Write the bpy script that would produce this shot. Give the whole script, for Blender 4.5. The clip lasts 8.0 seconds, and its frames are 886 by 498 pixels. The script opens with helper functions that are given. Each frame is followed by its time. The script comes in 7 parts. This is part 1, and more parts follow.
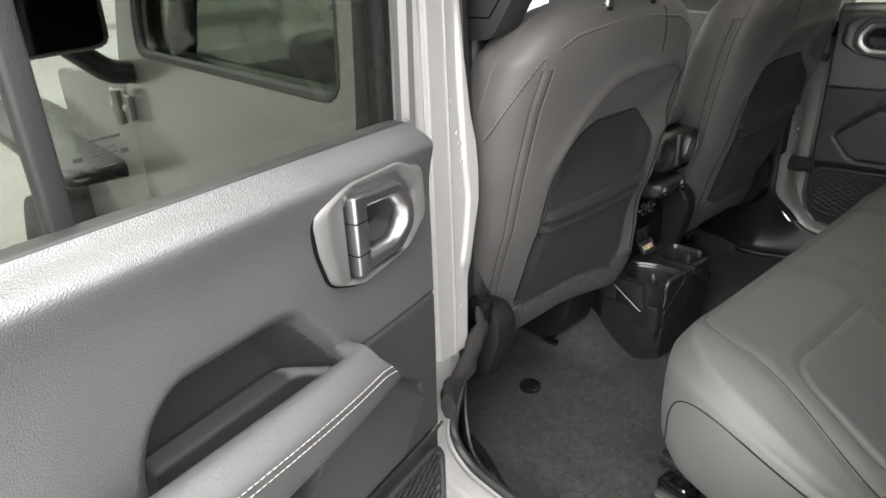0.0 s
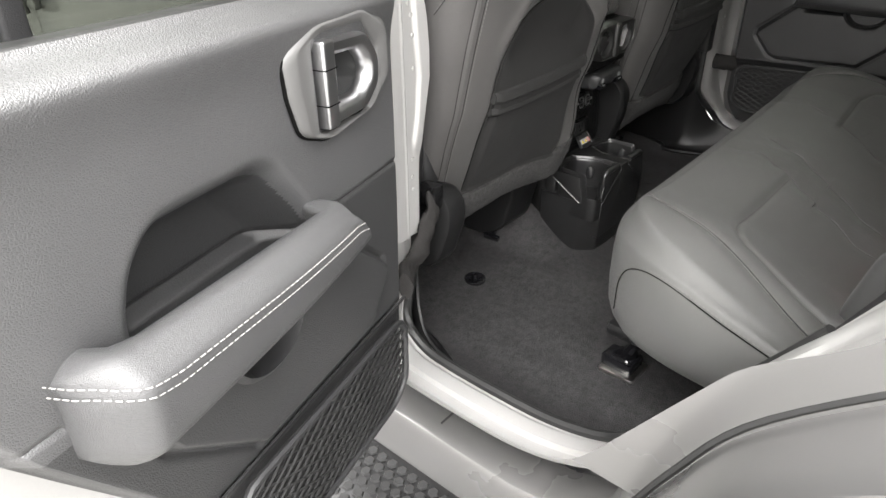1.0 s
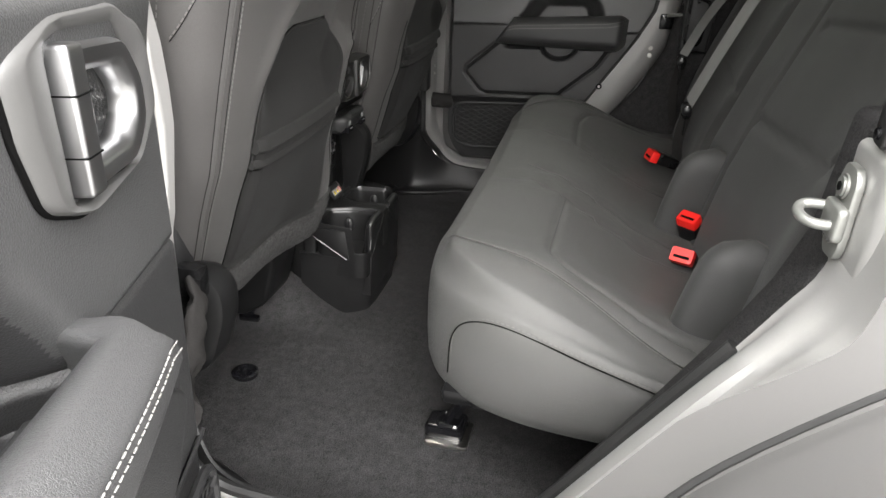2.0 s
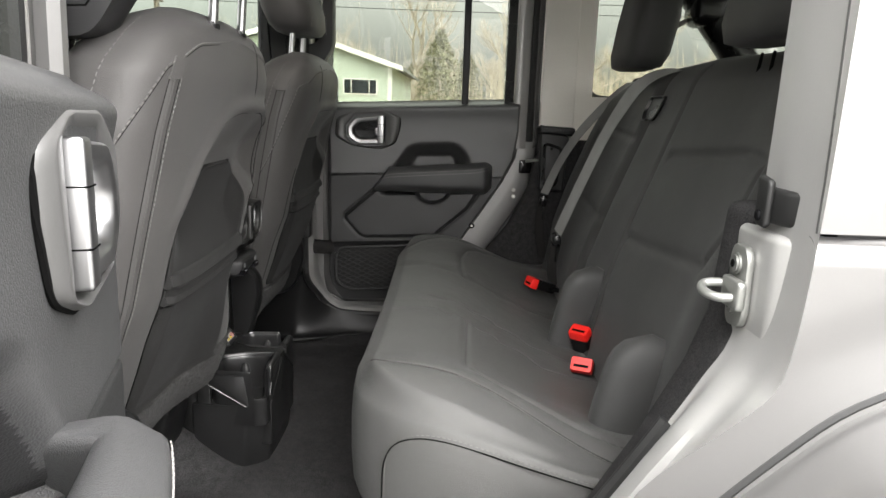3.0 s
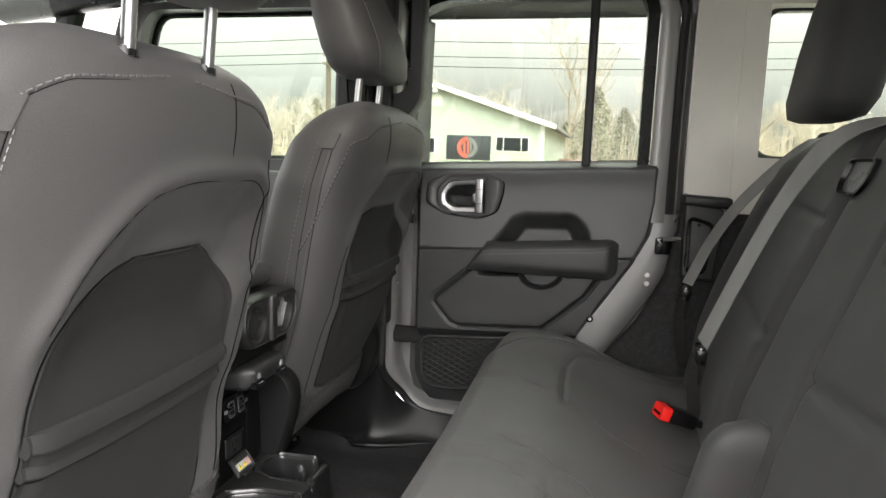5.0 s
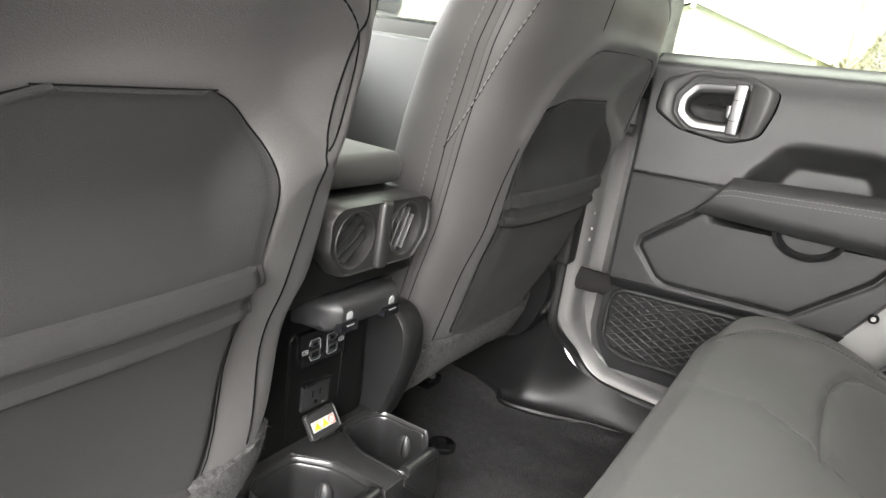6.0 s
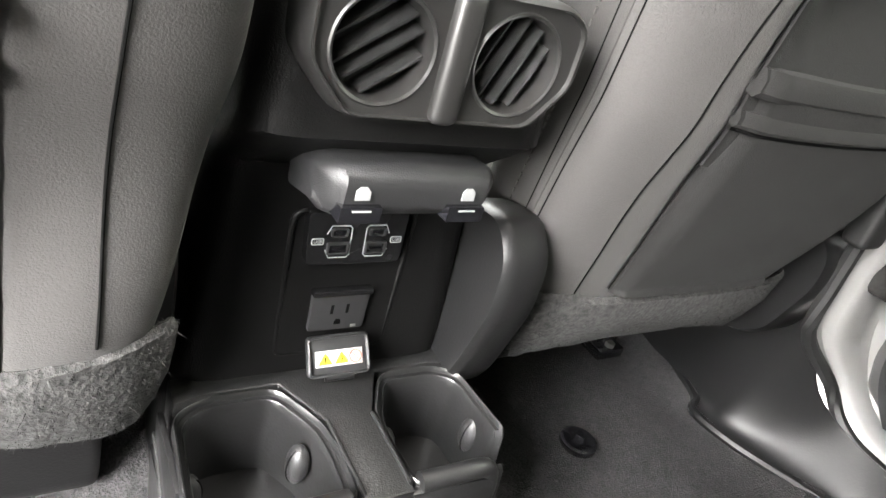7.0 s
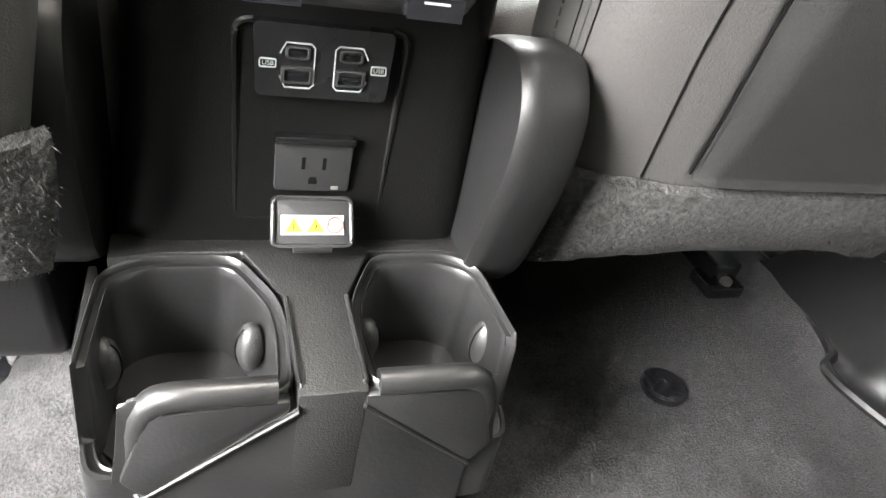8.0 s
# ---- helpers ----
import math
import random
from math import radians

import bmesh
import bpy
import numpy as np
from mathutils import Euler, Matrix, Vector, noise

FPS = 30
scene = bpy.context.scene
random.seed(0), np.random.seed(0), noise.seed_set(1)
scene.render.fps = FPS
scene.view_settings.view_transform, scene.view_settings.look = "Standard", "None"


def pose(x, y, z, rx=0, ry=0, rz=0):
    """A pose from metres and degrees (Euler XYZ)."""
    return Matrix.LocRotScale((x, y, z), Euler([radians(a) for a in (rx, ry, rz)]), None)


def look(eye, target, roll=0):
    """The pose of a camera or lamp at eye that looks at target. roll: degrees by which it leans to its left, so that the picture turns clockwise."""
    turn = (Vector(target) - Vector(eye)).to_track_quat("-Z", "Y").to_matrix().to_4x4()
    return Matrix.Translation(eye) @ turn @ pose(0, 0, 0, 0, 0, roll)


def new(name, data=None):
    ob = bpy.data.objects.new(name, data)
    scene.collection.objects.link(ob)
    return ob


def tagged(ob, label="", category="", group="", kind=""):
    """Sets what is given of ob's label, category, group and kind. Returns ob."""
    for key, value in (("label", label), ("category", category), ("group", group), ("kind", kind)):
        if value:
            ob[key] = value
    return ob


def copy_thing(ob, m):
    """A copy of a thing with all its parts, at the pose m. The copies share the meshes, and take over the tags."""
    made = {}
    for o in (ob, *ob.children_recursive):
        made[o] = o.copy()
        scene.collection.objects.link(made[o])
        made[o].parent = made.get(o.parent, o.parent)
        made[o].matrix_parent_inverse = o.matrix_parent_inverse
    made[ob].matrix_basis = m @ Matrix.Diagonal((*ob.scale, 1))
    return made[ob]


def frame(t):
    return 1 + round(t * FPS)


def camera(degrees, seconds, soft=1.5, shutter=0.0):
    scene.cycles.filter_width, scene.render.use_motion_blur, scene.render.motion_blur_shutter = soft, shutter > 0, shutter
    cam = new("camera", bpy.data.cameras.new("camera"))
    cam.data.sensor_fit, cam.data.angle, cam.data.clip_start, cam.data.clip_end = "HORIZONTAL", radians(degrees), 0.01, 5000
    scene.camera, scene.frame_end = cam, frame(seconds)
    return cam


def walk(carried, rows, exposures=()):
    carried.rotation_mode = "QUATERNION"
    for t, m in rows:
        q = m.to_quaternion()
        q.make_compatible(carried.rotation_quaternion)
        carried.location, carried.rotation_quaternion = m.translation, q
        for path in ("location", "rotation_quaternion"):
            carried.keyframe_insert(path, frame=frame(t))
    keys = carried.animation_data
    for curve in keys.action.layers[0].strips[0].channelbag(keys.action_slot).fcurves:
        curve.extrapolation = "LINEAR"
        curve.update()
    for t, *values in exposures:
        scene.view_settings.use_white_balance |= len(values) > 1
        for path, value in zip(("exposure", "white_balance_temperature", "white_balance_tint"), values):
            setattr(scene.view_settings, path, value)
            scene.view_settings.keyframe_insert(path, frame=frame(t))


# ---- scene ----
cam = camera(66.3, 8.0)
PATH = [
    (0, (-1.332, -0.756, 1.541), (-0.125, 0.598, 0.698), -2.3),
    (0.5, (-1.362, -0.759, 1.506), (-0.129, 0.516, 0.582), -1.1),
    (1, (-1.391, -0.735, 1.469), (-0.091, 0.384, 0.441), -0.5),
    (1.5, (-1.309, -0.64, 1.431), (0.217, 0.171, 0.425), 1.3),
    (1.7, (-1.282, -0.586, 1.408), (0.355, 0.024, 0.434), 2.4),
    (2.8, (-1.349, -0.442, 1.34), (0.579, -0.409, 0.81), 1.7),
    (3, (-1.349, -0.444, 1.338), (0.607, -0.431, 0.924), 1.8),
    (3.5, (-1.347, -0.452, 1.365), (0.647, -0.444, 1.203), 2.0),
    (4, (-1.304, -0.474, 1.369), (0.693, -0.396, 1.287), 1.8),
    (4.2, (-1.249, -0.503, 1.37), (0.744, -0.367, 1.276), 1.6),
    (5.3, (-0.806, -0.534, 1.34), (1.076, 0.055, 1.006), 3.2),
    (5.5, (-0.72, -0.505, 1.332), (1.12, 0.181, 0.954), 4.3),
    (6, (-0.551, -0.442, 1.291), (1.101, 0.53, 0.723), 8.9),
    (6.5, (-0.399, -0.403, 1.254), (1.012, 0.811, 0.522), 15.2),
    (7, (-0.202, -0.351, 1.176), (0.857, 1.071, 0.25), 16.7),
    (7.5, (-0.086, -0.341, 1.12), (0.726, 1.189, 0.121), 15.1),
    (8, (-0.061, -0.335, 1.087), (0.597, 1.175, -0.047), 13.5),
]
EXPOSURE = [(0, 2.28), (1.5, 2.38), (2.8, 2.32), (3.5, 2.22), (4.2, 2.15), (5.3, 3.1), (5.6, 3.5), (6.0, 4.0), (6.5, 4.35), (7.0, 4.9), (7.5, 5.42), (8.0, 5.4)]
walk(cam, [(t, look(eye, target, roll)) for t, eye, target, roll in PATH], EXPOSURE)

# ---- light and air ----
world = bpy.data.worlds.new("overcast_sky")
scene.world = world
world.use_nodes = True
wn, wl = world.node_tree.nodes, world.node_tree.links
wn.clear()
sky = wn.new("ShaderNodeTexSky")
sky.sky_type = 'NISHITA'
sky.sun_disc = False
sky.sun_elevation, sky.sun_rotation = radians(35), radians(248)
sky.air_density, sky.dust_density, sky.ozone_density = 1.0, 4.0, 1.0
hs = wn.new("ShaderNodeHueSaturation")
hs.inputs["Saturation"].default_value = 0.12
tint = wn.new("ShaderNodeMix")
tint.data_type = 'RGBA'
tint.inputs[0].default_value = 0.8
tint.inputs[7].default_value = (5.6, 5.5, 5.4, 1)
bg = wn.new("ShaderNodeBackground")
SKY_STRENGTH = 0.15
bg.inputs[1].default_value = SKY_STRENGTH
wo = wn.new("ShaderNodeOutputWorld")
wl.new(sky.outputs[0], hs.inputs["Color"])
wl.new(hs.outputs[0], tint.inputs[6])
# an overcast sky: several times as bright overhead as at the horizon
tcw = wn.new("ShaderNodeTexCoord")
sep = wn.new("ShaderNodeSeparateXYZ")
ram = wn.new("ShaderNodeMapRange")
ram.inputs[3].default_value, ram.inputs[4].default_value = 0.24, 4.7
scl = wn.new("ShaderNodeVectorMath")
scl.operation = 'SCALE'
wl.new(tcw.outputs["Generated"], sep.inputs[0])
wl.new(sep.outputs[2], ram.inputs[0])
wl.new(tint.outputs[2], scl.inputs[0])
wl.new(ram.outputs[0], scl.inputs["Scale"])
wl.new(scl.outputs[0], bg.inputs[0])
wl.new(bg.outputs[0], wo.inputs[0])
sun = new("sun", bpy.data.lights.new("sun", 'SUN'))
sun.data.energy, sun.data.angle, sun.data.color = 1.55, radians(75), (1.0, 0.97, 0.94)
sun.matrix_world = look((-7, -2.9, 6), (0, 0, 1))
# the lit dome lamp between the front seats
dome = new("dome_light", bpy.data.lights.new("dome_light", 'AREA'))
dome.data.shape, dome.data.size, dome.data.size_y = 'RECTANGLE', 0.13, 0.07
dome.data.energy, dome.data.color = 0.2, (1.0, 0.94, 0.87)
dome.matrix_world = pose(0, -0.125, 1.716)

# ---- materials ----


def mat(name, color, rough=0.5, metal=0.0, grain=0.0, grain_size=400.0, cells=False, vary=0.15, vary_size=6.0,
        coat=0.0, sheen=0.0, rand=0.0, spec=0.5, deep=0.0006, fleck=0.35):
    m = bpy.data.materials.new(name)
    m.use_nodes = True
    n, l = m.node_tree.nodes, m.node_tree.links
    b = n["Principled BSDF"]
    b.inputs["Metallic"].default_value = metal
    b.inputs["Coat Weight"].default_value = coat
    b.inputs["Coat Roughness"].default_value = 0.06
    b.inputs["Sheen Weight"].default_value = sheen
    b.inputs["Specular IOR Level"].default_value = spec
    tc = n.new("ShaderNodeTexCoord")
    big = n.new("ShaderNodeTexNoise")
    big.inputs["Scale"].default_value = vary_size
    big.inputs["Detail"].default_value = 5
    small = n.new("ShaderNodeTexNoise")
    small.inputs["Scale"].default_value = grain_size * 0.6
    small.inputs["Detail"].default_value = 3
    l.new(tc.outputs["Object"], big.inputs["Vector"])
    l.new(tc.outputs["Object"], small.inputs["Vector"])
    add = n.new("ShaderNodeMath")
    add.operation = 'MULTIPLY_ADD'
    add.inputs[1].default_value = fleck
    l.new(small.outputs[0], add.inputs[0])
    l.new(big.outputs[0], add.inputs[2])
    ramp = n.new("ShaderNodeMapRange")
    ramp.inputs[1].default_value, ramp.inputs[2].default_value = 0.3 + 0.3 * fleck, 0.7 + 0.7 * fleck
    ramp.inputs[3].default_value, ramp.inputs[4].default_value = 1 - vary, 1 + vary
    l.new(add.outputs[0], ramp.inputs[0])
    fac = ramp.outputs[0]
    if rand:
        oi = n.new("ShaderNodeObjectInfo")
        mr = n.new("ShaderNodeMapRange")
        mr.inputs[3].default_value, mr.inputs[4].default_value = 1 - rand, 1 + rand
        l.new(oi.outputs["Random"], mr.inputs[0])
        mul = n.new("ShaderNodeMath")
        mul.operation = 'MULTIPLY'
        l.new(fac, mul.inputs[0])
        l.new(mr.outputs[0], mul.inputs[1])
        fac = mul.outputs[0]
    vm = n.new("ShaderNodeVectorMath")
    vm.operation = 'SCALE'
    vm.inputs[0].default_value = color[:3]
    l.new(fac, vm.inputs["Scale"])
    l.new(vm.outputs[0], b.inputs["Base Color"])
    rr = n.new("ShaderNodeMapRange")
    rr.inputs[1].default_value, rr.inputs[2].default_value = 0.3, 0.7
    rr.inputs[3].default_value, rr.inputs[4].default_value = max(0.02, rough * 0.86), min(1, rough * 1.14)
    l.new(big.outputs[0], rr.inputs[0])
    l.new(rr.outputs[0], b.inputs["Roughness"])
    if grain:
        bump = n.new("ShaderNodeBump")
        bump.inputs["Strength"].default_value = min(1.0, grain)
        bump.inputs["Distance"].default_value = deep
        if cells:
            v = n.new("ShaderNodeTexVoronoi")
            v.feature = 'DISTANCE_TO_EDGE'
            v.inputs["Scale"].default_value = grain_size
            wob = n.new("ShaderNodeTexNoise")
            wob.inputs["Scale"].default_value = grain_size * 0.5
            mixv = n.new("ShaderNodeVectorMath")
            mixv.operation = 'MULTIPLY_ADD'
            mixv.inputs[1].default_value = (0.003, 0.003, 0.003)
            l.new(tc.outputs["Object"], wob.inputs["Vector"])
            l.new(wob.outputs["Color"], mixv.inputs[0])
            l.new(tc.outputs["Object"], mixv.inputs[2])
            l.new(mixv.outputs[0], v.inputs["Vector"])
            sm = n.new("ShaderNodeMapRange")
            sm.inputs[2].default_value = 0.25
            l.new(v.outputs["Distance"], sm.inputs[0])
            l.new(sm.outputs[0], bump.inputs["Height"])
        else:
            l.new(small.outputs[0], bump.inputs["Height"])
        l.new(bump.outputs[0], b.inputs["Normal"])
    return m


def glass(name, color, rough=0.0):
    m = bpy.data.materials.new(name)
    m.use_nodes = True
    n, l = m.node_tree.nodes, m.node_tree.links
    n.clear()
    o = n.new("ShaderNodeOutputMaterial")
    tr = n.new("ShaderNodeBsdfTransparent")
    tr.inputs[0].default_value = (*color, 1)
    gl = n.new("ShaderNodeBsdfGlossy")
    gl.inputs["Roughness"].default_value = rough
    lw = n.new("ShaderNodeLayerWeight")
    lw.inputs[0].default_value = 0.5
    pw = n.new("ShaderNodeMath")
    pw.operation = 'POWER'
    pw.inputs[1].default_value = 5.0
    l.new(lw.outputs["Facing"], pw.inputs[0])
    fr = n.new("ShaderNodeMapRange")
    fr.inputs[3].default_value, fr.inputs[4].default_value = 0.04, 0.75
    l.new(pw.outputs[0], fr.inputs[0])
    mx = n.new("ShaderNodeMixShader")
    l.new(fr.outputs[0], mx.inputs[0])
    l.new(tr.outputs[0], mx.inputs[1])
    l.new(gl.outputs[0], mx.inputs[2])
    l.new(mx.outputs[0], o.inputs[0])
    return m


def glow(name, color, strength):
    m = bpy.data.materials.new(name)
    m.use_nodes = True
    b = m.node_tree.nodes["Principled BSDF"]
    b.inputs["Base Color"].default_value = (*color, 1)
    b.inputs["Emission Color"].default_value = (*color, 1)
    b.inputs["Emission Strength"].default_value = strength
    return m


PAINT = mat("silver_paint", (0.125, 0.123, 0.121), 0.30, 0.45, 0.05, 900, coat=0.5, vary=0.04, vary_size=3)
PAINT_IN = mat("silver_paint_inner", (0.34, 0.336, 0.328), 0.34, 0.25, 0.05, 900, coat=0.3, vary=0.06, vary_size=5)
TRIM = mat("grained_door_trim", (0.052, 0.052, 0.053), 0.36, 0, 0.36, 430, cells=True, vary=0.12, vary_size=5, spec=0.9)
# door trim again, with the lower half's shade put into its colour
TRIM_SHADE = mat("shaded_lower_trim", (0.027, 0.027, 0.0275), 0.38, 0, 0.38, 430, cells=True, vary=0.10, vary_size=5)
# the scoop's shade, painted in as a darker trim
SCOOP_SHADE = mat("shaded_scoop_trim", (0.024, 0.024, 0.0246), 0.46, 0, 0.30, 430, cells=True, vary=0.10, vary_size=5)
BEZEL = mat("satin_grey_bezel", (0.085, 0.084, 0.083), 0.42, 0.15, 0.10, 900, vary=0.06, vary_size=6)
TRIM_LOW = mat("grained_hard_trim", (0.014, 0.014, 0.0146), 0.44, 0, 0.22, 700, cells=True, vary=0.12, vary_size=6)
PLASTIC = mat("black_hard_plastic", (0.0055, 0.0055, 0.0058), 0.27, 0, 0.25, 800, vary=0.18, vary_size=9, spec=0.4)
GRAIN_PLASTIC = mat("black_grained_plastic", (0.0040, 0.0040, 0.0040), 0.38, 0, 0.22, 650, cells=True, vary=0.18, vary_size=9, spec=0.19)
DECK_PLASTIC = mat("grained_deck_plastic", (0.011, 0.011, 0.011), 0.42, 0, 0.30, 520, cells=True, vary=0.18, vary_size=9, spec=0.4)
VENT = mat("satin_vent_plastic", (0.013, 0.0128, 0.0125), 0.36, 0, 0.15, 700, vary=0.15, vary_size=12, spec=0.6)
GLOSS = mat("glossy_black_plastic", (0.006, 0.006, 0.007), 0.16, 0, 0.03, 300, vary=0.15)
LEATHER = mat("black_leatherette", (0.048, 0.0478, 0.0462), 0.48, 0, 0.45, 800, cells=True, vary=0.10, vary_size=6, sheen=0.04, spec=0.6)
FABRIC = mat("charcoal_seat_cloth", (0.052, 0.0500, 0.0489), 0.52, 0, 0.6, 1500, fleck=0.9, vary=0.16, vary_size=7, sheen=0.06, spec=0.3)
MESHCLOTH = mat("charcoal_back_cloth", (0.0148, 0.0146, 0.0144), 0.7, 0, 0.7, 1700, fleck=0.8, vary=0.16, vary_size=7, sheen=0.03, spec=0.10)
KICK = mat("black_moulded_trim", (0.0075, 0.0075, 0.0077), 0.40, 0, 0.25, 700, vary=0.15, vary_size=8, spec=0.22)
ARMHIDE = mat("black_armrest_hide", (0.050, 0.050, 0.051), 0.34, 0, 0.35, 700, cells=True, vary=0.10, vary_size=6)
SLEEVE = mat("black_sleeve_cloth", (0.020, 0.019, 0.0185), 0.85, 0, 0.8, 500, fleck=0.8, vary=0.3, vary_size=40, spec=0.15)
BENCHCLOTH = mat("black_bench_cloth", (0.034, 0.034, 0.0335), 0.58, 0, 0.7, 1500, fleck=0.8, vary=0.15, vary_size=7, sheen=0.06, spec=0.4)
FELT = mat("grey_felt", (0.034, 0.0335, 0.033), 0.95, 0, 1.0, 420, fleck=1.6, vary=0.7, vary_size=110, sheen=0.03, spec=0.1, deep=0.002)
CARPET = mat("black_carpet", (0.030, 0.0293, 0.030), 0.96, 0, 1.0, 800, fleck=1.8, deep=0.002, vary=0.70, vary_size=75, spec=0.08)
RUBBER = mat("black_rubber", (0.010, 0.010, 0.010), 0.55, 0, 0.3, 300, vary=0.2, vary_size=12)
CHROME = mat("satin_chrome", (0.42, 0.42, 0.425), 0.34, 1.0, 0.02, 500, vary=0.04)
STEEL = mat("bare_steel", (0.50, 0.49, 0.47), 0.32, 1.0, 0.15, 300, vary=0.15, vary_size=30)
ZINC = mat("zinc_plated_steel", (0.25, 0.253, 0.24), 0.42, 0.6, 0.2, 260, vary=0.12, vary_size=30)
THREAD = mat("pale_thread", (0.25, 0.245, 0.235), 0.7, 0, 0, vary=0.1)
DARKTHREAD = mat("charcoal_thread", (0.035, 0.034, 0.033), 0.7, 0, 0, vary=0.1)
SEAM = mat("grey_thread", (0.095, 0.093, 0.09), 0.7, 0, 0, vary=0.1)
GROOVE = mat("dark_seam_and_shade", (0.003, 0.003, 0.003), 0.9, 0, 0, spec=0.05)
CUP_PLASTIC = mat("worn_black_plastic", (0.0085, 0.0085, 0.0087), 0.36, 0, 0.3, 600, vary=0.40, vary_size=28, spec=0.7)
RED = mat("red_plastic", (0.75, 0.016, 0.012), 0.38, 0, 0, vary=0.08)
WEB = mat("grey_belt_webbing", (0.26, 0.26, 0.256), 0.55, 0, 0.8, 900, vary=0.12, vary_size=30)
SIGN_GREY = mat("pale_grey_print", (0.20, 0.205, 0.205), 0.5, 0, 0, vary=0.1)
OUTLET = mat("dark_grey_outlet", (0.017, 0.017, 0.0176), 0.5, 0, 0.1, 600, vary=0.1, spec=0.3)
STICKER = mat("white_sticker", (0.32, 0.32, 0.31), 0.5, 0, 0, vary=0.04)
YELLOW = mat("yellow_print", (0.80, 0.62, 0.02), 0.5, 0, 0, vary=0.05)
REDPRINT = mat("red_print", (0.55, 0.10, 0.08), 0.5, 0, 0, vary=0.05)
HEADLINER = mat("pale_headliner", (0.72, 0.68, 0.64), 0.7, 0, 0.4, 300, vary=0.12, vary_size=3)
HARDTOP = mat("hardtop_inner_shell", (0.84, 0.81, 0.75), 0.62, 0, 0.5, 500, vary=0.07, vary_size=4)
GLASS = glass("tinted_glass", (0.46, 0.48, 0.445))
GLASS_CLEAR = glass("clear_glass", (0.95, 0.96, 0.95))
GLASS_FRONT = glass("lightly_tinted_glass", (0.47, 0.50, 0.46))
MIRROR = mat("mirror_glass", (0.85, 0.86, 0.86), 0.02, 1.0, 0, vary=0.02)
LENS = glow("lit_lens", (1.0, 0.86, 0.62), 2.2)

# ---- building blocks ----
FLIP = [False]
SHEAR = [0.0]


def part(name, bm, material, parent=None, label="", sharp=38, smooth=True):
    if SHEAR[0]:
        for v in bm.verts:
            v.co.z += SHEAR[0] * (v.co.x - 0.2)
    if FLIP[0]:
        bmesh.ops.scale(bm, vec=(-1, 1, 1), verts=bm.verts)
        bmesh.ops.reverse_faces(bm, faces=bm.faces)
    me = bpy.data.meshes.new(name)
    bm.to_mesh(me)
    bm.free()
    me.materials.append(material)
    if smooth:
        for p in me.polygons:
            p.use_smooth = True
        me.set_sharp_from_angle(angle=radians(sharp))
    ob = new(name, me)
    if parent:
        ob.parent = parent
    if label:
        ob["label"] = label
    return ob


def thing(name, m, label, category, group="", kind=""):
    ob = new(name)
    ob.matrix_basis = m
    return tagged(ob, label, category, group, kind)


def join(*bms):
    out = bms[0]
    for b in bms[1:]:
        me = bpy.data.meshes.new("tmp")
        b.to_mesh(me)
        b.free()
        out.from_mesh(me)
        bpy.data.meshes.remove(me)
    return out


def rbox(lo, hi, r=0.004, seg=2):
    bm = bmesh.new()
    bmesh.ops.create_cube(bm, size=1)
    for v in bm.verts:
        v.co = Vector([(lo[k] + hi[k]) / 2 + v.co[k] * (hi[k] - lo[k]) for k in range(3)])
    if r:
        bmesh.ops.bevel(bm, geom=bm.edges[:], offset=r, segments=seg, affect='EDGES', profile=0.5)
    return bm


AX = {"xz": (0, 2, 1), "yz": (1, 2, 0), "xy": (0, 1, 2)}


def prism(pts, plane, lo, hi, r=0.003, seg=2):
    """A flat outline in a plane, drawn out from lo to hi along the third axis, its edges rounded."""
    a, b, c = AX[plane]
    bm = bmesh.new()
    vs = []
    for p in pts:
        co = [0, 0, 0]
        co[a], co[b], co[c] = p[0], p[1], lo
        vs.append(bm.verts.new(co))
    f = bm.faces.new(vs)
    ex = bmesh.ops.extrude_face_region(bm, geom=[f])
    d = [0, 0, 0]
    d[c] = hi - lo
    bmesh.ops.translate(bm, vec=d, verts=[g for g in ex["geom"] if isinstance(g, bmesh.types.BMVert)])
    bmesh.ops.recalc_face_normals(bm, faces=bm.faces)
    if r:
        es = [e for e in bm.edges if len(e.link_faces) == 2 and e.calc_face_angle(0) > 0.5]
        bmesh.ops.bevel(bm, geom=es, offset=r, segments=seg, affect='EDGES', profile=0.5)
    return bm


def rounded(pts, r, n=4):
    """An outline with its corners rounded by r."""
    out = []
    k = len(pts)
    for i in range(k):
        p0, p, p1 = Vector(pts[i - 1]), Vector(pts[i]), Vector(pts[(i + 1) % k])
        a, b = (p0 - p), (p1 - p)
        d = min(r, a.length * 0.45, b.length * 0.45)
        s, e = p + a.normalized() * d, p + b.normalized() * d
        for j in range(n + 1):
            t = j / n
            out.append(tuple((1 - t) ** 2 * s + 2 * t * (1 - t) * p + t * t * e))
    return out


def curve(keys, n):
    """n points along a smooth line through the keys (Catmull-Rom)."""
    ks = [np.array(k, float) for k in keys]
    ks = [2 * ks[0] - ks[1]] + ks + [2 * ks[-1] - ks[-2]]
    out = []
    m = len(ks) - 3
    for i in range(n):
        f = i / (n - 1) * m
        j = min(int(f), m - 1)
        t = f - j
        a, b, c, d = ks[j:j + 4]
        out.append(0.5 * (2 * b + (c - a) * t + (2 * a - 5 * b + 4 * c - d) * t * t + (3 * b - a - 3 * c + d) * t ** 3))
    return out


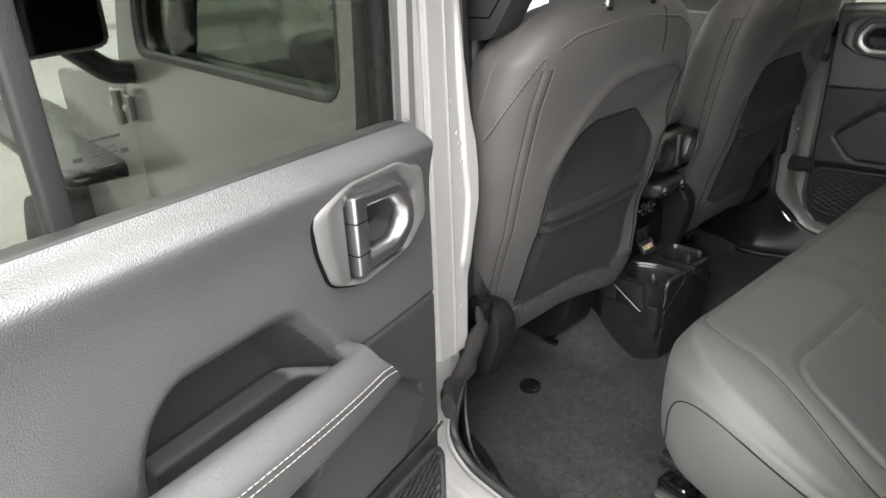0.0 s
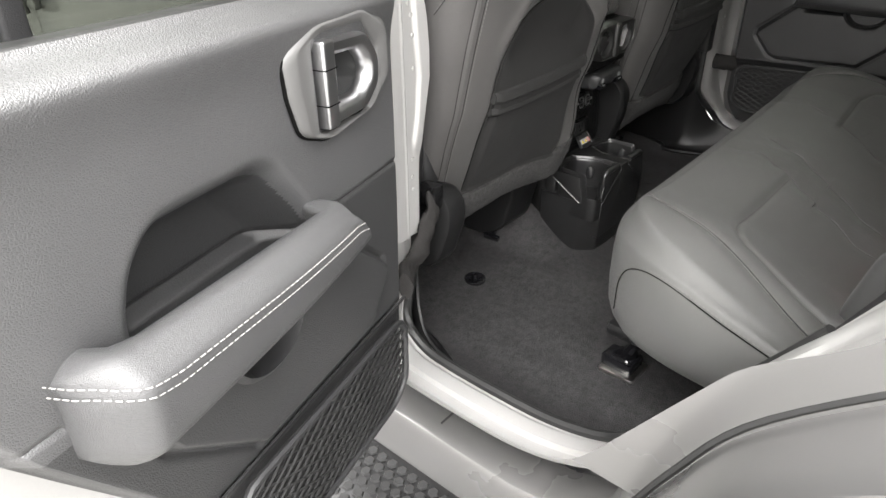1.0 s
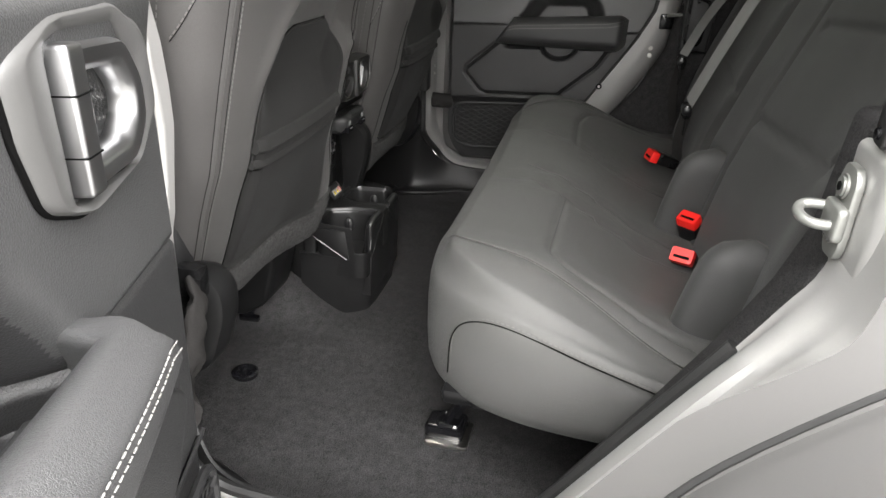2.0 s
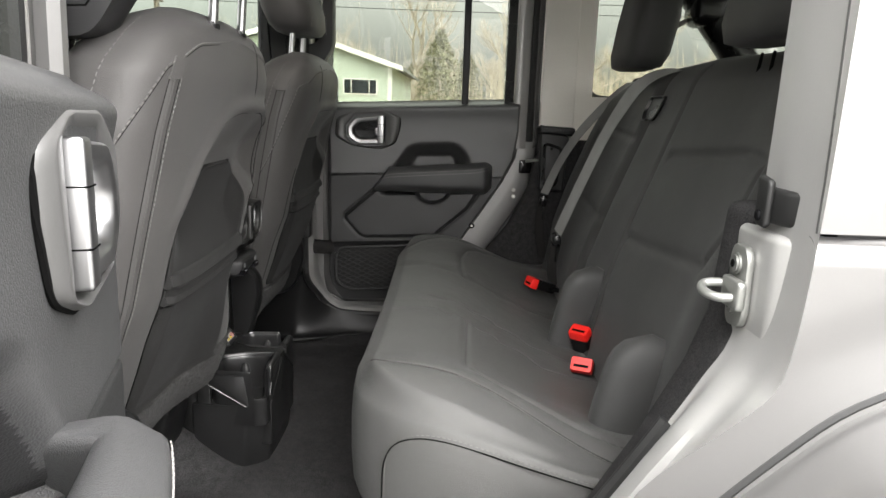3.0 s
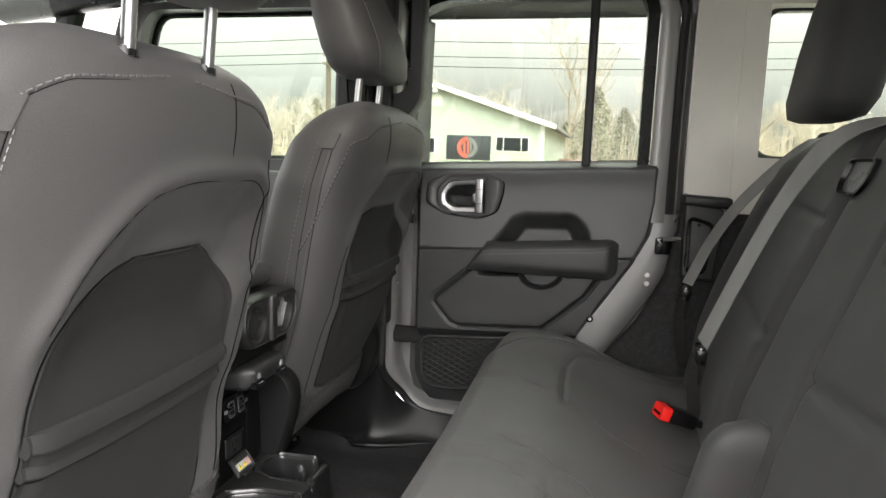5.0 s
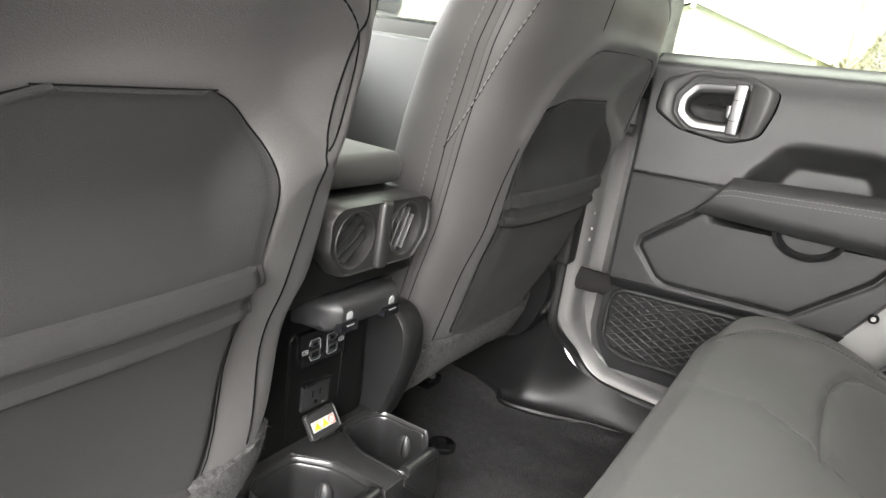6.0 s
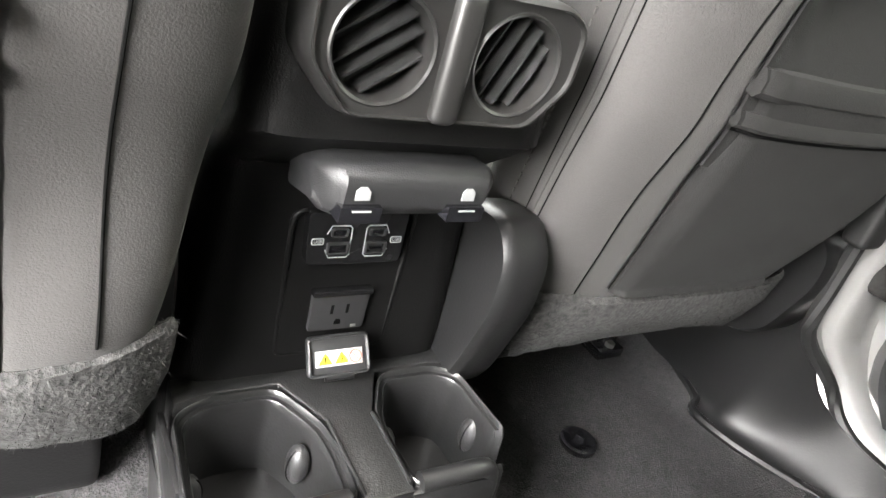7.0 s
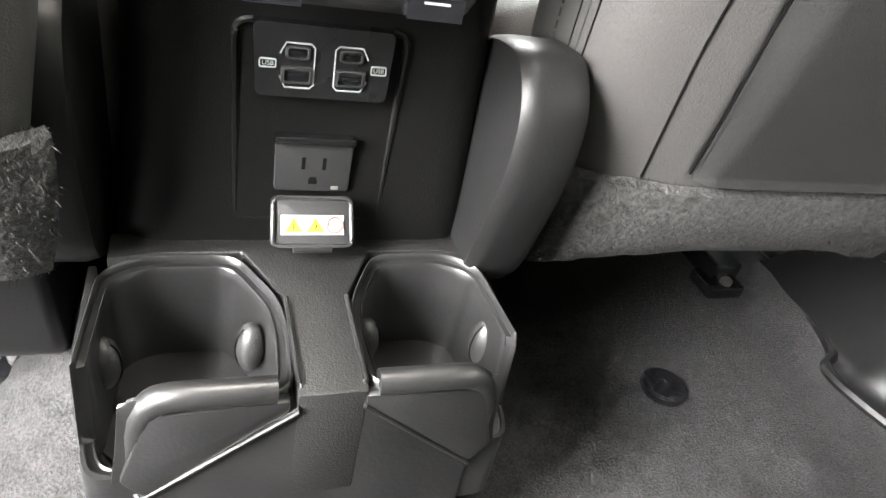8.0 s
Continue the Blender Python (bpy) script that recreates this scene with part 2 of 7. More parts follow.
def tube(points, r, n=8, closed=False, flat=1.0):
    """A round bar along points."""
    bm = bmesh.new()
    P = [Vector(p) for p in points]
    k = len(P)
    rings = []
    up = Vector((0.13, 0.21, 0.97))
    for i in range(k):
        a = P[i - 1] if (i or closed) else P[i]
        b = P[(i + 1) % k] if (i < k - 1 or closed) else P[i]
        t = (b - a).normalized()
        s = t.cross(up)
        if s.length < 0.05:
            s = t.cross(Vector((1, 0, 0)))
        s.normalize()
        q = s.cross(t)
        rings.append([bm.verts.new(P[i] + r * (math.cos(w) * s + flat * math.sin(w) * q))
                      for w in [2 * math.pi * j / n for j in range(n)]])
    m = k if closed else k - 1
    for i in range(m):
        A, B = rings[i], rings[(i + 1) % k]
        for j in range(n):
            bm.faces.new((A[j], A[(j + 1) % n], B[(j + 1) % n], B[j]))
    if not closed:
        bm.faces.new(rings[0][::-1])
        bm.faces.new(rings[-1])
    bmesh.ops.recalc_face_normals(bm, faces=bm.faces)
    return bm


def stitches(points, r, dash, gap):
    """A row of short stitches along points."""
    bm = bmesh.new()
    P = [Vector(p) for p in points]
    d, out = 0.0, []
    L = [0.0]
    for a, b in zip(P, P[1:]):
        L.append(L[-1] + (b - a).length)
    xs = np.array([[*p] for p in P])

    def at(s):
        return Vector([np.interp(s, L, xs[:, k]) for k in range(3)])
    s = 0.0
    while s + dash < L[-1]:
        a, b = at(s), at(s + dash)
        t = (b - a).normalized()
        q = t.cross(Vector((0.3, 0.2, 0.9))).normalized()
        w = q.cross(t)
        A = [bm.verts.new(a + r * (math.cos(k * math.pi / 2) * q + math.sin(k * math.pi / 2) * w)) for k in range(4)]
        B = [bm.verts.new(b + r * (math.cos(k * math.pi / 2) * q + math.sin(k * math.pi / 2) * w)) for k in range(4)]
        for k in range(4):
            bm.faces.new((A[k], A[(k + 1) % 4], B[(k + 1) % 4], B[k]))
        bm.faces.new(A[::-1])
        bm.faces.new(B)
        s += dash + gap
    bmesh.ops.recalc_face_normals(bm, faces=bm.faces)
    return bm


def loft(rings, cap=True, close_rings=False):
    """A skin over rings of points, all with as many points."""
    bm = bmesh.new()
    R = [[bm.verts.new(p) for p in ring] for ring in rings]
    n = len(R[0])
    for A, B in (zip(R, R[1:] + R[:1]) if close_rings else zip(R, R[1:])):
        for j in range(n):
            bm.faces.new((A[j], A[(j + 1) % n], B[(j + 1) % n], B[j]))
    if cap and not close_rings:
        bm.faces.new(R[0][::-1])
        bm.faces.new(R[-1])
    bmesh.ops.recalc_face_normals(bm, faces=bm.faces)
    return bm


def sheet(fn, nu, nv):
    """A net of nu by nv points fn(i, j)."""
    bm = bmesh.new()
    V = [[bm.verts.new(fn(i / (nu - 1), j / (nv - 1))) for j in range(nv)] for i in range(nu)]
    for i in range(nu - 1):
        for j in range(nv - 1):
            bm.faces.new((V[i][j], V[i + 1][j], V[i + 1][j + 1], V[i][j + 1]))
    return bm


def sweep(path, profile, closed=False, axis=0):
    """A profile of (a, d) drawn along a path in the y-z plane: a away from the path's inside (to its right), d along x."""
    P = [Vector((0, p[0], p[1])) for p in path]
    k = len(P)
    rings = []
    for i in range(k):
        a = P[i - 1] if (i or closed) else P[i]
        b = P[(i + 1) % k] if (i < k - 1 or closed) else P[i]
        t = (b - a).normalized()
        nrm = Vector((0, t.z, -t.y))
        rings.append([(d, P[i].y + nrm.y * q, P[i].z + nrm.z * q) for q, d in profile])
    bm = bmesh.new()
    R = [[bm.verts.new(p) for p in ring] for ring in rings]
    for A, B in (zip(R, R[1:] + R[:1]) if closed else zip(R, R[1:])):
        for j in range(len(profile) - 1):
            bm.faces.new((A[j], A[j + 1], B[j + 1], B[j]))
    bmesh.ops.recalc_face_normals(bm, faces=bm.faces)
    return bm


def disc(c, r, h, axis="z", n=24, bevel=0.0):
    bm = bmesh.new()
    bmesh.ops.create_cone(bm, cap_ends=True, segments=n, radius1=r, radius2=r, depth=h)
    if bevel:
        es = [e for e in bm.edges if e.calc_face_angle(0) > 1.0]
        bmesh.ops.bevel(bm, geom=es, offset=bevel, segments=2, affect='EDGES')
    if axis == "x":
        bmesh.ops.rotate(bm, matrix=Matrix.Rotation(math.pi / 2, 3, 'Y'), verts=bm.verts)
    if axis == "y":
        bmesh.ops.rotate(bm, matrix=Matrix.Rotation(math.pi / 2, 3, 'X'), verts=bm.verts)
    bmesh.ops.translate(bm, vec=c, verts=bm.verts)
    return bm


def thick(bm, d):
    """Gives a sheet the thickness d, against its normals."""
    bmesh.ops.recalc_face_normals(bm, faces=bm.faces)
    bmesh.ops.solidify(bm, geom=bm.faces[:], thickness=d)
    return bm


def mirrored(bm):
    """The same on the other side of the car's middle."""
    bmesh.ops.scale(bm, vec=(-1, 1, 1), verts=bm.verts)
    bmesh.ops.reverse_faces(bm, faces=bm.faces)
    return bm


def sd(poly, u, z):
    """Signed distance to an outline, minus inside; u and z are arrays."""
    P = np.array(poly, float)
    d = np.full(u.shape, 1e9)
    ins = np.zeros(u.shape, bool)
    for a, b in zip(P, np.roll(P, -1, 0)):
        e = b - a
        t = np.clip(((u - a[0]) * e[0] + (z - a[1]) * e[1]) / (e @ e), 0, 1)
        d = np.minimum(d, np.hypot(u - a[0] - t * e[0], z - a[1] - t * e[1]))
        c = (a[1] > z) != (b[1] > z)
        with np.errstate(divide="ignore", invalid="ignore"):
            ins ^= c & (u < (b[0] - a[0]) * (z - a[1]) / (b[1] - a[1]) + a[0])
    return np.where(ins, -d, d)


def dline(line, u, z):
    """Distance to an open line."""
    P = np.array(line, float)
    d = np.full(np.shape(u), 1e9)
    for a, b in zip(P, P[1:]):
        e = b - a
        t = np.clip(((u - a[0]) * e[0] + (z - a[1]) * e[1]) / (e @ e), 0, 1)
        d = np.minimum(d, np.hypot(u - a[0] - t * e[0], z - a[1] - t * e[1]))
    return d


def step(a, b, x):
    t = np.clip((x - a) / (b - a), 0, 1)
    return t * t * (3 - 2 * t)


def net(U, V, W):
    """A net from arrays of coordinates."""
    bm = bmesh.new()
    n, m = U.shape
    vs = [[bm.verts.new((U[i, j], V[i, j], W[i, j])) for j in range(m)] for i in range(n)]
    for i in range(n - 1):
        for j in range(m - 1):
            bm.faces.new((vs[i][j], vs[i + 1][j], vs[i + 1][j + 1], vs[i][j + 1]))
    return bm


def writing(text, size, m, material, parent, name="lettering"):
    c = bpy.data.curves.new(name, 'FONT')
    c.body, c.size, c.extrude = text, size, 0.0001
    c.align_x, c.align_y = 'CENTER', 'CENTER'
    c.materials.append(material)
    ob = new(name, c)
    ob.parent = parent
    ob.matrix_basis = m
    return ob

# ---- the vehicle's shell ----
FLOOR = 0.62
OUT = [tuple(p) for p in curve([(-0.035, 1.745), (-0.03, 1.50), (-0.03, 1.10), (-0.03, 0.90), (-0.035, 0.80), (-0.055, 0.735), (-0.095, 0.70), (-0.15, 0.69),
                                (-0.25, 0.688), (-0.35, 0.692), (-0.43, 0.71), (-0.48, 0.737), (-0.516, 0.778), (-0.56, 0.845), (-0.605, 0.915), (-0.66, 1.0),
                                (-0.705, 1.075), (-0.732, 1.13), (-0.743, 1.25), (-0.747, 1.42), (-0.748, 1.60), (-0.740, 1.70), (-0.71, 1.745)], 100)]
OUT_RIM = [(0, 0.700), (-0.002, 0.704), (-0.001, 0.714), (0.008, 0.720), (0.012, 0.727), (0.012, 0.752), (0.005, 0.757), (0.005, 0.777), (0.014, 0.783), (0.020, 0.790), (0.028, 0.802), (0.044, 0.812)]
SKIN = 0.812


PILLAR_Z = [0.72, 0.966, 1.02, 1.07, 1.116, 1.162, 1.208, 1.254, 1.30, 1.382, 1.458, 1.75]
PILLAR_X = [0.655, 0.647, 0.6455, 0.6415, 0.6325, 0.6225, 0.6225, 0.6266, 0.6373, 0.6472, 0.650, 0.652]


def pillar_x(z):
    """Inner edge of the pillar between the doors, swelling at the belt line."""
    return np.interp(z, PILLAR_Z, PILLAR_X)


def lip(y, z, near=False):
    """How far the flange reaches into the cabin: wide at the door pillar, narrow along the sill and the rear pillar."""
    return 1.0 + ((SKIN - float(pillar_x(z))) / 0.112 - 1.0 if near else 1.02) * float(step(-0.075, -0.04, np.array(y))) * float(step(0.72, 0.85, np.array(z)))


def ease(y, z):
    """How far the flange runs outwards along the opening: little on the upright rear pillar."""
    return 1.0 - 0.97 * float(step(0.98, 1.12, np.array(z))) * float(step(-0.60, -0.66, np.array(y)))


def flange(path, profile, near):
    P = [Vector((0, p[0], p[1])) for p in path]
    rings = []
    for i, p in enumerate(P):
        t = (P[(i + 1) % len(P)] - P[i - 1]).normalized()
        k = lip(p.y, p.z, near)
        e = ease(p.y, p.z) if near else 1.0
        rings.append([(SKIN - (SKIN - d) * k, p.y + t.z * q * e, p.z - t.y * q * e) for q, d in profile])
    bm = bmesh.new()
    R = [[bm.verts.new(p) for p in ring] for ring in rings]
    for A, B in zip(R, R[1:] + R[:1]):
        for j in range(len(profile) - 1):
            bm.faces.new((A[j], A[j + 1], B[j + 1], B[j]))
    bmesh.ops.recalc_face_normals(bm, faces=bm.faces)
    return bm


car = thing("off_road_car", pose(0, 0, 0), "silver four-door off-road car body with one rear door open", "car")

for side in (-1, 1):
    fin = (lambda b: b) if side > 0 else mirrored
    part("door_frame", fin(flange(OUT, OUT_RIM, side < 0)), PAINT_IN, car, "silver painted door opening flange")
    seal = [(p[0], p[1]) for p in OUT]
    # rubber seal along the inner lip
    ring = []
    for i, (y, z) in enumerate(seal):
        ring.append((SKIN - (SKIN - 0.698) * lip(y, z, side < 0), y, z))
    ring = [p for p in ring if not (p[1] < -0.66 and p[2] > 1.03)]
    part("door_seal", fin(tube(ring, 0.009, 8)), RUBBER, car, "black rubber door seal")
    # outer skin behind and below the opening
    rim = []
    P = [Vector((0, *p)) for p in OUT]
    for i in range(len(P)):
        a, b = P[max(0, i - 1)], P[min(len(P) - 1, i + 1)]
        t = (b - a).normalized()
        e = ease(P[i].y, P[i].z) if side < 0 else 1.0
        rim.append((P[i].y + t.z * 0.044 * e, P[i].z - t.y * 0.044 * e))
    rear = [p for p in rim if p[0] < -0.45 and p[1] < 1.74]
    ys_, zs_ = [p[0] for p in rear], [p[1] for p in rear]
    low = [p for p in rear if p[1] < 1.222] + [(float(np.interp(z, zs_, ys_)), z) for z in (1.222, 1.230, 1.236, 1.240, 1.242)]
    bm = bmesh.new()


    def roll_in(z):
        return 0.018 * (1 - math.sqrt(max(0.0, 1 - (max(0, z - 1.222) / 0.0202) ** 2)))

    def bulge(z):
        return 0.010 * math.sin(min(1, max(0, (z - 0.7) / 0.55)) * 3.1)
    A = [bm.verts.new((SKIN - roll_in(z), y, z)) for y, z in low]
    B = [bm.verts.new((SKIN + bulge(z) - roll_in(z), -1.0, z)) for y, z in low]
    C = [bm.verts.new((SKIN + bulge(z) - roll_in(z), -2.05, z)) for y, z in low]
    for i in range(len(low) - 1):
        bm.faces.new((A[i], A[i + 1], B[i + 1], B[i]))
        bm.faces.new((B[i], B[i + 1], C[i + 1], C[i]))
    up = [(float(np.interp(z, zs_, ys_)), z) for z in (1.246, 1.252)] + [p for p in rear if p[1] >= 1.256]
    bu = bmesh.new()
    A = [bu.verts.new((SKIN - 0.004 - 0.05 * (z - 1.243), y, z)) for y, z in up]
    B = [bu.verts.new((SKIN - 0.002 - 0.05 * (z - 1.243), -0.852, z)) for y, z in up]
    for i in range(len(up) - 1):
        bu.faces.new((A[i], A[i + 1], B[i + 1], B[i]))
    part("hardtop_skin", fin(thick(bu, 0.003)), PAINT, car, "silver hardtop pillar skin")
    part("quarter_panel", fin(bm), PAINT, car, "silver rear quarter panel")
    # rocker below the sill, and the pinch of the sill joint
    bm = prism([(-0.50, 0.42), (1.05, 0.42), (1.05, 0.645), (-0.36, 0.645), (-0.43, 0.658), (-0.50, 0.69)], "yz", 0.725, 0.806, 0.006)
    part("rocker_panel", fin(bm), PAINT, car, "silver rocker panel under the doors")
    part("sill_joint", fin(rbox((0.702, -0.226, 0.6815), (0.806, -0.223, 0.6845), 0.0008)), RUBBER, car)
    # running board with a studded tread
    board = prism(rounded([(0.80, 0.95), (0.955, 0.90), (0.955, -0.62), (0.80, -0.66)], 0.04), "xy", 0.495, 0.540, 0.012)
    rb = part("running_board", fin(board), PLASTIC, car, "black plastic running board")
    bm = bmesh.new()
    for i in range(60):
        for j in range(6):
            x, y = 0.828 + j * 0.0205, -0.58 + i * 0.0237 + (j % 2) * 0.0118
            c = bmesh.ops.create_cone(bm, cap_ends=True, segments=6, radius1=0.0105, radius2=0.0085, depth=0.004,
                                      matrix=Matrix.Translation((x, y, 0.542)))
    part("tread_studs", fin(bm), RUBBER, rb, "hexagonal rubber tread studs", smooth=False)
    # rear wheel arch flare
    arch = curve([(-0.50, 0.52), (-0.55, 0.72), (-0.60, 0.84), (-0.655, 0.94), (-0.75, 1.04), (-0.82, 1.092), (-0.95, 1.14), (-1.15, 1.16), (-1.4, 1.10), (-1.58, 0.92)], 40)
    prof = [(0.0, 0.80), (-0.03, 0.86), (-0.035, 0.93), (-0.028, 0.965), (-0.005, 0.98), (0.03, 0.982), (0.034, 0.972), (0.01, 0.965), (0.012, 0.80)]
    part("wheel_arch_flare", fin(sweep([(p[0], p[1]) for p in arch][::-1], [(-q, d) for q, d in prof])), PAINT, car, "silver flared rear wheel arch")
    part("flare_gap", fin(tube([(0.810, p[0] + 0.012, p[1] + 0.016) for p in arch], 0.006, 8)), RUBBER, car)
    # shut plug with the striker: bolted plate on the rear pillar
    # inner C pillar
    pf = (-0.702, 0.672) if side > 0 else (-0.757, 0.708)
    part("rear_pillar_inner", fin(prism([(pf[0], 1.285), (-0.80, 1.285), (-0.80, 1.75), (pf[0], 1.75)], "yz", pf[1], 0.795 if side < 0 else 0.698, 0.004)), HARDTOP, car, "unlined pale hardtop pillar")
    part("hardtop_joint", fin(prism([(-0.765, 1.2385), (-2.0, 1.2385), (-2.0, 1.2475), (-0.765, 1.2475)], "yz", 0.72, 0.796, 0)), RUBBER, car)
    # tub wall inside, above the wheel house
    front_line = [(-0.72, 1.25), (-0.69, 1.19), (-0.675, 1.10), (-0.62, 0.99), (-0.55, 0.90), (-0.49, 0.79), (-0.46, 0.74)] if side > 0 else [(-0.742, 1.25), (-0.732, 1.13), (-0.712, 1.07), (-0.67, 0.985), (-0.615, 0.89), (-0.56, 0.80), (-0.51, 0.72)]
    part("tub_wall", fin(prism([(-0.44, 0.64), (-2.0, 0.64), (-2.0, 1.25)] + front_line, "yz", 0.655 if side > 0 else 0.62, 0.70, 0.012, 3)), CARPET, car, "black grained load bay side trim")
    # hardtop wall with its window opening
    for nm, pts in (("hardtop_side", [(-0.78, 1.25), (-2.0, 1.25), (-2.0, 1.375), (-0.78, 1.375)]), ("hardtop_side", [(-0.78, 1.375), (-0.85, 1.375), (-0.85, 1.70), (-0.78, 1.70)]),
                    ("hardtop_side", [(-1.85, 1.375), (-2.0, 1.375), (-2.0, 1.70), (-1.85, 1.70)]), ("hardtop_side", [(-0.78, 1.70), (-2.0, 1.70), (-2.0, 1.83), (-0.78, 1.83)])):
        part(nm, fin(prism(pts, "yz", 0.68, 0.777, 0.0)), HARDTOP, car, "pale unlined hardtop wall")
        part("hardtop_outer", fin(prism(pts, "yz", 0.7775, 0.781, 0.0)), PAINT, car, "silver outer face of the hardtop")
    q = part("quarter_window", fin(prism(rounded([(-0.848, 1.372), (-1.852, 1.372), (-1.852, 1.702), (-0.848, 1.702)], 0.03), "yz", 0.735, 0.74, 0)), GLASS, car, "tinted quarter window glass")
    part("quarter_window_gasket", fin(tube([(0.73, *p) for p in rounded([(-0.85, 1.375), (-1.85, 1.375), (-1.85, 1.70), (-0.85, 1.70)], 0.04)], 0.006, 6, closed=True)), RUBBER, car)
    # roof rail over the doors
    part("roof_rail", fin(prism([(1.05, 1.752), (-2.0, 1.752), (-2.0, 1.84), (1.05, 1.84)], "yz", 0.60, 0.78, 0.012)), HARDTOP, car, "roof rail above the doors")
    # B pillar between the doors
    part("door_pillar", fin(prism(rounded([(-0.022, 0.63), (0.075, 0.63), (0.085, 1.76), (-0.028, 1.76)], 0.01), "yz", 0.66, 0.745, 0.006)), PAINT_IN, car, "silver pillar between the doors")
    if side > 0:
        part("pillar_edge_strip", fin(rbox((0.545, -0.052, 0.955), (0.586, -0.022, 1.745), 0.008, 3)), RUBBER, car, "black rubber edge strip on the pillar")
    else:
        # pressed steel face of the pillar: two flats with a bead between them and a raised inner border
        Z, S = np.meshgrid(np.linspace(0.90, 1.745, 110), np.linspace(0, 1, 60), indexing="ij")
        xe = pillar_x(Z)
        X = 0.722 + (xe - 0.722) * S
        bead = 0.6815 - 0.002 * np.cos((Z - 1.1) * 7)
        V = -0.0465 - 0.0030 * step(bead - 0.003, bead + 0.002, X) - 0.0022 * np.exp(-((X - bead) / 0.0022) ** 2)
        fold = np.interp(Z, [0.9, 1.03, 1.06, 1.104, 1.169, 1.234, 1.345, 1.437, 1.745], [0.64, 0.655, 0.665, 0.6556, 0.6485, 0.6547, 0.6609, 0.6626, 0.664])
        V = V - 0.0060 * step(fold + 0.001, fold - 0.006, X) * step(1.03, 1.07, Z) * step(1.50, 1.36, Z)
        V = V + 0.010 * step(0.004, 0.0, X - xe) ** 2 + 0.006 * step(0.715, 0.722, X)
        part("pillar_face", fin(thick(net(X, V, Z), 0.002)), PAINT_IN, car, "pressed silver face of the door pillar")
        # soft rubber lip that runs down the pillar's inner edge
        Z, S = np.meshgrid(np.linspace(0.955, 1.745, 90), np.linspace(0, 1, 10), indexing="ij")
        wide = np.interp(Z, [0.955, 1.01, 1.11, 1.204, 1.25, 1.295, 1.378, 1.745], [0.014, 0.018, 0.018, 0.017, 0.016, 0.024, 0.033, 0.04])
        X = pillar_x(Z) + 0.003 - (wide + 0.003) * S
        V = -0.030 - 0.012 * np.sin(S * np.pi * 0.8) - 0.002 * np.exp(-((S - 0.35) / 0.05) ** 2) + 0.016 * S ** 3
        part("pillar_edge_strip", fin(thick(net(X, V, Z), 0.003)), RUBBER, car, "black rubber edge strip on the pillar")
    for k, (x, z) in enumerate(((0.677, 1.422), (0.676, 1.369), (0.671, 1.324), (0.6625, 1.275), (0.6575, 1.258), (0.655, 1.229), (0.6545, 1.180), (0.663, 1.0365), (0.664, 1.006), (0.6635, 0.984))):
        part("weld_dimple", fin(disc((x, -0.0466 if side < 0 else -0.043, z), 0.0040, 0.003, "y", 12, 0.001)), PAINT_IN, car)
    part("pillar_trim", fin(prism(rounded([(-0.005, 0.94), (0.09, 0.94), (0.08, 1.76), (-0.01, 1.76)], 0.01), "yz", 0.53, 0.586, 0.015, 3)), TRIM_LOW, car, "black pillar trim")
    # flank of the footwell: kick plate, black plastic, curving up to the pillar
    top = curve([(0.10, 0.97, 0.632), (0.02, 0.955, 0.632), (-0.022, 0.90, 0.634), (-0.026, 0.82, 0.642), (-0.046, 0.748, 0.662), (-0.09, 0.708, 0.686), (-0.16, 0.695, 0.695), (-0.27, 0.693, 0.695), (-0.36, 0.697, 0.695), (-0.43, 0.714, 0.695), (-0.48, 0.742, 0.695)], 44)
    foot = curve([(0.26, 0.650), (0.20, 0.645), (0.12, 0.640), (0.065, 0.622), (0.04, 0.594), (-0.03, 0.605), (-0.14, 0.650), (-0.26, 0.668), (-0.36, 0.670), (-0.43, 0.672), (-0.49, 0.675)], 44)
    U_, V_, W_ = (np.zeros((44, 12)) for _ in range(3))
    for i in range(44):
        for j in range(12):
            s = j / 11
            U_[i, j] = foot[i][1] + (top[i][2] - foot[i][1]) * s ** 0.75
            V_[i, j] = foot[i][0] + (top[i][0] - foot[i][0]) * s ** 0.8
            W_[i, j] = FLOOR + 0.008 + (top[i][1] - FLOOR - 0.008) * s ** 1.6
    part("pillar_foot_trim", fin(thick(net(U_, V_, W_), 0.004)), KICK, car, "black plastic trim flowing from the pillar into the sill")
    part("trim_ridge", fin(tube([(p[1], p[0], FLOOR + 0.010) for p in foot], 0.007, 8)), KICK, car)

part("floor_pan", prism([(-0.74, -2.0), (0.74, -2.0), (0.74, 1.2), (-0.74, 1.2)], "xy", 0.56, 0.60, 0.0), PAINT_IN, car)


def carpet_z(x, y):
    bump = 0.006 * noise.noise((x * 7, y * 7, 0.3)) + 0.003 * noise.noise((x * 22, y * 22, 4.0))
    tunnel = 0.10 * float(step(0.24, 0.13, np.array(abs(x)))) * float(step(-0.06, 0.12, np.array(y)))
    edge = 0.018 * float(step(0.57, 0.66, np.array(abs(x))))
    return FLOOR + bump + tunnel + edge


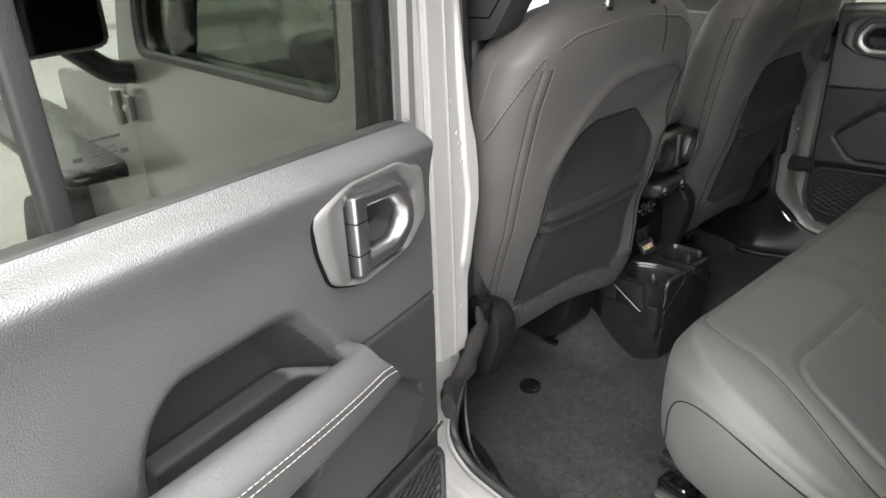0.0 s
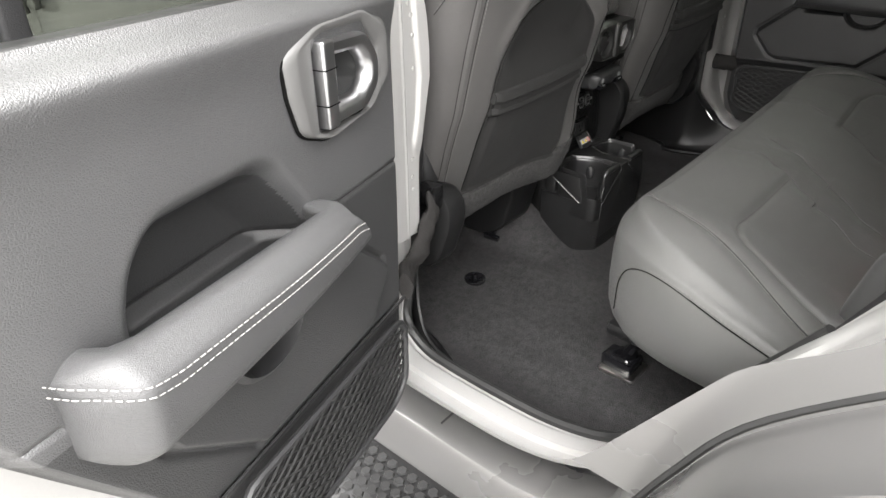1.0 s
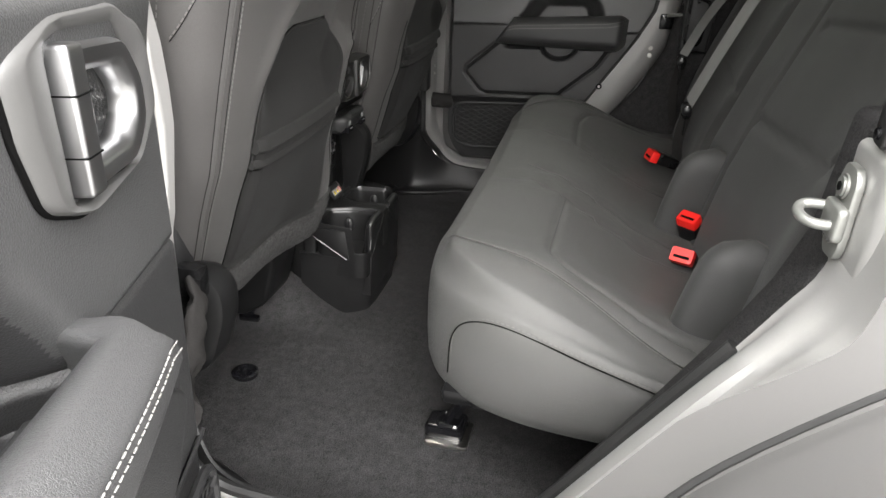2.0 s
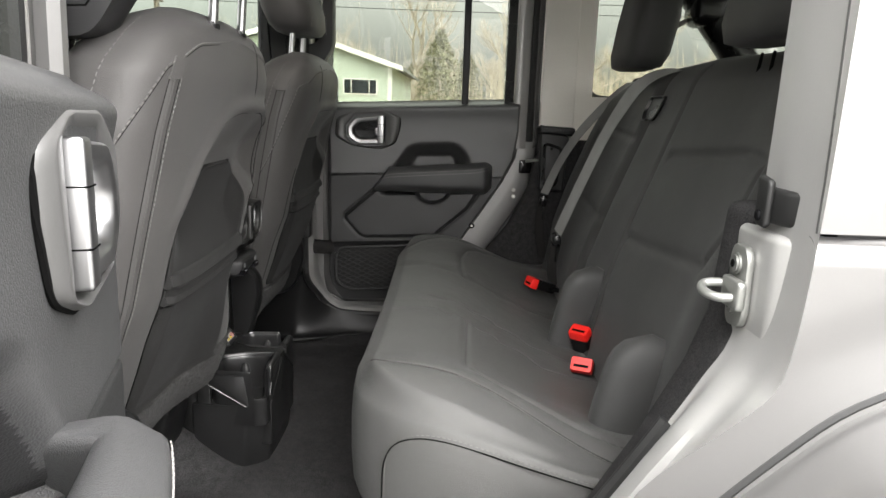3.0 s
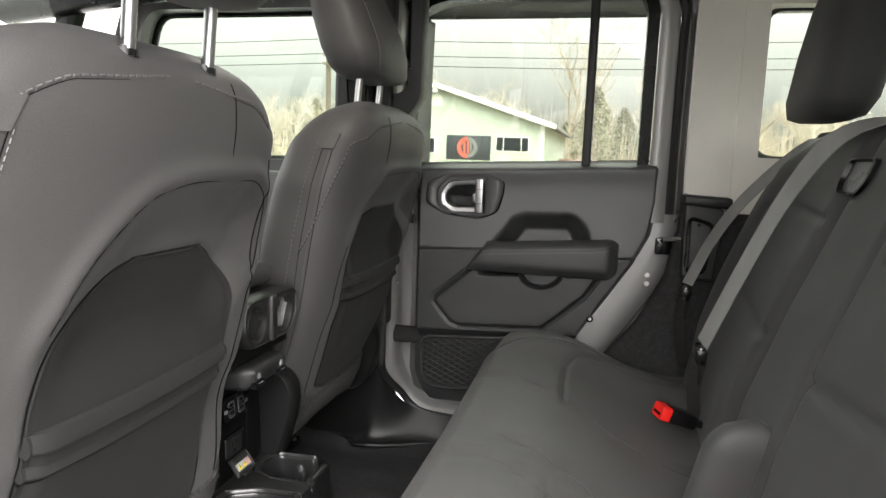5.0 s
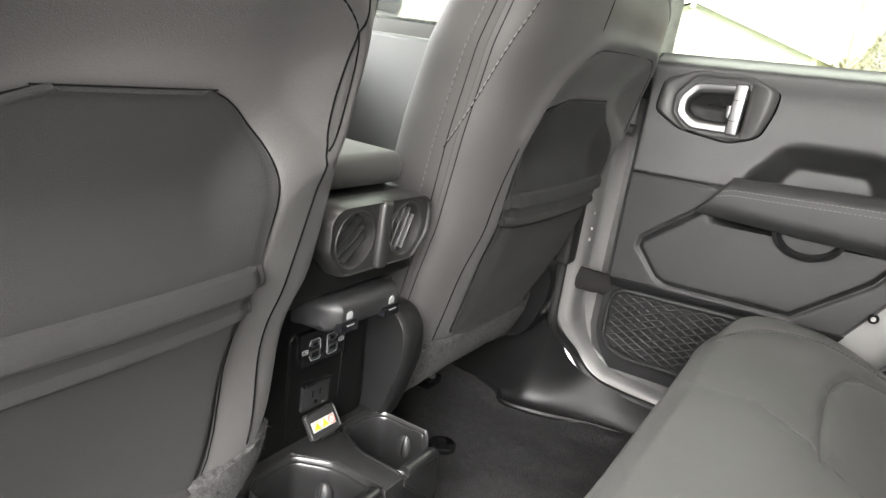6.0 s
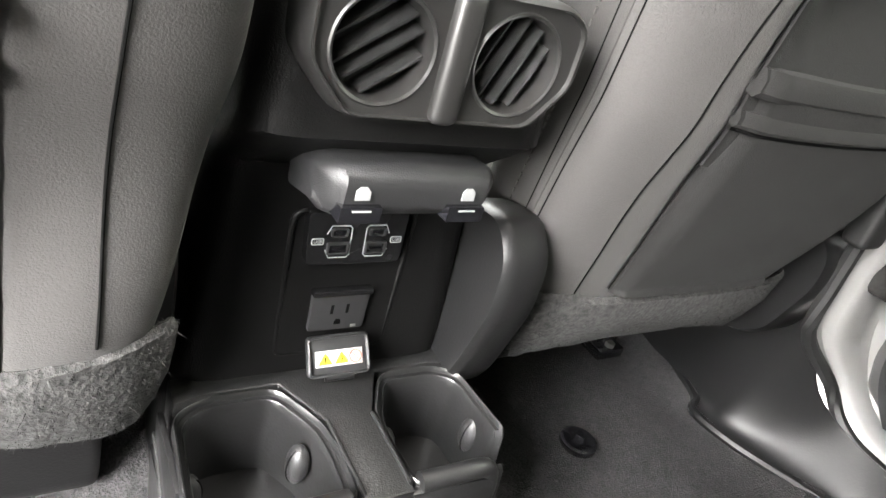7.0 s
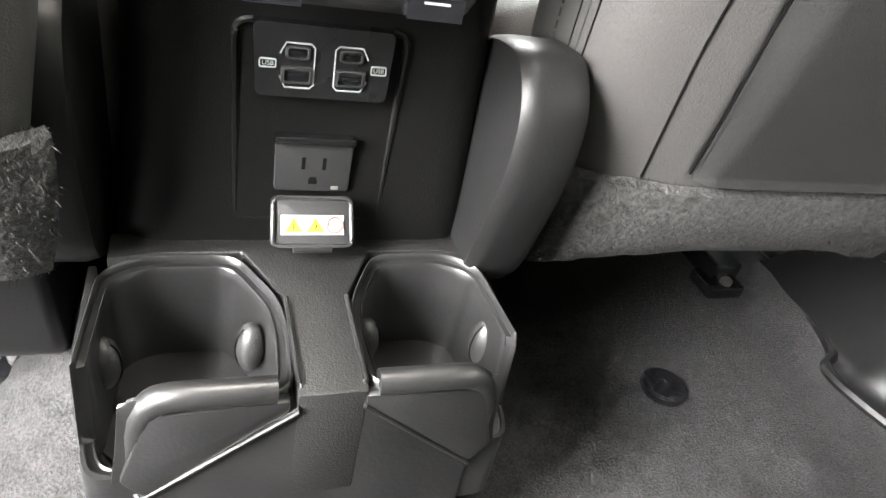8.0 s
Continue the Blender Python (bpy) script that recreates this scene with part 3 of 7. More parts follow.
part("floor_carpet", thick(sheet(lambda i, j: (-0.660 + 1.32 * i, -0.76 + 1.1 * j, carpet_z(-0.660 + 1.32 * i, -0.76 + 1.1 * j)), 110, 90), 0.012), CARPET, car, "black carpet in the footwells")
part("front_carpet", thick(sheet(lambda i, j: (-0.660 + 1.32 * i, 0.34 + 0.9 * j, FLOOR + 0.35 * max(0, j - 0.7)), 20, 20), 0.012), CARPET, car)
part("heel_board", thick(sheet(lambda i, j: (-0.63 + 1.26 * i, -0.66 - 0.06 * j, FLOOR + 0.20 * j), 6, 6), 0.01), CARPET, car, "carpeted step under the rear bench")
part("load_floor", rbox((-0.63, -2.0, 0.76), (0.63, -0.80, 0.80), 0.01), CARPET, car, "carpeted load floor")
part("tailgate", prism([(-0.70, 0.62), (0.70, 0.62), (0.70, 1.27), (-0.70, 1.27)], "xz", -2.04, -1.99, 0.01), TRIM_LOW, car, "closed tailgate behind the bench")
tg = part("tailgate_window", prism([(-0.66, 1.27), (0.66, 1.27), (0.62, 1.76), (-0.62, 1.76)], "xz", -2.02, -2.015, 0.0), GLASS, car, "tinted rear window")
tg.visible_shadow = False

# roof: outer skin, and pale inner panels with ribs
part("roof_panel", prism([(-0.79, -2.05), (0.79, -2.05), (0.78, 1.05), (-0.78, 1.05)], "xy", 1.85, 1.88, 0.01), PAINT, car, "silver hardtop roof")


def roof_z(x, y):
    across = float(step(0.10, 0.16, np.array(abs((x * 5.2 + 0.25) % 1.0 - 0.5))))
    along = float(step(0.035, 0.055, np.array(abs((y + 0.68 + 0.10 * x) % 0.62 - 0.31))))
    rib = 0.013 * across * (1 - float(step(0.255, 0.275, np.array(abs((y + 0.68 + 0.10 * x) % 0.62 - 0.31))))) * float(step(0.54, 0.50, np.array(abs(x)))) - 0.004 * (1 - along)
    return 1.805 + rib - 0.03 * (x / 0.62) ** 4 + 0.003 * noise.noise((x * 3, y * 3, 1.0))


part("headliner", thick(sheet(lambda i, j: (-0.62 + 1.24 * i, -2.0 + 3.05 * j, roof_z(-0.62 + 1.24 * i, -2.0 + 3.05 * j)), 120, 200), 0.02), HEADLINER, car, "pale unlined roof panels with pressed ribs")

# padded roll cage
for side in (-1, 1):
    fin = (lambda b: b) if side > 0 else mirrored
    rail = curve([(0.575, 1.02, 1.70), (0.575, 0.5, 1.755), (0.57, 0.0, 1.772), (0.57, -0.5, 1.772), (0.568, -0.86, 1.772), (0.56, -1.0, 1.725), (0.55, -1.11, 1.61), (0.545, -1.30, 1.36), (0.54, -1.5, 1.05)], 40)
    part("roll_bar", fin(tube(rail, 0.046, 16)), PLASTIC, car, "black padded roll bar")
    part("roof_edge_trim", fin(tube(curve([(0.535, 0.10, 1.785), (0.515, -0.10, 1.790), (0.512, -0.50, 1.790), (0.505, -0.80, 1.790), (0.47, -0.90, 1.785), (0.40, -0.935, 1.780)], 30), 0.046, 12)), PLASTIC, car, "black trim along the roof edge")
    part("roll_bar_joint", fin(rbox((0.50, -1.16, 1.56), (0.60, -1.06, 1.66), 0.03, 3)), PLASTIC, car, "black roll bar joint cover")
    part("roll_bar_strut", fin(tube([(0.55, -1.10, 1.60), (0.60, -0.96, 1.52)], 0.007, 8)), STEEL, car)
    part("roll_bar_strut", fin(tube([(0.55, -1.14, 1.60), (0.50, -1.35, 1.35)], 0.012, 8)), PAINT_IN, car)
    pil = curve([(0.60, 0.04, 1.76), (0.605, 0.035, 1.5), (0.60, 0.03, 1.2), (0.60, 0.04, 0.95)], 16)
    part("roll_bar_leg", fin(tube(pil, 0.040, 10)), TRIM_LOW, car, "black padded roll bar leg")
    # looped trim on the leg, with its triangular opening
    loop_out = rounded([(0.02, 1.81), (-0.118, 1.81), (-0.118, 1.482), (-0.058, 1.398), (0.02, 1.398)], 0.022, 4)
    loop_in = rounded([(0.0, 1.79), (-0.090, 1.79), (-0.090, 1.520), (-0.072, 1.492), (-0.0, 1.478)], 0.016, 4)
    bm = bmesh.new()
    rows = [[bm.verts.new((x, y, z)) for y, z in L] for x, L in ((0.562, loop_out), (0.554, [(y * 0.98, z) for y, z in loop_out]), (0.554, loop_in), (0.602, loop_in), (0.602, [(y * 0.98, z) for y, z in loop_out]), (0.594, loop_out))]
    for A, B in zip(rows, rows[1:] + rows[:1]):
        for k in range(len(A)):
            bm.faces.new((A[k], A[(k + 1) % len(A)], B[(k + 1) % len(A)], B[k]))
    bmesh.ops.recalc_face_normals(bm, faces=bm.faces)
    lp = part("belt_guide_loop", fin(bm), TRIM_LOW, car, "looped black plastic trim on the roll bar")
    part("parting_line", fin(tube([(0.6025, -0.104, 1.80), (0.6025, -0.104, 1.492), (0.6025, -0.055, 1.430), (0.6025, 0.01, 1.428)], 0.0012, 6)), GROOVE, lp)
part("roll_bar_cross", tube(curve([(-0.58, -0.02, 1.755), (-0.3, -0.06, 1.765), (0, -0.07, 1.77), (0.3, -0.06, 1.765), (0.58, -0.02, 1.755)], 24), 0.045, 12, flat=0.8), PLASTIC, car, "black padded cross bar")
part("roll_bar_cross", tube(curve([(-0.57, -0.93, 1.755), (0, -0.95, 1.775), (0.57, -0.93, 1.755)], 24), 0.055, 12, flat=0.8), PLASTIC, car, "black padded cross bar")


def sound_bar():
    t = thing("overhead_sound_bar", pose(0, 0, 0), "black overhead sound bar with speaker pods and a lit dome lamp", "speaker")
    part("housing", loft([[(x, -0.10 + c * (0.075 + 0.035 * abs(x)), 1.762 + s * 0.030) for c, s in [(math.cos(a), math.sin(a)) for a in np.linspace(0, 2 * math.pi, 17)[:-1]]] for x in np.linspace(-0.42, 0.42, 15)]), PLASTIC, t)
    for side in (-1, 1):
        c = Vector((side * 0.455, -0.235, 1.735))
        zx = Vector((-side * 0.16, -0.30, -0.94)).normalized()
        xx = Vector((side * 1.0, 0, 0)).cross(zx).normalized().cross(zx).normalized() * -1
        yx = zx.cross(xx)
        M = Matrix((xx, yx, zx)).transposed().to_4x4()
        M.translation = c

        def octo(w, h, d):
            pts = [(-w, -h * 0.45), (-w * 0.62, -h), (w * 0.62, -h), (w, -h * 0.45), (w, h * 0.45), (w * 0.62, h), (-w * 0.62, h), (-w, h * 0.45)]
            return [tuple(M @ Vector((a, b, d))) for a, b in rounded(pts, 0.02, 2)]
        pod = part("speaker_pod", loft([octo(0.115, 0.095, -0.07), octo(0.125, 0.102, -0.02), octo(0.120, 0.098, 0.0), octo(0.107, 0.085, 0.006), octo(0.100, 0.078, -0.004)]), PLASTIC, t, "octagonal black speaker pod")
        part("speaker_grille", loft([octo(0.099, 0.077, -0.006), octo(0.07, 0.055, 0.002), octo(0.03, 0.02, 0.004)]), MESHCLOTH, pod)
        part("bezel", tube([tuple(M @ Vector(v)) for v in [(a, b, 0.004) for a, b in rounded([(-0.11, -0.04), (-0.068, -0.09), (0.068, -0.09), (0.11, -0.04), (0.11, 0.04), (0.068, 0.09), (-0.068, 0.09), (-0.11, 0.04)], 0.02, 2)]], 0.005, 6, closed=True), GLOSS, pod)
    lampb = part("dome_lamp", rbox((-0.07, -0.165, 1.722), (0.07, -0.085, 1.737), 0.006), PLASTIC, t, "small dome lamp with four lit lenses")
    for x, y in ((-0.045, -0.145), (0.0, -0.14), (0.045, -0.145), (-0.04, -0.10), (0.042, -0.10)):
        part("lens", disc((x, y, 1.7215), 0.0105, 0.004, "z", 16, 0.001), LENS, lampb, "warm lit lamp lens")
    return t


sound_bar()

# front end seen between the seats
part("windscreen_frame", tube([(-0.62, 1.02, 1.28), (-0.60, 0.80, 1.78), (0.60, 0.80, 1.78), (0.62, 1.02, 1.28)], 0.04, 8), PLASTIC, car, "windscreen frame")
ws = part("windscreen", thick(sheet(lambda i, j: (-0.62 + 1.24 * i, 1.03 - 0.22 * j, 1.28 + 0.50 * j), 3, 3), 0.004), GLASS_CLEAR, car, "clear windscreen")
ws.visible_shadow = False
dash = thing("dashboard", pose(0, 0, 0), "black dashboard with round vents and a centre screen", "dashboard")
part("dash_top", loft([[(x, 0.74 + 0.22 * a, 1.11 + 0.19 * b) for a, b in ((-0.55, -1.6), (-0.5, 0.2), (-0.2, 0.95), (0.4, 1.0), (1.3, 0.9), (1.3, -1.6))] for x in np.linspace(-0.62, 0.62, 6)]), PLASTIC, dash)
part("centre_screen", rbox((-0.11, 0.605, 1.06), (0.11, 0.625, 1.19), 0.008), GLOSS, dash, "dark centre touch screen")
for x in (-0.5, -0.16, 0.16, 0.5):
    part("dash_vent", join(disc((x, 0.62, 1.13), 0.042, 0.02, "y", 24, 0.004), disc((x, 0.612, 1.13), 0.030, 0.02, "y", 24, 0.002)), GLOSS, dash, "round dash vent")
part("instrument_hood", rbox((-0.50, 0.52, 1.20), (-0.22, 0.72, 1.345), 0.04, 4), PLASTIC, dash, "hooded instrument cluster")
wheel = thing("steering_wheel", pose(-0.36, 0.44, 1.17, -22, 0, 0), "black leather steering wheel", "steering wheel")
part("rim", tube([(0.185 * math.cos(a), 0, 0.185 * math.sin(a)) for a in np.linspace(0, 2 * math.pi, 41)[:-1]], 0.016, 10, closed=True), LEATHER, wheel)
part("hub", rbox((-0.07, -0.01, -0.06), (0.07, 0.05, 0.06), 0.02, 3), PLASTIC, wheel)
for a in (0, math.pi, 1.5 * math.pi):
    part("spoke", tube([(0.05 * math.cos(a), 0.01, 0.05 * math.sin(a)), (0.18 * math.cos(a), 0, 0.18 * math.sin(a))], 0.014, 8), GLOSS, wheel)
part("column", tube([(0, 0.05, 0), (0, 0.24, -0.02)], 0.035, 12), PLASTIC, wheel)

# ---- rear doors ----
# door space: x along the door from its front edge to the rear, y towards the cabin, z up


def front_edge(z):
    return 0.034 + 0.05 * np.clip((0.83 - z) / 0.10, 0, 1) ** 2


def rear_edge(z):
    return np.interp(z, [0.73, 0.80, 0.93, 1.10, 1.17, 1.25, 1.34], [0.33, 0.375, 0.455, 0.565, 0.60, 0.612, 0.612])


SCALLOP = [(0.165, 1.000), (0.215, 1.135), (0.275, 1.212), (0.30, 1.222), (0.42, 1.222), (0.452, 1.195), (0.468, 1.155), (0.47, 1.000)]
LOWER = [(0.215, 1.115), (0.09, 1.012), (0.088, 0.995), (0.13, 0.945), (0.15, 0.936), (0.36, 0.936), (0.46, 1.02), (0.52, 1.115)]


BEZEL_WELL = [(0.104, 1.243), (0.128, 1.224), (0.205, 1.222), (0.218, 1.240), (0.220, 1.285), (0.205, 1.297), (0.124, 1.298), (0.102, 1.280)]


SCOOP = rounded(SCALLOP, 0.06, 6)


def trim_depth(u, z):
    v = 0.003 + 0.004 * np.cos((z - 1.2) * 6)
    v = v + 0.020 * np.exp(-((z - 1.33) / 0.035) ** 2) * 0.5
    v = v - 0.030 * step(1.315, 1.345, z) ** 2
    v = v - 0.064 * step(0.006, -0.048, sd(SCOOP, u, z)) ** 1.2 * step(1.066, 1.080, z)
    v = v - 0.045 * step(-0.001, -0.006, sd(BEZEL_WELL, u, z))
    v = v + 0.012 * step(0.004, -0.010, sd(LOWER, u, z))
    v = v - 0.006 * np.exp(-(sd(LOWER, u, z) / 0.005) ** 2)
    v = v - 0.010 * step(0.925, 0.905, z)
    seam = np.minimum(np.abs(z - 1.13) + 9 * (u > 0.215), np.abs(z - 1.112 - 0.05 * (u - 0.52)) + 9 * (u < 0.53))
    v = v - 0.003 * np.exp(-(seam / 0.0025) ** 2)
    return v


def rear_door(name, m, flip, label, left):
    FLIP[0], SHEAR[0] = flip, 0.045
    d = thing(name, m, label, "car door")
    # painted shell
    shell_out = [(-0.005, 1.305), (-0.005, 0.83), (0.02, 0.745), (0.075, 0.71), (0.32, 0.705), (0.39, 0.722), (0.44, 0.76), (0.53, 0.885), (0.62, 1.02), (0.655, 1.09), (0.667, 1.17), (0.672, 1.25), (0.672, 1.305)]
    shell = part("door_shell", prism(shell_out, "xz", -0.115, -0.064, 0.010, 3), PAINT, d, "silver painted door shell")
    # shut face along the rear edge with latch
    part("door_latch", prism(rounded([(0.612, 1.125), (0.650, 1.125), (0.650, 1.165), (0.612, 1.165)], 0.006), "xz", -0.06, -0.008, 0.003), GLOSS, d, "black door latch")
    for z in (1.075, 1.055):
        part("bolt", disc((0.600, -0.012, z), 0.006, 0.006, "y", 12, 0.001), STEEL, d)
    zs_ = np.linspace(0.80, 1.335, 40)
    su = np.interp(zs_, [0.76, 0.885, 1.02, 1.09, 1.17, 1.25, 1.34], [0.435, 0.526, 0.616, 0.651, 0.663, 0.668, 0.668])
    T_, Z_ = np.meshgrid(np.linspace(0, 1, 6), zs_)
    U_ = (rear_edge(Z_) - 0.014) + (np.repeat(su[:, None], 6, 1) - rear_edge(Z_) + 0.014) * T_
    V_ = -0.016 - 0.048 * step(0.72, 1.0, T_)
    part("shut_face", thick(net(U_, V_, Z_), 0.003), PAINT_IN, d, "silver shut face of the door")
    if not left:
        low_ = [k for k in range(40) if zs_[k] < 1.27]
        part("edge_seal", tube([(su[k] + 0.013, -0.018, zs_[k]) for k in low_], 0.009, 8), RUBBER, d, "black rubber seal along the shut face")
        part("edge_seal", tube([(su[k] + 0.034, -0.010, zs_[k]) for k in low_], 0.006, 8), RUBBER, d)
    # upper frame round the windows, with the divider bar
    fe = 0.036 if left else -0.012
    re_ = 0.648 if left else 0.584
    outer = rounded([(fe, 1.262), (re_, 1.262), (re_, 1.69), (re_ - 0.048, 1.765), (0.07, 1.765), (fe, 1.72)], 0.035, 5)
    inner = rounded([(fe + 0.026, 1.300), (re_ - 0.056 if left else re_ - 0.026, 1.300), (re_ - 0.056 if left else re_ - 0.026, 1.68), (re_ - 0.088 if left else re_ - 0.05, 1.722), (0.09, 1.722), (fe + 0.028, 1.69)], 0.028, 5)
    lean, off = (0.030, -0.043) if left else (0.07, 0.0)
    bm = bmesh.new()
    rows = []
    for (a, y) in ((outer, -0.060), (outer, off), (inner, off + 0.003), (inner, -0.060)):
        rows.append([bm.verts.new((u, y + lean * (z - 1.34) * 0.9, z)) for u, z in a])
    rows.append(rows[0])
    for A, B in zip(rows, rows[1:]):
        for j in range(len(A)):
            bm.faces.new((A[j], A[(j + 1) % len(A)], B[(j + 1) % len(A)], B[j]))
    bmesh.ops.recalc_face_normals(bm, faces=bm.faces)
    part("window_frame", bm, PLASTIC, d, "black door window frame")
    part("frame_skin", tube([(u, -0.03 + lean * (z - 1.34) * 0.9, z) for u, z in rounded([(0.66, 1.20), (0.66, 1.69), (0.607, 1.775), (0.07, 1.775), (fe - 0.006, 1.72), (fe - 0.006, 1.2)], 0.035, 5)], 0.012, 8), PAINT, d, "silver outer edge of the window frame")
    if not left:
        # painted frame behind the black one, and the seal that closes it
        sk_ = []
        for z in np.linspace(1.20, 1.74, 24):
            bow = 0.05 * max(0.0, (z - 1.66) / 0.09) ** 2
            sk_.append([(u - bow, v + lean * (z - 1.34) * 0.9, z) for u, v in ((re_ + 0.002, -0.050), (re_ + 0.002, 0.004), (re_ + 0.012, 0.008), (re_ + 0.032, 0.006), (re_ + 0.044, -0.004), (re_ + 0.044, -0.050))])
        part("frame_post", loft(sk_), PAINT_IN, d, "silver painted window frame post")
        part("post_seal", tube([(re_ + 0.054 - 0.05 * max(0.0, (z - 1.66) / 0.09) ** 2, -0.004 + lean * (z - 1.34) * 0.9, z) for z in np.linspace(1.22, 1.74, 16)], 0.010, 8), RUBBER, d, "black rubber door seal")
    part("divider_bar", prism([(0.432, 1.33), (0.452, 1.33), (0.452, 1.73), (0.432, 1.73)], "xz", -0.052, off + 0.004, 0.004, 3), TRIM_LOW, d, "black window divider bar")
    for a, b in ((fe + 0.022, 0.436), (0.448, 0.60 if left else 0.566)):
        g = sheet(lambda i, j: (a + (b - a) * i, -0.026 + off * 0.6 + lean * (0.43 * j) * 0.9, 1.295 + 0.435 * j), 2, 2)
        gl = part("window_glass", thick(g, 0.004), GLASS, d, "green-tinted door glass")
        if left and a < 0.1:
            # maker's mark etched on the glass, as plain bars
            for k, (x0, z0, w, h) in enumerate(((0.395, 1.398, 0.024, 0.0035), (0.398, 1.391, 0.020, 0.001), (0.398, 1.387, 0.020, 0.0018), (0.400, 1.383, 0.010, 0.001), (0.398, 1.378, 0.016, 0.001), (0.418, 1.387, 0.007, 0.005), (0.382, 1.386, 0.006, 0.006))):
                part("glass_mark", rbox((x0 - w / 2, -0.0205 + off * 0.6 + lean * (z0 - 1.295) * 0.9, z0 - h * 0.3), (x0 + w / 2, -0.0198 + off * 0.6 + lean * (z0 - 1.295) * 0.9, z0 + h * 0.3), 0), OUTLET, gl)
    part("glass_wiper", rbox((0.045, -0.044, 1.318), (re_ - 0.03, -0.022, 1.345), 0.004, 3), RUBBER, d, "black rubber glass wiper")
    # trim panel
    zz = np.concatenate([np.linspace(0.735, 1.30, 240), np.linspace(1.304, 1.345, 12)])
    tt = np.linspace(0, 1, 270)
    T, Z = np.meshgrid(tt, zz)
    U = front_edge(Z) + (rear_edge(Z) - front_edge(Z)) * T
    V = trim_depth(U, Z)
    e = np.minimum(np.minimum(U - front_edge(Z), rear_edge(Z) - U), Z - 0.735)
    V = V - 0.022 * (1 - step(-0.001, 0.012, e))
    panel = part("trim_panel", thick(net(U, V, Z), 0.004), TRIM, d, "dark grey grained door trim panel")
    # shade put into the colour: scooped middle and lower half darker than the upper roll
    panel.data.materials.append(TRIM_SHADE)
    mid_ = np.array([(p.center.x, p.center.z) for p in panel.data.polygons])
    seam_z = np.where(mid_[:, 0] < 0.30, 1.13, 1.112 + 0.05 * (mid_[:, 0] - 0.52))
    low_shade_ = mid_[:, 1] < seam_z
    panel.data.materials.append(SCOOP_SHADE)
    panel.data.polygons.foreach_set("material_index", np.where((sd(SCOOP, mid_[:, 0], mid_[:, 1]) < -0.012) & (mid_[:, 1] > 1.064), 2, low_shade_).astype(np.int32))
    # darker lower trim
    zz2 = np.linspace(0.738, 0.926, 40)
    T2, Z2 = np.meshgrid(np.linspace(0, 1, 50), zz2)
    U2 = front_edge(Z2) + 0.006 + (rear_edge(Z2) - front_edge(Z2) - 0.012) * T2
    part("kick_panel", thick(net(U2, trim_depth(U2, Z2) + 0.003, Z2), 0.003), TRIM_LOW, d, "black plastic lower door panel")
    # armrest with double stitching
    def arm_at(t):
        u = 0.168 + 0.362 * t
        end = math.sin(min(1, t / 0.05 + 0.6) * math.pi / 2) * (1 - 0.75 * max(0, (t - 0.92) / 0.08) ** 2)
        v1 = 0.008 + 0.060 * end * (0.80 + 0.20 * math.sin(min(1, t / 0.6) * math.pi / 2))
        return u, end, v1, 1.150 + 0.012 * t, 1.082 - 0.016 * t

    def slant(t, z):
        return 0.046 * min(1.1, max(0.0, (z - 1.082) / 0.055)) * (1 - t) ** 5
    ks = []
    for t in np.concatenate([np.linspace(0, 0.06, 6), np.linspace(0.1, 0.9, 18), np.linspace(0.92, 1, 7)]):
        u, end, v1, zt, zb = arm_at(t)
        mid = (zt + zb) / 2
        zt, zb = mid + (zt - mid) * (0.55 + 0.45 * end), mid + (zb - mid) * (0.55 + 0.45 * end)
        g = float(step(0.07, 0.13, np.array(t))) * float(step(0.97, 0.88, np.array(t)))
        vi = -0.030 + 0.052 * g
        prof = rounded([(vi, zt - 0.002), (v1 * 0.62, zt + 0.004), (v1, zt - 0.014), (v1 * 0.94, zb + 0.022), (v1 * 0.55, zb), (-0.034, zb + 0.002), (-0.034, zb + 0.006), (vi, zb + 0.014)], 0.010, 3)
        ks.append([(u + slant(t, b), a, b) for a, b in prof])
    arm = part("armrest", loft(ks), ARMHIDE, d, "padded leather armrest with pale double stitching")
    for dz, mt in ((0.0, THREAD), (0.009, THREAD)):
        line = []
        for t in np.linspace(0.02, 0.985, 50):
            u, end, v1, zt, zb = arm_at(t)
            z = zt - 0.016 - dz + 0.008 * max(0, (t - 0.86) / 0.14) - 0.05 * max(0, 0.10 - t) * (1 + dz * 30)
            line.append((u + slant(t, z), v1 * (0.992 - dz * 1.2) + 0.0008, z))
        line += [(line[-1][0] + 0.006, line[-1][1] - 0.012, line[-1][2]), (line[-1][0] + 0.010, 0.004, line[-1][2] - 0.002)]
        part("stitching", stitches(line, 0.00052, 0.0045, 0.0022), mt, arm, "pale grey stitching")
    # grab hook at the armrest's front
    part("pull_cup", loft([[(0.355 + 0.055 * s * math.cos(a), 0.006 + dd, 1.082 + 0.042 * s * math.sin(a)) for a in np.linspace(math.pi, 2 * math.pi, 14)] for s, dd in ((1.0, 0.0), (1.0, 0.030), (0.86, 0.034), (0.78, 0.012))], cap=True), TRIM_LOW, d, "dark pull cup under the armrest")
    # bezel and handle
    bz = [(0.060, 1.247), (0.108, 1.219), (0.194, 1.206), (0.238, 1.222), (0.251, 1.262), (0.254, 1.298), (0.207, 1.320), (0.120, 1.323), (0.066, 1.303)]
    bi = [(0.091, 1.245), (0.122, 1.216), (0.188, 1.2145), (0.2075, 1.2155), (0.2075, 1.262), (0.2075, 1.3065), (0.190, 1.3085), (0.117, 1.3075), (0.090, 1.278)]
    ro, ri = rounded(bz, 0.012, 4), rounded(bi, 0.006, 4)

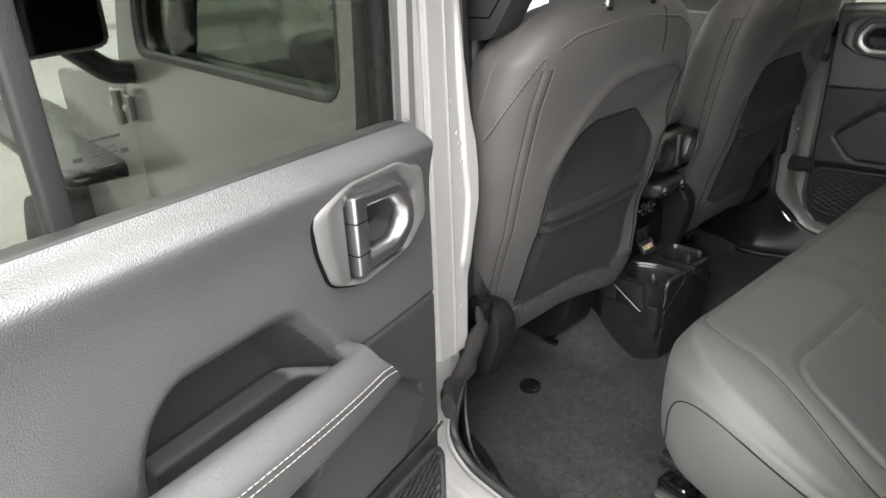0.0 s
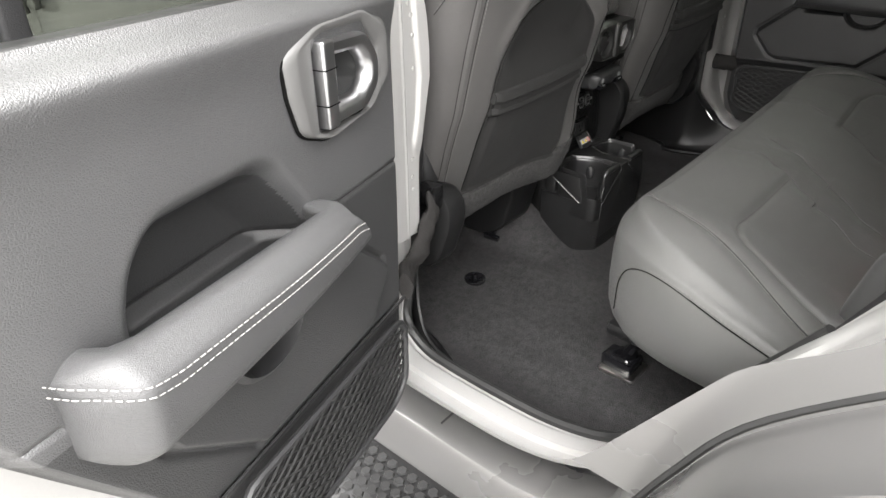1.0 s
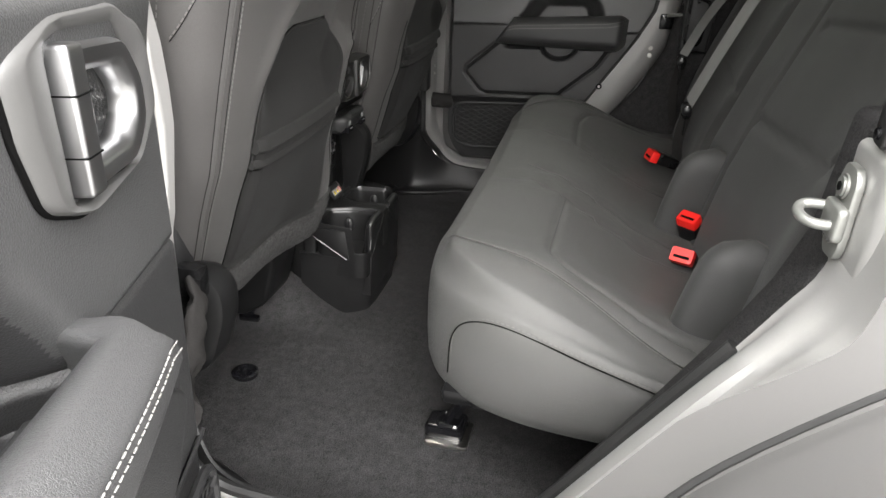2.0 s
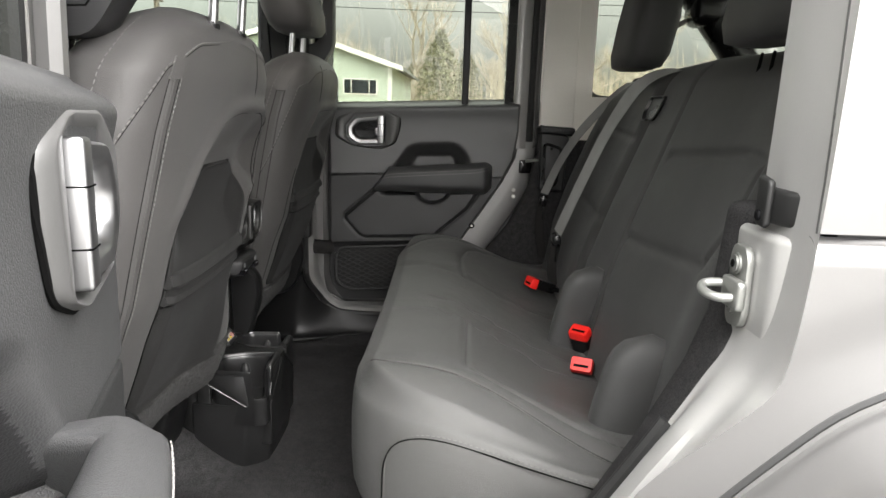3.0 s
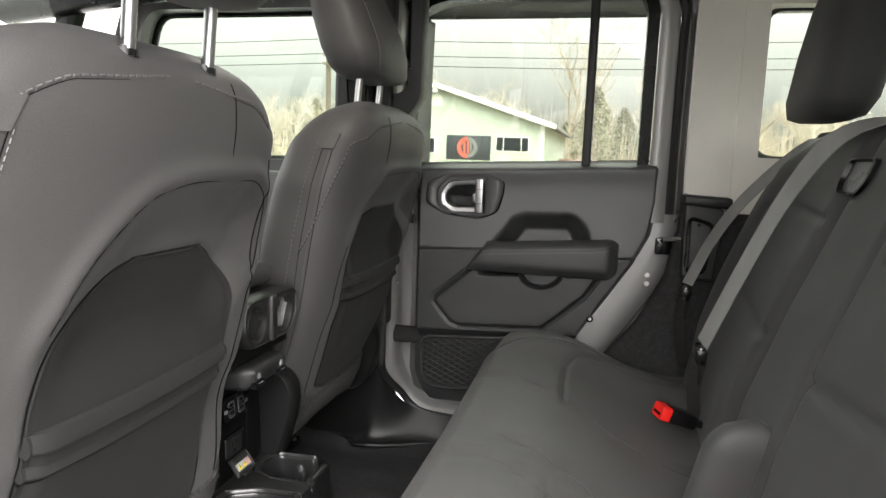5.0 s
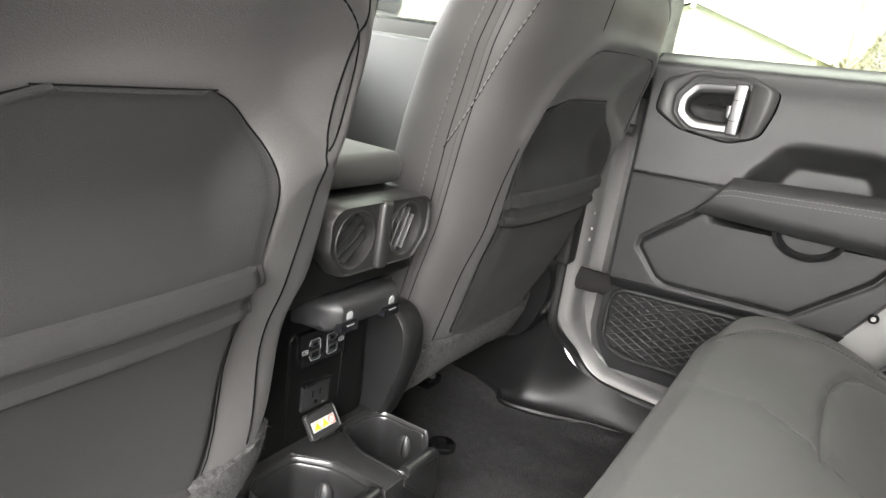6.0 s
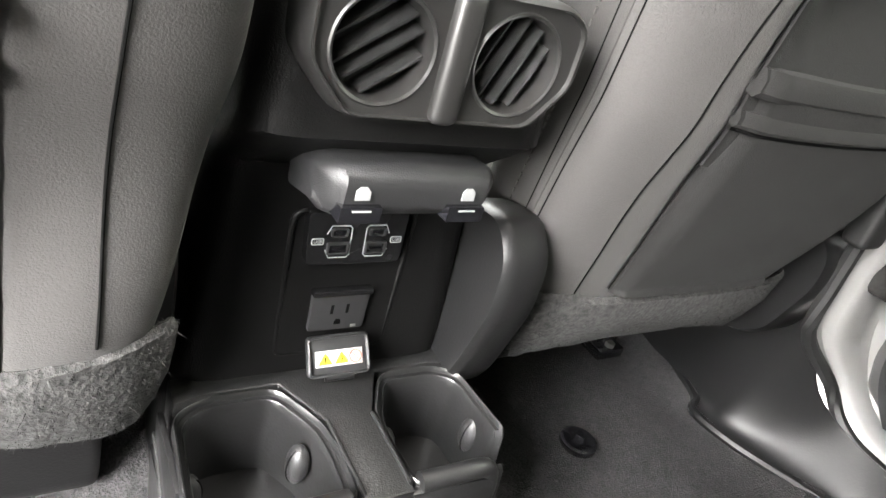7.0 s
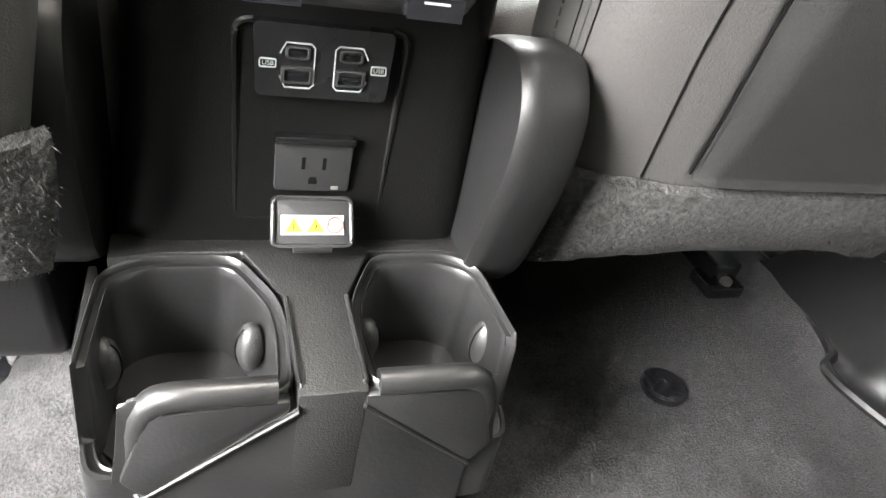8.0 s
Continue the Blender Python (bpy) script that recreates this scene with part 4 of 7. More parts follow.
    def sc(k):
        return [(a[0] + (b[0] - a[0]) * k, a[1] + (b[1] - a[1]) * k) for a, b in zip(ro, ri)]
    bez = part("handle_bezel", loft([[(p[0], v, p[1]) for p in sc(k)] for k, v in ((0.0, -0.004), (0.0, 0.009), (0.06, 0.0125), (0.28, 0.0165), (0.36, 0.0168), (0.86, 0.0140), (0.95, 0.012), (1.0, 0.008), (1.0, -0.040))], cap=False), BEZEL, d, "satin grey octagonal handle bezel")
    part("bezel_gap", tube([(p[0], 0.0085, p[1]) for p in rounded(bz, 0.012, 4)], 0.0022, 6, closed=True), GROOVE, bez)
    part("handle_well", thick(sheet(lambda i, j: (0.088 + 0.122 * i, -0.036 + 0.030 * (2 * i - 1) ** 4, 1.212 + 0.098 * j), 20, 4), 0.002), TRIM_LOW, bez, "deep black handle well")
    lo_ = rounded([(0.200, 1.221), (0.126, 1.222), (0.099, 1.243), (0.098, 1.272), (0.120, 1.300), (0.200, 1.303)], 0.010, 4)
    li_ = rounded([(0.186, 1.239), (0.135, 1.239), (0.117, 1.252), (0.116, 1.267), (0.132, 1.284), (0.186, 1.286)], 0.007, 4)
    ring_ = []
    for f_, v_ in ((0.05, 0.002), (0.0, 0.014), (0.06, 0.0185), (0.16, 0.0205), (0.60, 0.0200), (0.74, 0.0185), (1.0, 0.0115), (1.0, 0.002)):
        ring_.append([(a[0] + (b[0] - a[0]) * f_, v_, a[1] + (b[1] - a[1]) * f_) for a, b in zip(lo_, li_)])
    hd = part("door_handle", loft(ring_, cap=False, close_rings=True), CHROME, d, "satin chrome pull handle")
    part("hinge_bar", rbox((0.185, 0.0, 1.220), (0.205, 0.0225, 1.304), 0.003, 3), CHROME, hd)
    for z in (1.243, 1.277):
        part("hinge_gap", rbox((0.1845, -0.001, z), (0.2055, 0.0229, z + 0.0010), 0), GROOVE, hd)
    part("lock_tab", rbox((0.177, 0.002, 1.246), (0.188, 0.015, 1.268), 0.003), CHROME, hd)
    # net pocket
    fr = rounded([(0.060, 0.908), (0.415, 0.914), (0.375, 0.825), (0.31, 0.778), (0.10, 0.776), (0.062, 0.80)], 0.035, 4)
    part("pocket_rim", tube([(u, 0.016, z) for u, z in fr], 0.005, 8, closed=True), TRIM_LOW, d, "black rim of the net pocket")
    bm = None
    for k in np.arange(-0.5, 0.6, 0.0145):
        for sgn in (1, -1):
            uu = np.linspace(0.0, 0.44, 90)
            zz_ = sgn * 0.50 * (uu - 0.2) + 0.84 + k
            ok = sd(fr, uu, zz_) < 0.001
            if ok.sum() > 2:
                ii = np.where(ok)[0]
                a, b = ii[0], ii[-1]
                b2 = tube([(uu[a], 0.014, zz_[a]), ((uu[a] + uu[b]) / 2, 0.0165 + 0.0008 * sgn, (zz_[a] + zz_[b]) / 2), (uu[b], 0.014, zz_[b])], 0.0017, 4)
                bm = b2 if bm is None else join(bm, b2)
    tagged(part("pocket_net", bm, RUBBER, d, "black diamond net"), kind="stuff")
    part("trim_screw", disc((0.475, 0.024, 0.972), 0.008, 0.006, "y", 16, 0.001), GLOSS, d)
    part("trim_screw", disc((0.475, 0.026, 0.972), 0.004, 0.006, "y", 6, 0.0005), STEEL, d)
    FLIP[0], SHEAR[0] = False, 0.0
    return d


TH = math.radians(72.7)
M_OPEN = Matrix(((-math.sin(TH), math.cos(TH), 0, -0.804), (-math.cos(TH), -math.sin(TH), 0, -0.170), (0, 0, 1, 0.012), (0, 0, 0, 1)))
M_RIGHT = Matrix(((0, -1, 0, 0.70), (1, 0, 0, -0.04), (0, 0, 1, 0), (0, 0, 0, 1)))
rear_door("open_rear_door", M_OPEN, False, "open silver rear door with dark grained trim and net pocket", True)
rear_door("closed_rear_door", M_RIGHT, True, "closed rear door with dark trim, chrome handle and tinted glass", False)

# check straps at the foot of the pillars: a crumpled cloth sleeve from the pillar to the door
for side, ends in ((-1, [(-0.606, -0.034, 0.945), (-0.630, -0.052, 0.918), (-0.672, -0.070, 0.890), (-0.722, -0.085, 0.876), (-0.775, -0.125, 0.885)]), (1, [(0.60, 0.02, 0.925), (0.63, -0.01, 0.92), (0.655, -0.045, 0.91), (0.69, -0.085, 0.90)])):
    s = thing("door_check_strap", pose(0, 0, 0), "crumpled black fabric door check strap at the pillar", "strap", "check straps")
    bm = tube(curve(ends, 40), 0.010 if side < 0 else 0.012, 28, flat=2.2 if side < 0 else 1.8)
    for v in bm.verts:
        f = 0.007 * noise.noise(v.co * 34) + 0.004 * noise.noise(v.co * 80)
        v.co += Vector((noise.noise(v.co * 30) * 0.4, 1, 0.5)) * f
    part("sleeve", bm, SLEEVE, s)
    part("anchor", rbox((ends[0][0] - 0.012, ends[0][1] - 0.02, ends[0][2] - 0.02), (ends[0][0] + 0.012, ends[0][1] + 0.02, ends[0][2] + 0.025), 0.006), PLASTIC, s)

# striker on the near rear pillar, and its twin
for side in (-1, 1):
    fin = (lambda b: b) if side > 0 else mirrored
    FLIP[0] = False
    s = thing("door_striker", pose(0.022 * side, -0.032 if side < 0 else -0.045, 0.006), "zinc door striker plate with two screws on the rear pillar", "door striker", "door strikers")
    part("base_bracket", fin(prism(rounded([(0.655, -0.701), (0.738, -0.701), (0.766, -0.724), (0.766, -0.79), (0.655, -0.79)], 0.008), "xy", 1.088, 1.228, 0.008, 3)), PAINT_IN, s, "silver pillar bracket")
    part("plate", fin(prism(rounded([(0.666, 1.136), (0.673, 1.128), (0.698, 1.130), (0.705, 1.142), (0.705, 1.200), (0.697, 1.210), (0.672, 1.210), (0.665, 1.198)], 0.006), "xz", -0.7005, -0.693, 0.002)), ZINC, s)
    for z in (1.192, 1.152):
        sc_ = part("screw", fin(disc((0.686, -0.691, z), 0.0105, 0.006, "y", 18, 0.002)), ZINC, s)
        part("screw_socket", fin(disc((0.686, -0.6878, z), 0.0040, 0.002, "y", 6)), GROOVE, sc_)
    part("striker_foot", fin(prism(rounded([(0.668, 1.148), (0.708, 1.148), (0.708, 1.178), (0.668, 1.178)], 0.006), "xz", -0.695, -0.686, 0.003, 3)), ZINC, s)
    part("striker_loop", fin(tube(curve([(0.696, -0.690, 1.160), (0.692, -0.676, 1.159), (0.684, -0.668, 1.160), (0.672, -0.666, 1.162), (0.664, -0.670, 1.165), (0.664, -0.678, 1.167), (0.668, -0.690, 1.168)], 24), 0.0046, 10)), ZINC, s)
    part("rubber_bumper", fin(prism(rounded([(0.690, -0.701), (0.715, -0.701), (0.738, -0.706), (0.752, -0.714), (0.752, -0.79), (0.690, -0.79)], 0.006), "xy", 1.236, 1.268, 0.005, 3)), RUBBER, s, "black rubber corner block at the hardtop joint")
    part("bumper_tab", fin(prism(rounded([(0.700, 1.234), (0.722, 1.232), (0.724, 1.276), (0.700, 1.280)], 0.006), "xz", -0.702, -0.695, 0.003, 3)), RUBBER, s)
    part("bumper_eye", fin(disc((0.711, -0.6945, 1.243), 0.005, 0.004, "y", 16, 0.001)), GLOSS, s)

# pillar latch cover on the far side
part("flange_edge", tube(curve([(0.668, -0.515, 0.842), (0.668, -0.562, 0.900), (0.668, -0.652, 1.030), (0.668, -0.688, 1.095), (0.668, -0.703, 1.180)], 24), 0.0035, 6), PAINT_IN, car, "bright painted edge of the door opening")
lc = thing("pillar_latch_cover", pose(0, 0, 0), "black plastic pillar cover beside the closed door", "trim cover")
part("cover", prism(rounded([(-0.705, 1.105), (-0.775, 1.10), (-0.785, 1.262), (-0.702, 1.272)], 0.01), "yz", 0.630, 0.712, 0.006, 3), TRIM_LOW, lc)
part("raised_frame", tube([(0.630, y, z) for y, z in rounded([(-0.715, 1.12), (-0.752, 1.12), (-0.765, 1.225), (-0.715, 1.24)], 0.012, 3)], 0.005, 6, closed=True), PLASTIC, lc)
part("cover_cap", prism(rounded([(-0.700, 1.268), (-0.80, 1.262), (-0.80, 1.285), (-0.700, 1.290)], 0.006), "yz", 0.625, 0.712, 0.006, 3), TRIM_LOW, lc)
part("striker_pin", tube([(0.662, -0.712, 1.190), (0.655, -0.685, 1.188), (0.655, -0.665, 1.186)], 0.005, 8), ZINC, lc, "zinc striker pin")
for z in (1.13, 1.225):
    part("screw", disc((0.629, -0.735, z), 0.004, 0.006, "x", 10, 0.001), GLOSS, lc)

# ---- front seats ----
# seat space: x across the seat, y forward, z from the floor
ZK = [0.825, 0.90, 0.96, 1.02, 1.08, 1.20, 1.30, 1.37, 1.408, 1.434, 1.447]
YR = [0.022, -0.006, -0.030, -0.052, -0.078, -0.108, -0.128, -0.141, -0.142, -0.130, -0.105]
YF = [0.150, 0.135, 0.125, 0.110, 0.095, 0.070, 0.045, 0.020, -0.005, -0.030, -0.06]
WK = [0.190, 0.205, 0.217, 0.226, 0.236, 0.252, 0.254, 0.240, 0.205, 0.160, 0.105]
# the rear face, w across it (to the right): hooded edge of the recess, and the cloth panel inside
SEAT_EDGES = {}
for key_, out_z, out_w, hood_ in ((-1, (0.90, 1.09, 1.150, 1.185, 1.213, 1.232, 1.243), (-0.126, -0.141, -0.138, -0.118, -0.074, -0.040, -0.005), [(-0.132, 0.90), (-0.146, 1.10), (-0.143, 1.180), (-0.100, 1.252), (-0.035, 1.306)]),
                                  (1, (0.90, 1.09, 1.160, 1.195, 1.222, 1.236, 1.248), (-0.112, -0.158, -0.166, -0.158, -0.130, -0.090, -0.030), [(-0.118, 0.90), (-0.165, 1.10), (-0.178, 1.185), (-0.158, 1.258), (-0.090, 1.314)])):
    in_z = (0.90, 1.10, 1.170, 1.200, 1.222, 1.236, 1.243 if key_ < 0 else 1.248)
    in_w = (0.147, 0.154, 0.158, 0.151, 0.134, 0.116, 0.098) if key_ < 0 else (0.120, 0.146, 0.155, 0.149, 0.133, 0.116, 0.098)
    hood_ = rounded(hood_ + [(0.030, 1.318), (0.165, 1.316), (0.210, 1.290), (0.218, 1.245), (0.212, 1.200), (0.163, 1.182), (in_w[1] + 0.002, 1.10), (in_w[0] + 0.003, 0.90)], 0.03, 5)
    soft = [curve([(a, b, 0) for a, b in zip(w_, z_)], 60) for w_, z_ in ((out_w, out_z), (in_w, in_z))]
    (out_w, out_z), (in_w, in_z) = [([p[0] for p in c_], list(np.maximum.accumulate([p[1] for p in c_]) + np.arange(60) * 1e-7)) for c_ in soft]
    SEAT_EDGES[key_] = (out_z, out_w, in_z, in_w, hood_, [(a, b) for b, a in zip(out_z, out_w)] + [(a, b) for b, a in zip(in_z[::-1], in_w[::-1])])


def recess(w, z, key_):
    """How far the rear face is pushed in at w across and height z: a hooded scoop at the top, flush at the pocket."""
    so, si = sd(SEAT_EDGES[key_][4], w, z), sd(SEAT_EDGES[key_][5], w, z)
    high = step(1.09, 1.19, z)
    d = 0.030 * step(0.004, -0.060, so) ** 0.8 * high
    d = d - 0.005 * np.exp(-((so - 0.009) / 0.012) ** 2) * step(1.14, 1.22, z)
    d = d + 0.0025 * np.exp(-(so / 0.003) ** 2) * step(1.15, 1.20, z)
    return d + 0.005 * step(0.004, -0.006, si)


def smooth_keys(zs):
    f = np.linspace(ZK[0], ZK[-1], 400)
    out = []
    for k in (YR, YF, WK):
        g = np.interp(f, ZK, k)
        ker = np.hanning(25)
        ker /= ker.sum()
        gp = np.concatenate([np.linspace(2 * g[0] - g[12], g[0], 12, endpoint=False), g, np.linspace(g[-1], 2 * g[-1] - g[-13], 13)[1:]])
        out.append(np.interp(zs, f, np.convolve(gp, ker, "valid")))
    return out


def foot_back(u, z, outer):
    """The driver's backrest stands a little further back at its inner foot."""
    return -0.042 * step(0.02, 0.20, u) * step(1.06, 0.90, z) if outer < 0 else 0.0 * u


def back_y(u, z):
    """The seat's rear surface at u across and height z."""
    u, z = np.asarray(u, float), np.asarray(z, float)
    yr, yf, w = smooth_keys(z)
    k = np.clip(np.abs(u) / w, 0, 0.9999)
    c, h = (yr + yf) / 2, (yf - yr) / 2
    return c - h * (1 - k ** 3.6) ** (1 / 3.6)


def front_seat(cx, label, outer):
    t = thing("driver_seat" if outer < 0 else "passenger_seat", pose(cx, 0, FLOOR), label, "car seat", "front seats")
    dz = FLOOR
    zs = np.concatenate([np.linspace(0.828, 1.40, 116), np.linspace(1.405, 1.447, 16)])
    yr, yf, w = smooth_keys(zs)
    N = 300
    inb = -outer
    rings = []
    for i, z in enumerate(zs):
        c, h = (yr[i] + yf[i]) / 2, (yf[i] - yr[i]) / 2
        ring = []
        a = np.linspace(0, 2 * np.pi, N, endpoint=False)
        ca, sa = np.cos(a), np.sin(a)
        uu = w[i] * np.sign(ca) * np.abs(ca) ** (2 / 3.6)
        yy = c + h * np.sign(sa) * np.abs(sa) ** (2 / 3.6)
        if outer < 0:
            uu = uu + 0.044 * np.clip(uu / w[i], 0, 1) * np.clip(0.12 - 1.0 * sa, 0, 1) * float(step(1.25, 1.06, np.array(z)))
        rear = np.clip(-sa * 3, 0, 1)
        dish = -0.020 * np.exp(-(uu / 0.12) ** 2) * np.clip(sa * 2, 0, 1)
        yy = yy + rear * (recess(uu, np.full(N, z), outer) + foot_back(uu, np.full(N, z), outer)) + dish
        rings.append([(uu[k], yy[k], z - dz) for k in range(N)])
    back = part("backrest", loft(rings), FABRIC, t, "charcoal padded backrest with side bolsters", sharp=60)
    # cloth panel inside the hood, the map pocket below it and its hem
    EDGE_Z_OUT, EDGE_OUT, EDGE_Z_IN, EDGE_IN, HOOD, _ = SEAT_EDGES[outer]

    def rear_y(u, z):
        u, z = np.asarray(u, float), np.asarray(z, float)
        if outer < 0:
            u0 = u / (1 + 0.044 * step(1.25, 1.06, z) / smooth_keys(z)[2] * (u > 0))
        else:
            u0 = u
        return back_y(u0, z) + recess(u, z, outer) + foot_back(u, z, outer)
    def panel_net(z0, z1, nz, inset, out):
        Z, S = np.meshgrid(np.linspace(z0, z1, nz), np.linspace(0, 1, 72), indexing="ij")
        lo, hi = np.interp(Z, EDGE_Z_OUT, EDGE_OUT) + inset, np.interp(Z, EDGE_Z_IN, EDGE_IN) - inset
        W = lo + (hi - lo) * S
        e = np.minimum(W - lo, hi - W)
        Y = rear_y(W, Z) - 0.0015 - out * step(0, 0.010, e)
        return W, Y, Z, S
    U, Y, Z, S = panel_net(1.05, EDGE_Z_OUT[-1] - 0.001, 60, 0.001, 0.003)
    part("upper_panel", thick(net(U, Y, Z - dz), 0.003), MESHCLOTH, t, "dark cloth panel on the seat's back")
    U, Y, Z, S = panel_net(0.897, 1.100, 60, 0.0015, 0.005)
    hem_z, lean_ = (1.104, 0.018) if outer < 0 else (1.121, 0.012)
    tilt = hem_z - 1.098 + lean_ * U - 0.004 * (1 - (2 * S - 1) ** 2)
    Y = Y - (0.004 + 0.007 * np.sin(np.clip((Z - 0.90) / 0.20, 0, 1) * np.pi * 0.8)) * step(0, 0.06, np.minimum(S, 1 - S))
    pk = part("map_pocket", thick(net(U, Y, Z - dz + tilt * step(1.0, 1.1, Z)), 0.003), MESHCLOTH, t, "cloth map pocket with an elastic hem")
    # hem ridges, and thin near-black tubes that paint the shadow line under them
    for off, r in ((0.0, 0.0072), (-0.0095, 0.0011), (-0.027, 0.0046), (-0.0345, 0.0017)):
        pts = []
        for s_ in np.linspace(0, 1, 50):
            hz = hem_z + off
            lo, hi = np.interp(hz, EDGE_Z_OUT, EDGE_OUT), np.interp(hz, EDGE_Z_IN, EDGE_IN)
            w_ = lo + (hi - lo) * s_
            y = float(rear_y(w_, hz)) - 0.003 - 0.0095 * float(step(0, 0.06, np.array(min(s_, 1 - s_))))
            pts.append((w_, y, hz - dz + lean_ * w_ - 0.004 * (1 - (2 * s_ - 1) ** 2)))
        part("hem_and_shade_line", tube(pts, r, 8, flat=1.5), MESHCLOTH if r > 0.002 else GROOVE, pk)
    edge_line = [(a, b) for b, a in zip(EDGE_Z_OUT, EDGE_OUT)] + [(a, b) for b, a in zip(EDGE_Z_IN[::-1], EDGE_IN[::-1])]
    edge_line = [tuple(p) for p in curve([(a, b, 0) for a, b in edge_line], 90)]
    part("panel_seam", tube([(a, float(rear_y(a, b)) - 0.0016, b - dz) for a, b, _ in edge_line], 0.0006, 6), GROOVE, t)
    # seam beside the pocket on the inner side
    if outer > 0:
        line = curve([(-0.145, 0.893, 0), (-0.167, 0.987, 0), (-0.178, 1.064, 0), (-0.185, 1.119, 0), (-0.189, 1.19, 0)], 50)
        part("bolster_seam", tube([(a, float(rear_y(a, b)) - 0.0003, b - dz) for a, b, _ in line], 0.0008, 6), GROOVE, t)
    # seam round the hood
    hood_line = [p for p in HOOD if p[1] > 1.185 and not (p[0] > 0.15 and p[1] < 1.20)]
    part("arch_seam", tube([(a, float(rear_y(a, b)) - 0.0004, b - dz) for a, b in hood_line], 0.0008, 6), GROOVE, t)
    # seam lines: tag with zip line, shoulder seams, side piping
    for sgn in (-1, 1):
        def zip_at(z, turn):
            a, b, ww = (float(k[0]) for k in smooth_keys(np.array([z])))
            q = math.radians(float(np.interp(z, (0.95, 1.06, 1.20, 1.375), (42, 42, 46, 52) if outer < 0 else (15, 13, 11.5, 10.5))) - turn)
            return (sgn * ww * math.cos(q) ** (2 / 3.6), (a + b) / 2 - (b - a) / 2 * math.sin(q) ** (2 / 3.6), z - dz)
        if outer > 0 or sgn < 0:
            zz = np.linspace(0.905, 1.365, 64)
            strip = [[Vector(zip_at(z, k)) for k in (0.0, 1.5, 4.0, 6.5, 8.0)] for z in zz]
            bz_ = bmesh.new()
            rows_ = []
            for r_ in strip:
                o_ = Vector((sgn * 0.6, -0.8, 0)) * 0.0014
                rows_.append([bz_.verts.new(p + (o_ * f)) for p, f in zip(r_, (0.0, 1.0, 1.2, 1.0, 0.0))])
            for A, B in zip(rows_, rows_[1:]):
                for k in range(4):
                    bz_.faces.new((A[k], A[k + 1], B[k + 1], B[k]))
            bmesh.ops.recalc_face_normals(bz_, faces=bz_.faces)
            part("zip_cover", bz_, FABRIC, t, "narrow cloth strip covering the zip")
            for k in (0.0, 4.0, 8.0):
                part("side_seam", tube([tuple(Vector(zip_at(z, k)) + Vector((sgn * 0.6, -0.8, 0)) * (0.0016 if k == 4.0 else 0.0002)) for z in zz], 0.0006, 5), DARKTHREAD if k == 4.0 else GROOVE, t)
            if sgn == outer:
                part("zip_stitching", stitches([tuple(Vector(zip_at(z, -1.6)) + Vector((sgn * 0.6, -0.8, 0)) * 0.0004) for z in zz], 0.0007, 0.004, 0.0025), SEAM, t)
            tag_ = [Vector(zip_at(z, k)) + Vector((sgn * 0.6, -0.8, 0)) * 0.003 for z in (1.358, 1.384) for k in (-0.6, 8.6)]
            bz_ = bmesh.new()
            bz_.faces.new([bz_.verts.new(tag_[k]) for k in (0, 1, 3, 2)])
            part("seam_tag", thick(bz_, 0.0025), FABRIC, t)
        else:
            line = curve([(0.190, 0.925, 0), (0.193, 1.077, 0), (0.201, 1.176, 0), (0.205, 1.26, 0), (0.200, 1.34, 0)], 60)
            part("bolster_seam", tube([(a, float(rear_y(a, b)) - 0.0002, b - dz) for a, b, _ in line], 0.0009, 6), GROOVE, t)
        # seam over the shoulder down to the arch
        pts = []
        for f in np.linspace(0, 1, 40):
            z = 1.420 - 0.100 * f
            u = sgn * (0.090 + 0.004 * f)
            pts.append((u, float(back_y(u, z)) - 0.0004, z - dz))
        part("back_seam", tube([(p[0], p[1] + 0.0006, p[2]) for p in pts], 0.0010, 5), GROOVE, t) if sgn == inb else None
        pts = []
        for f in np.linspace(0, 0.80, 40):
            u = sgn * (0.02 + 0.205 * f)
            z = 1.415 - 0.022 * f - 0.12 * max(0, f - 0.55) ** 1.4
            pts.append((u, float(back_y(u, z)) - 0.0006, z - dz))
        for f in np.linspace(0.02, 1, 30):
            q = math.radians((44 if sgn == -1 and outer < 0 else 33) * (1 - 0.9 * f))
            z = 1.385 - (0.13 if outer < 0 and sgn < 0 else 0.20) * f
            a, b, ww = (k[0] for k in smooth_keys(np.array([z])))
            pts.append((sgn * (ww * math.cos(q) ** (2 / 3.6) + 0.0008), (a + b) / 2 - (b - a) / 2 * math.sin(q) ** (2 / 3.6) - 0.0006, z - dz))
        pts = [tuple(p) for p in curve(pts[::3] + [pts[-1]], 90)]
        part("shoulder_seam", stitches(pts, 0.0011, 0.005, 0.0035), SEAM, t)
        part("shoulder_groove", tube([(p[0], p[1] + 0.0004, p[2] - 0.003) for p in pts], 0.0005, 5), GROOVE, t)
        # stitched line along the seat's flank
        pts = []
        for z in np.linspace(0.95, 1.43, 70):
            a, b, ww = smooth_keys(np.array([z]))
            y = a[0] * 0.52 + b[0] * 0.48
            k = (abs(y - (a[0] + b[0]) / 2) / ((b[0] - a[0]) / 2)) ** 3.6
            pts.append((sgn * (ww[0] * (1 - k) ** (1 / 3.6) + 0.0006), y, z - dz))
        part("flank_seam", stitches(pts, 0.0009, 0.005, 0.0035), SEAM, t)
    # felt skirt along the foot of the backrest
    sk = []
    a = np.linspace(math.pi * 1.0, math.pi * (1.87 if outer < 0 else 2.0), 60)
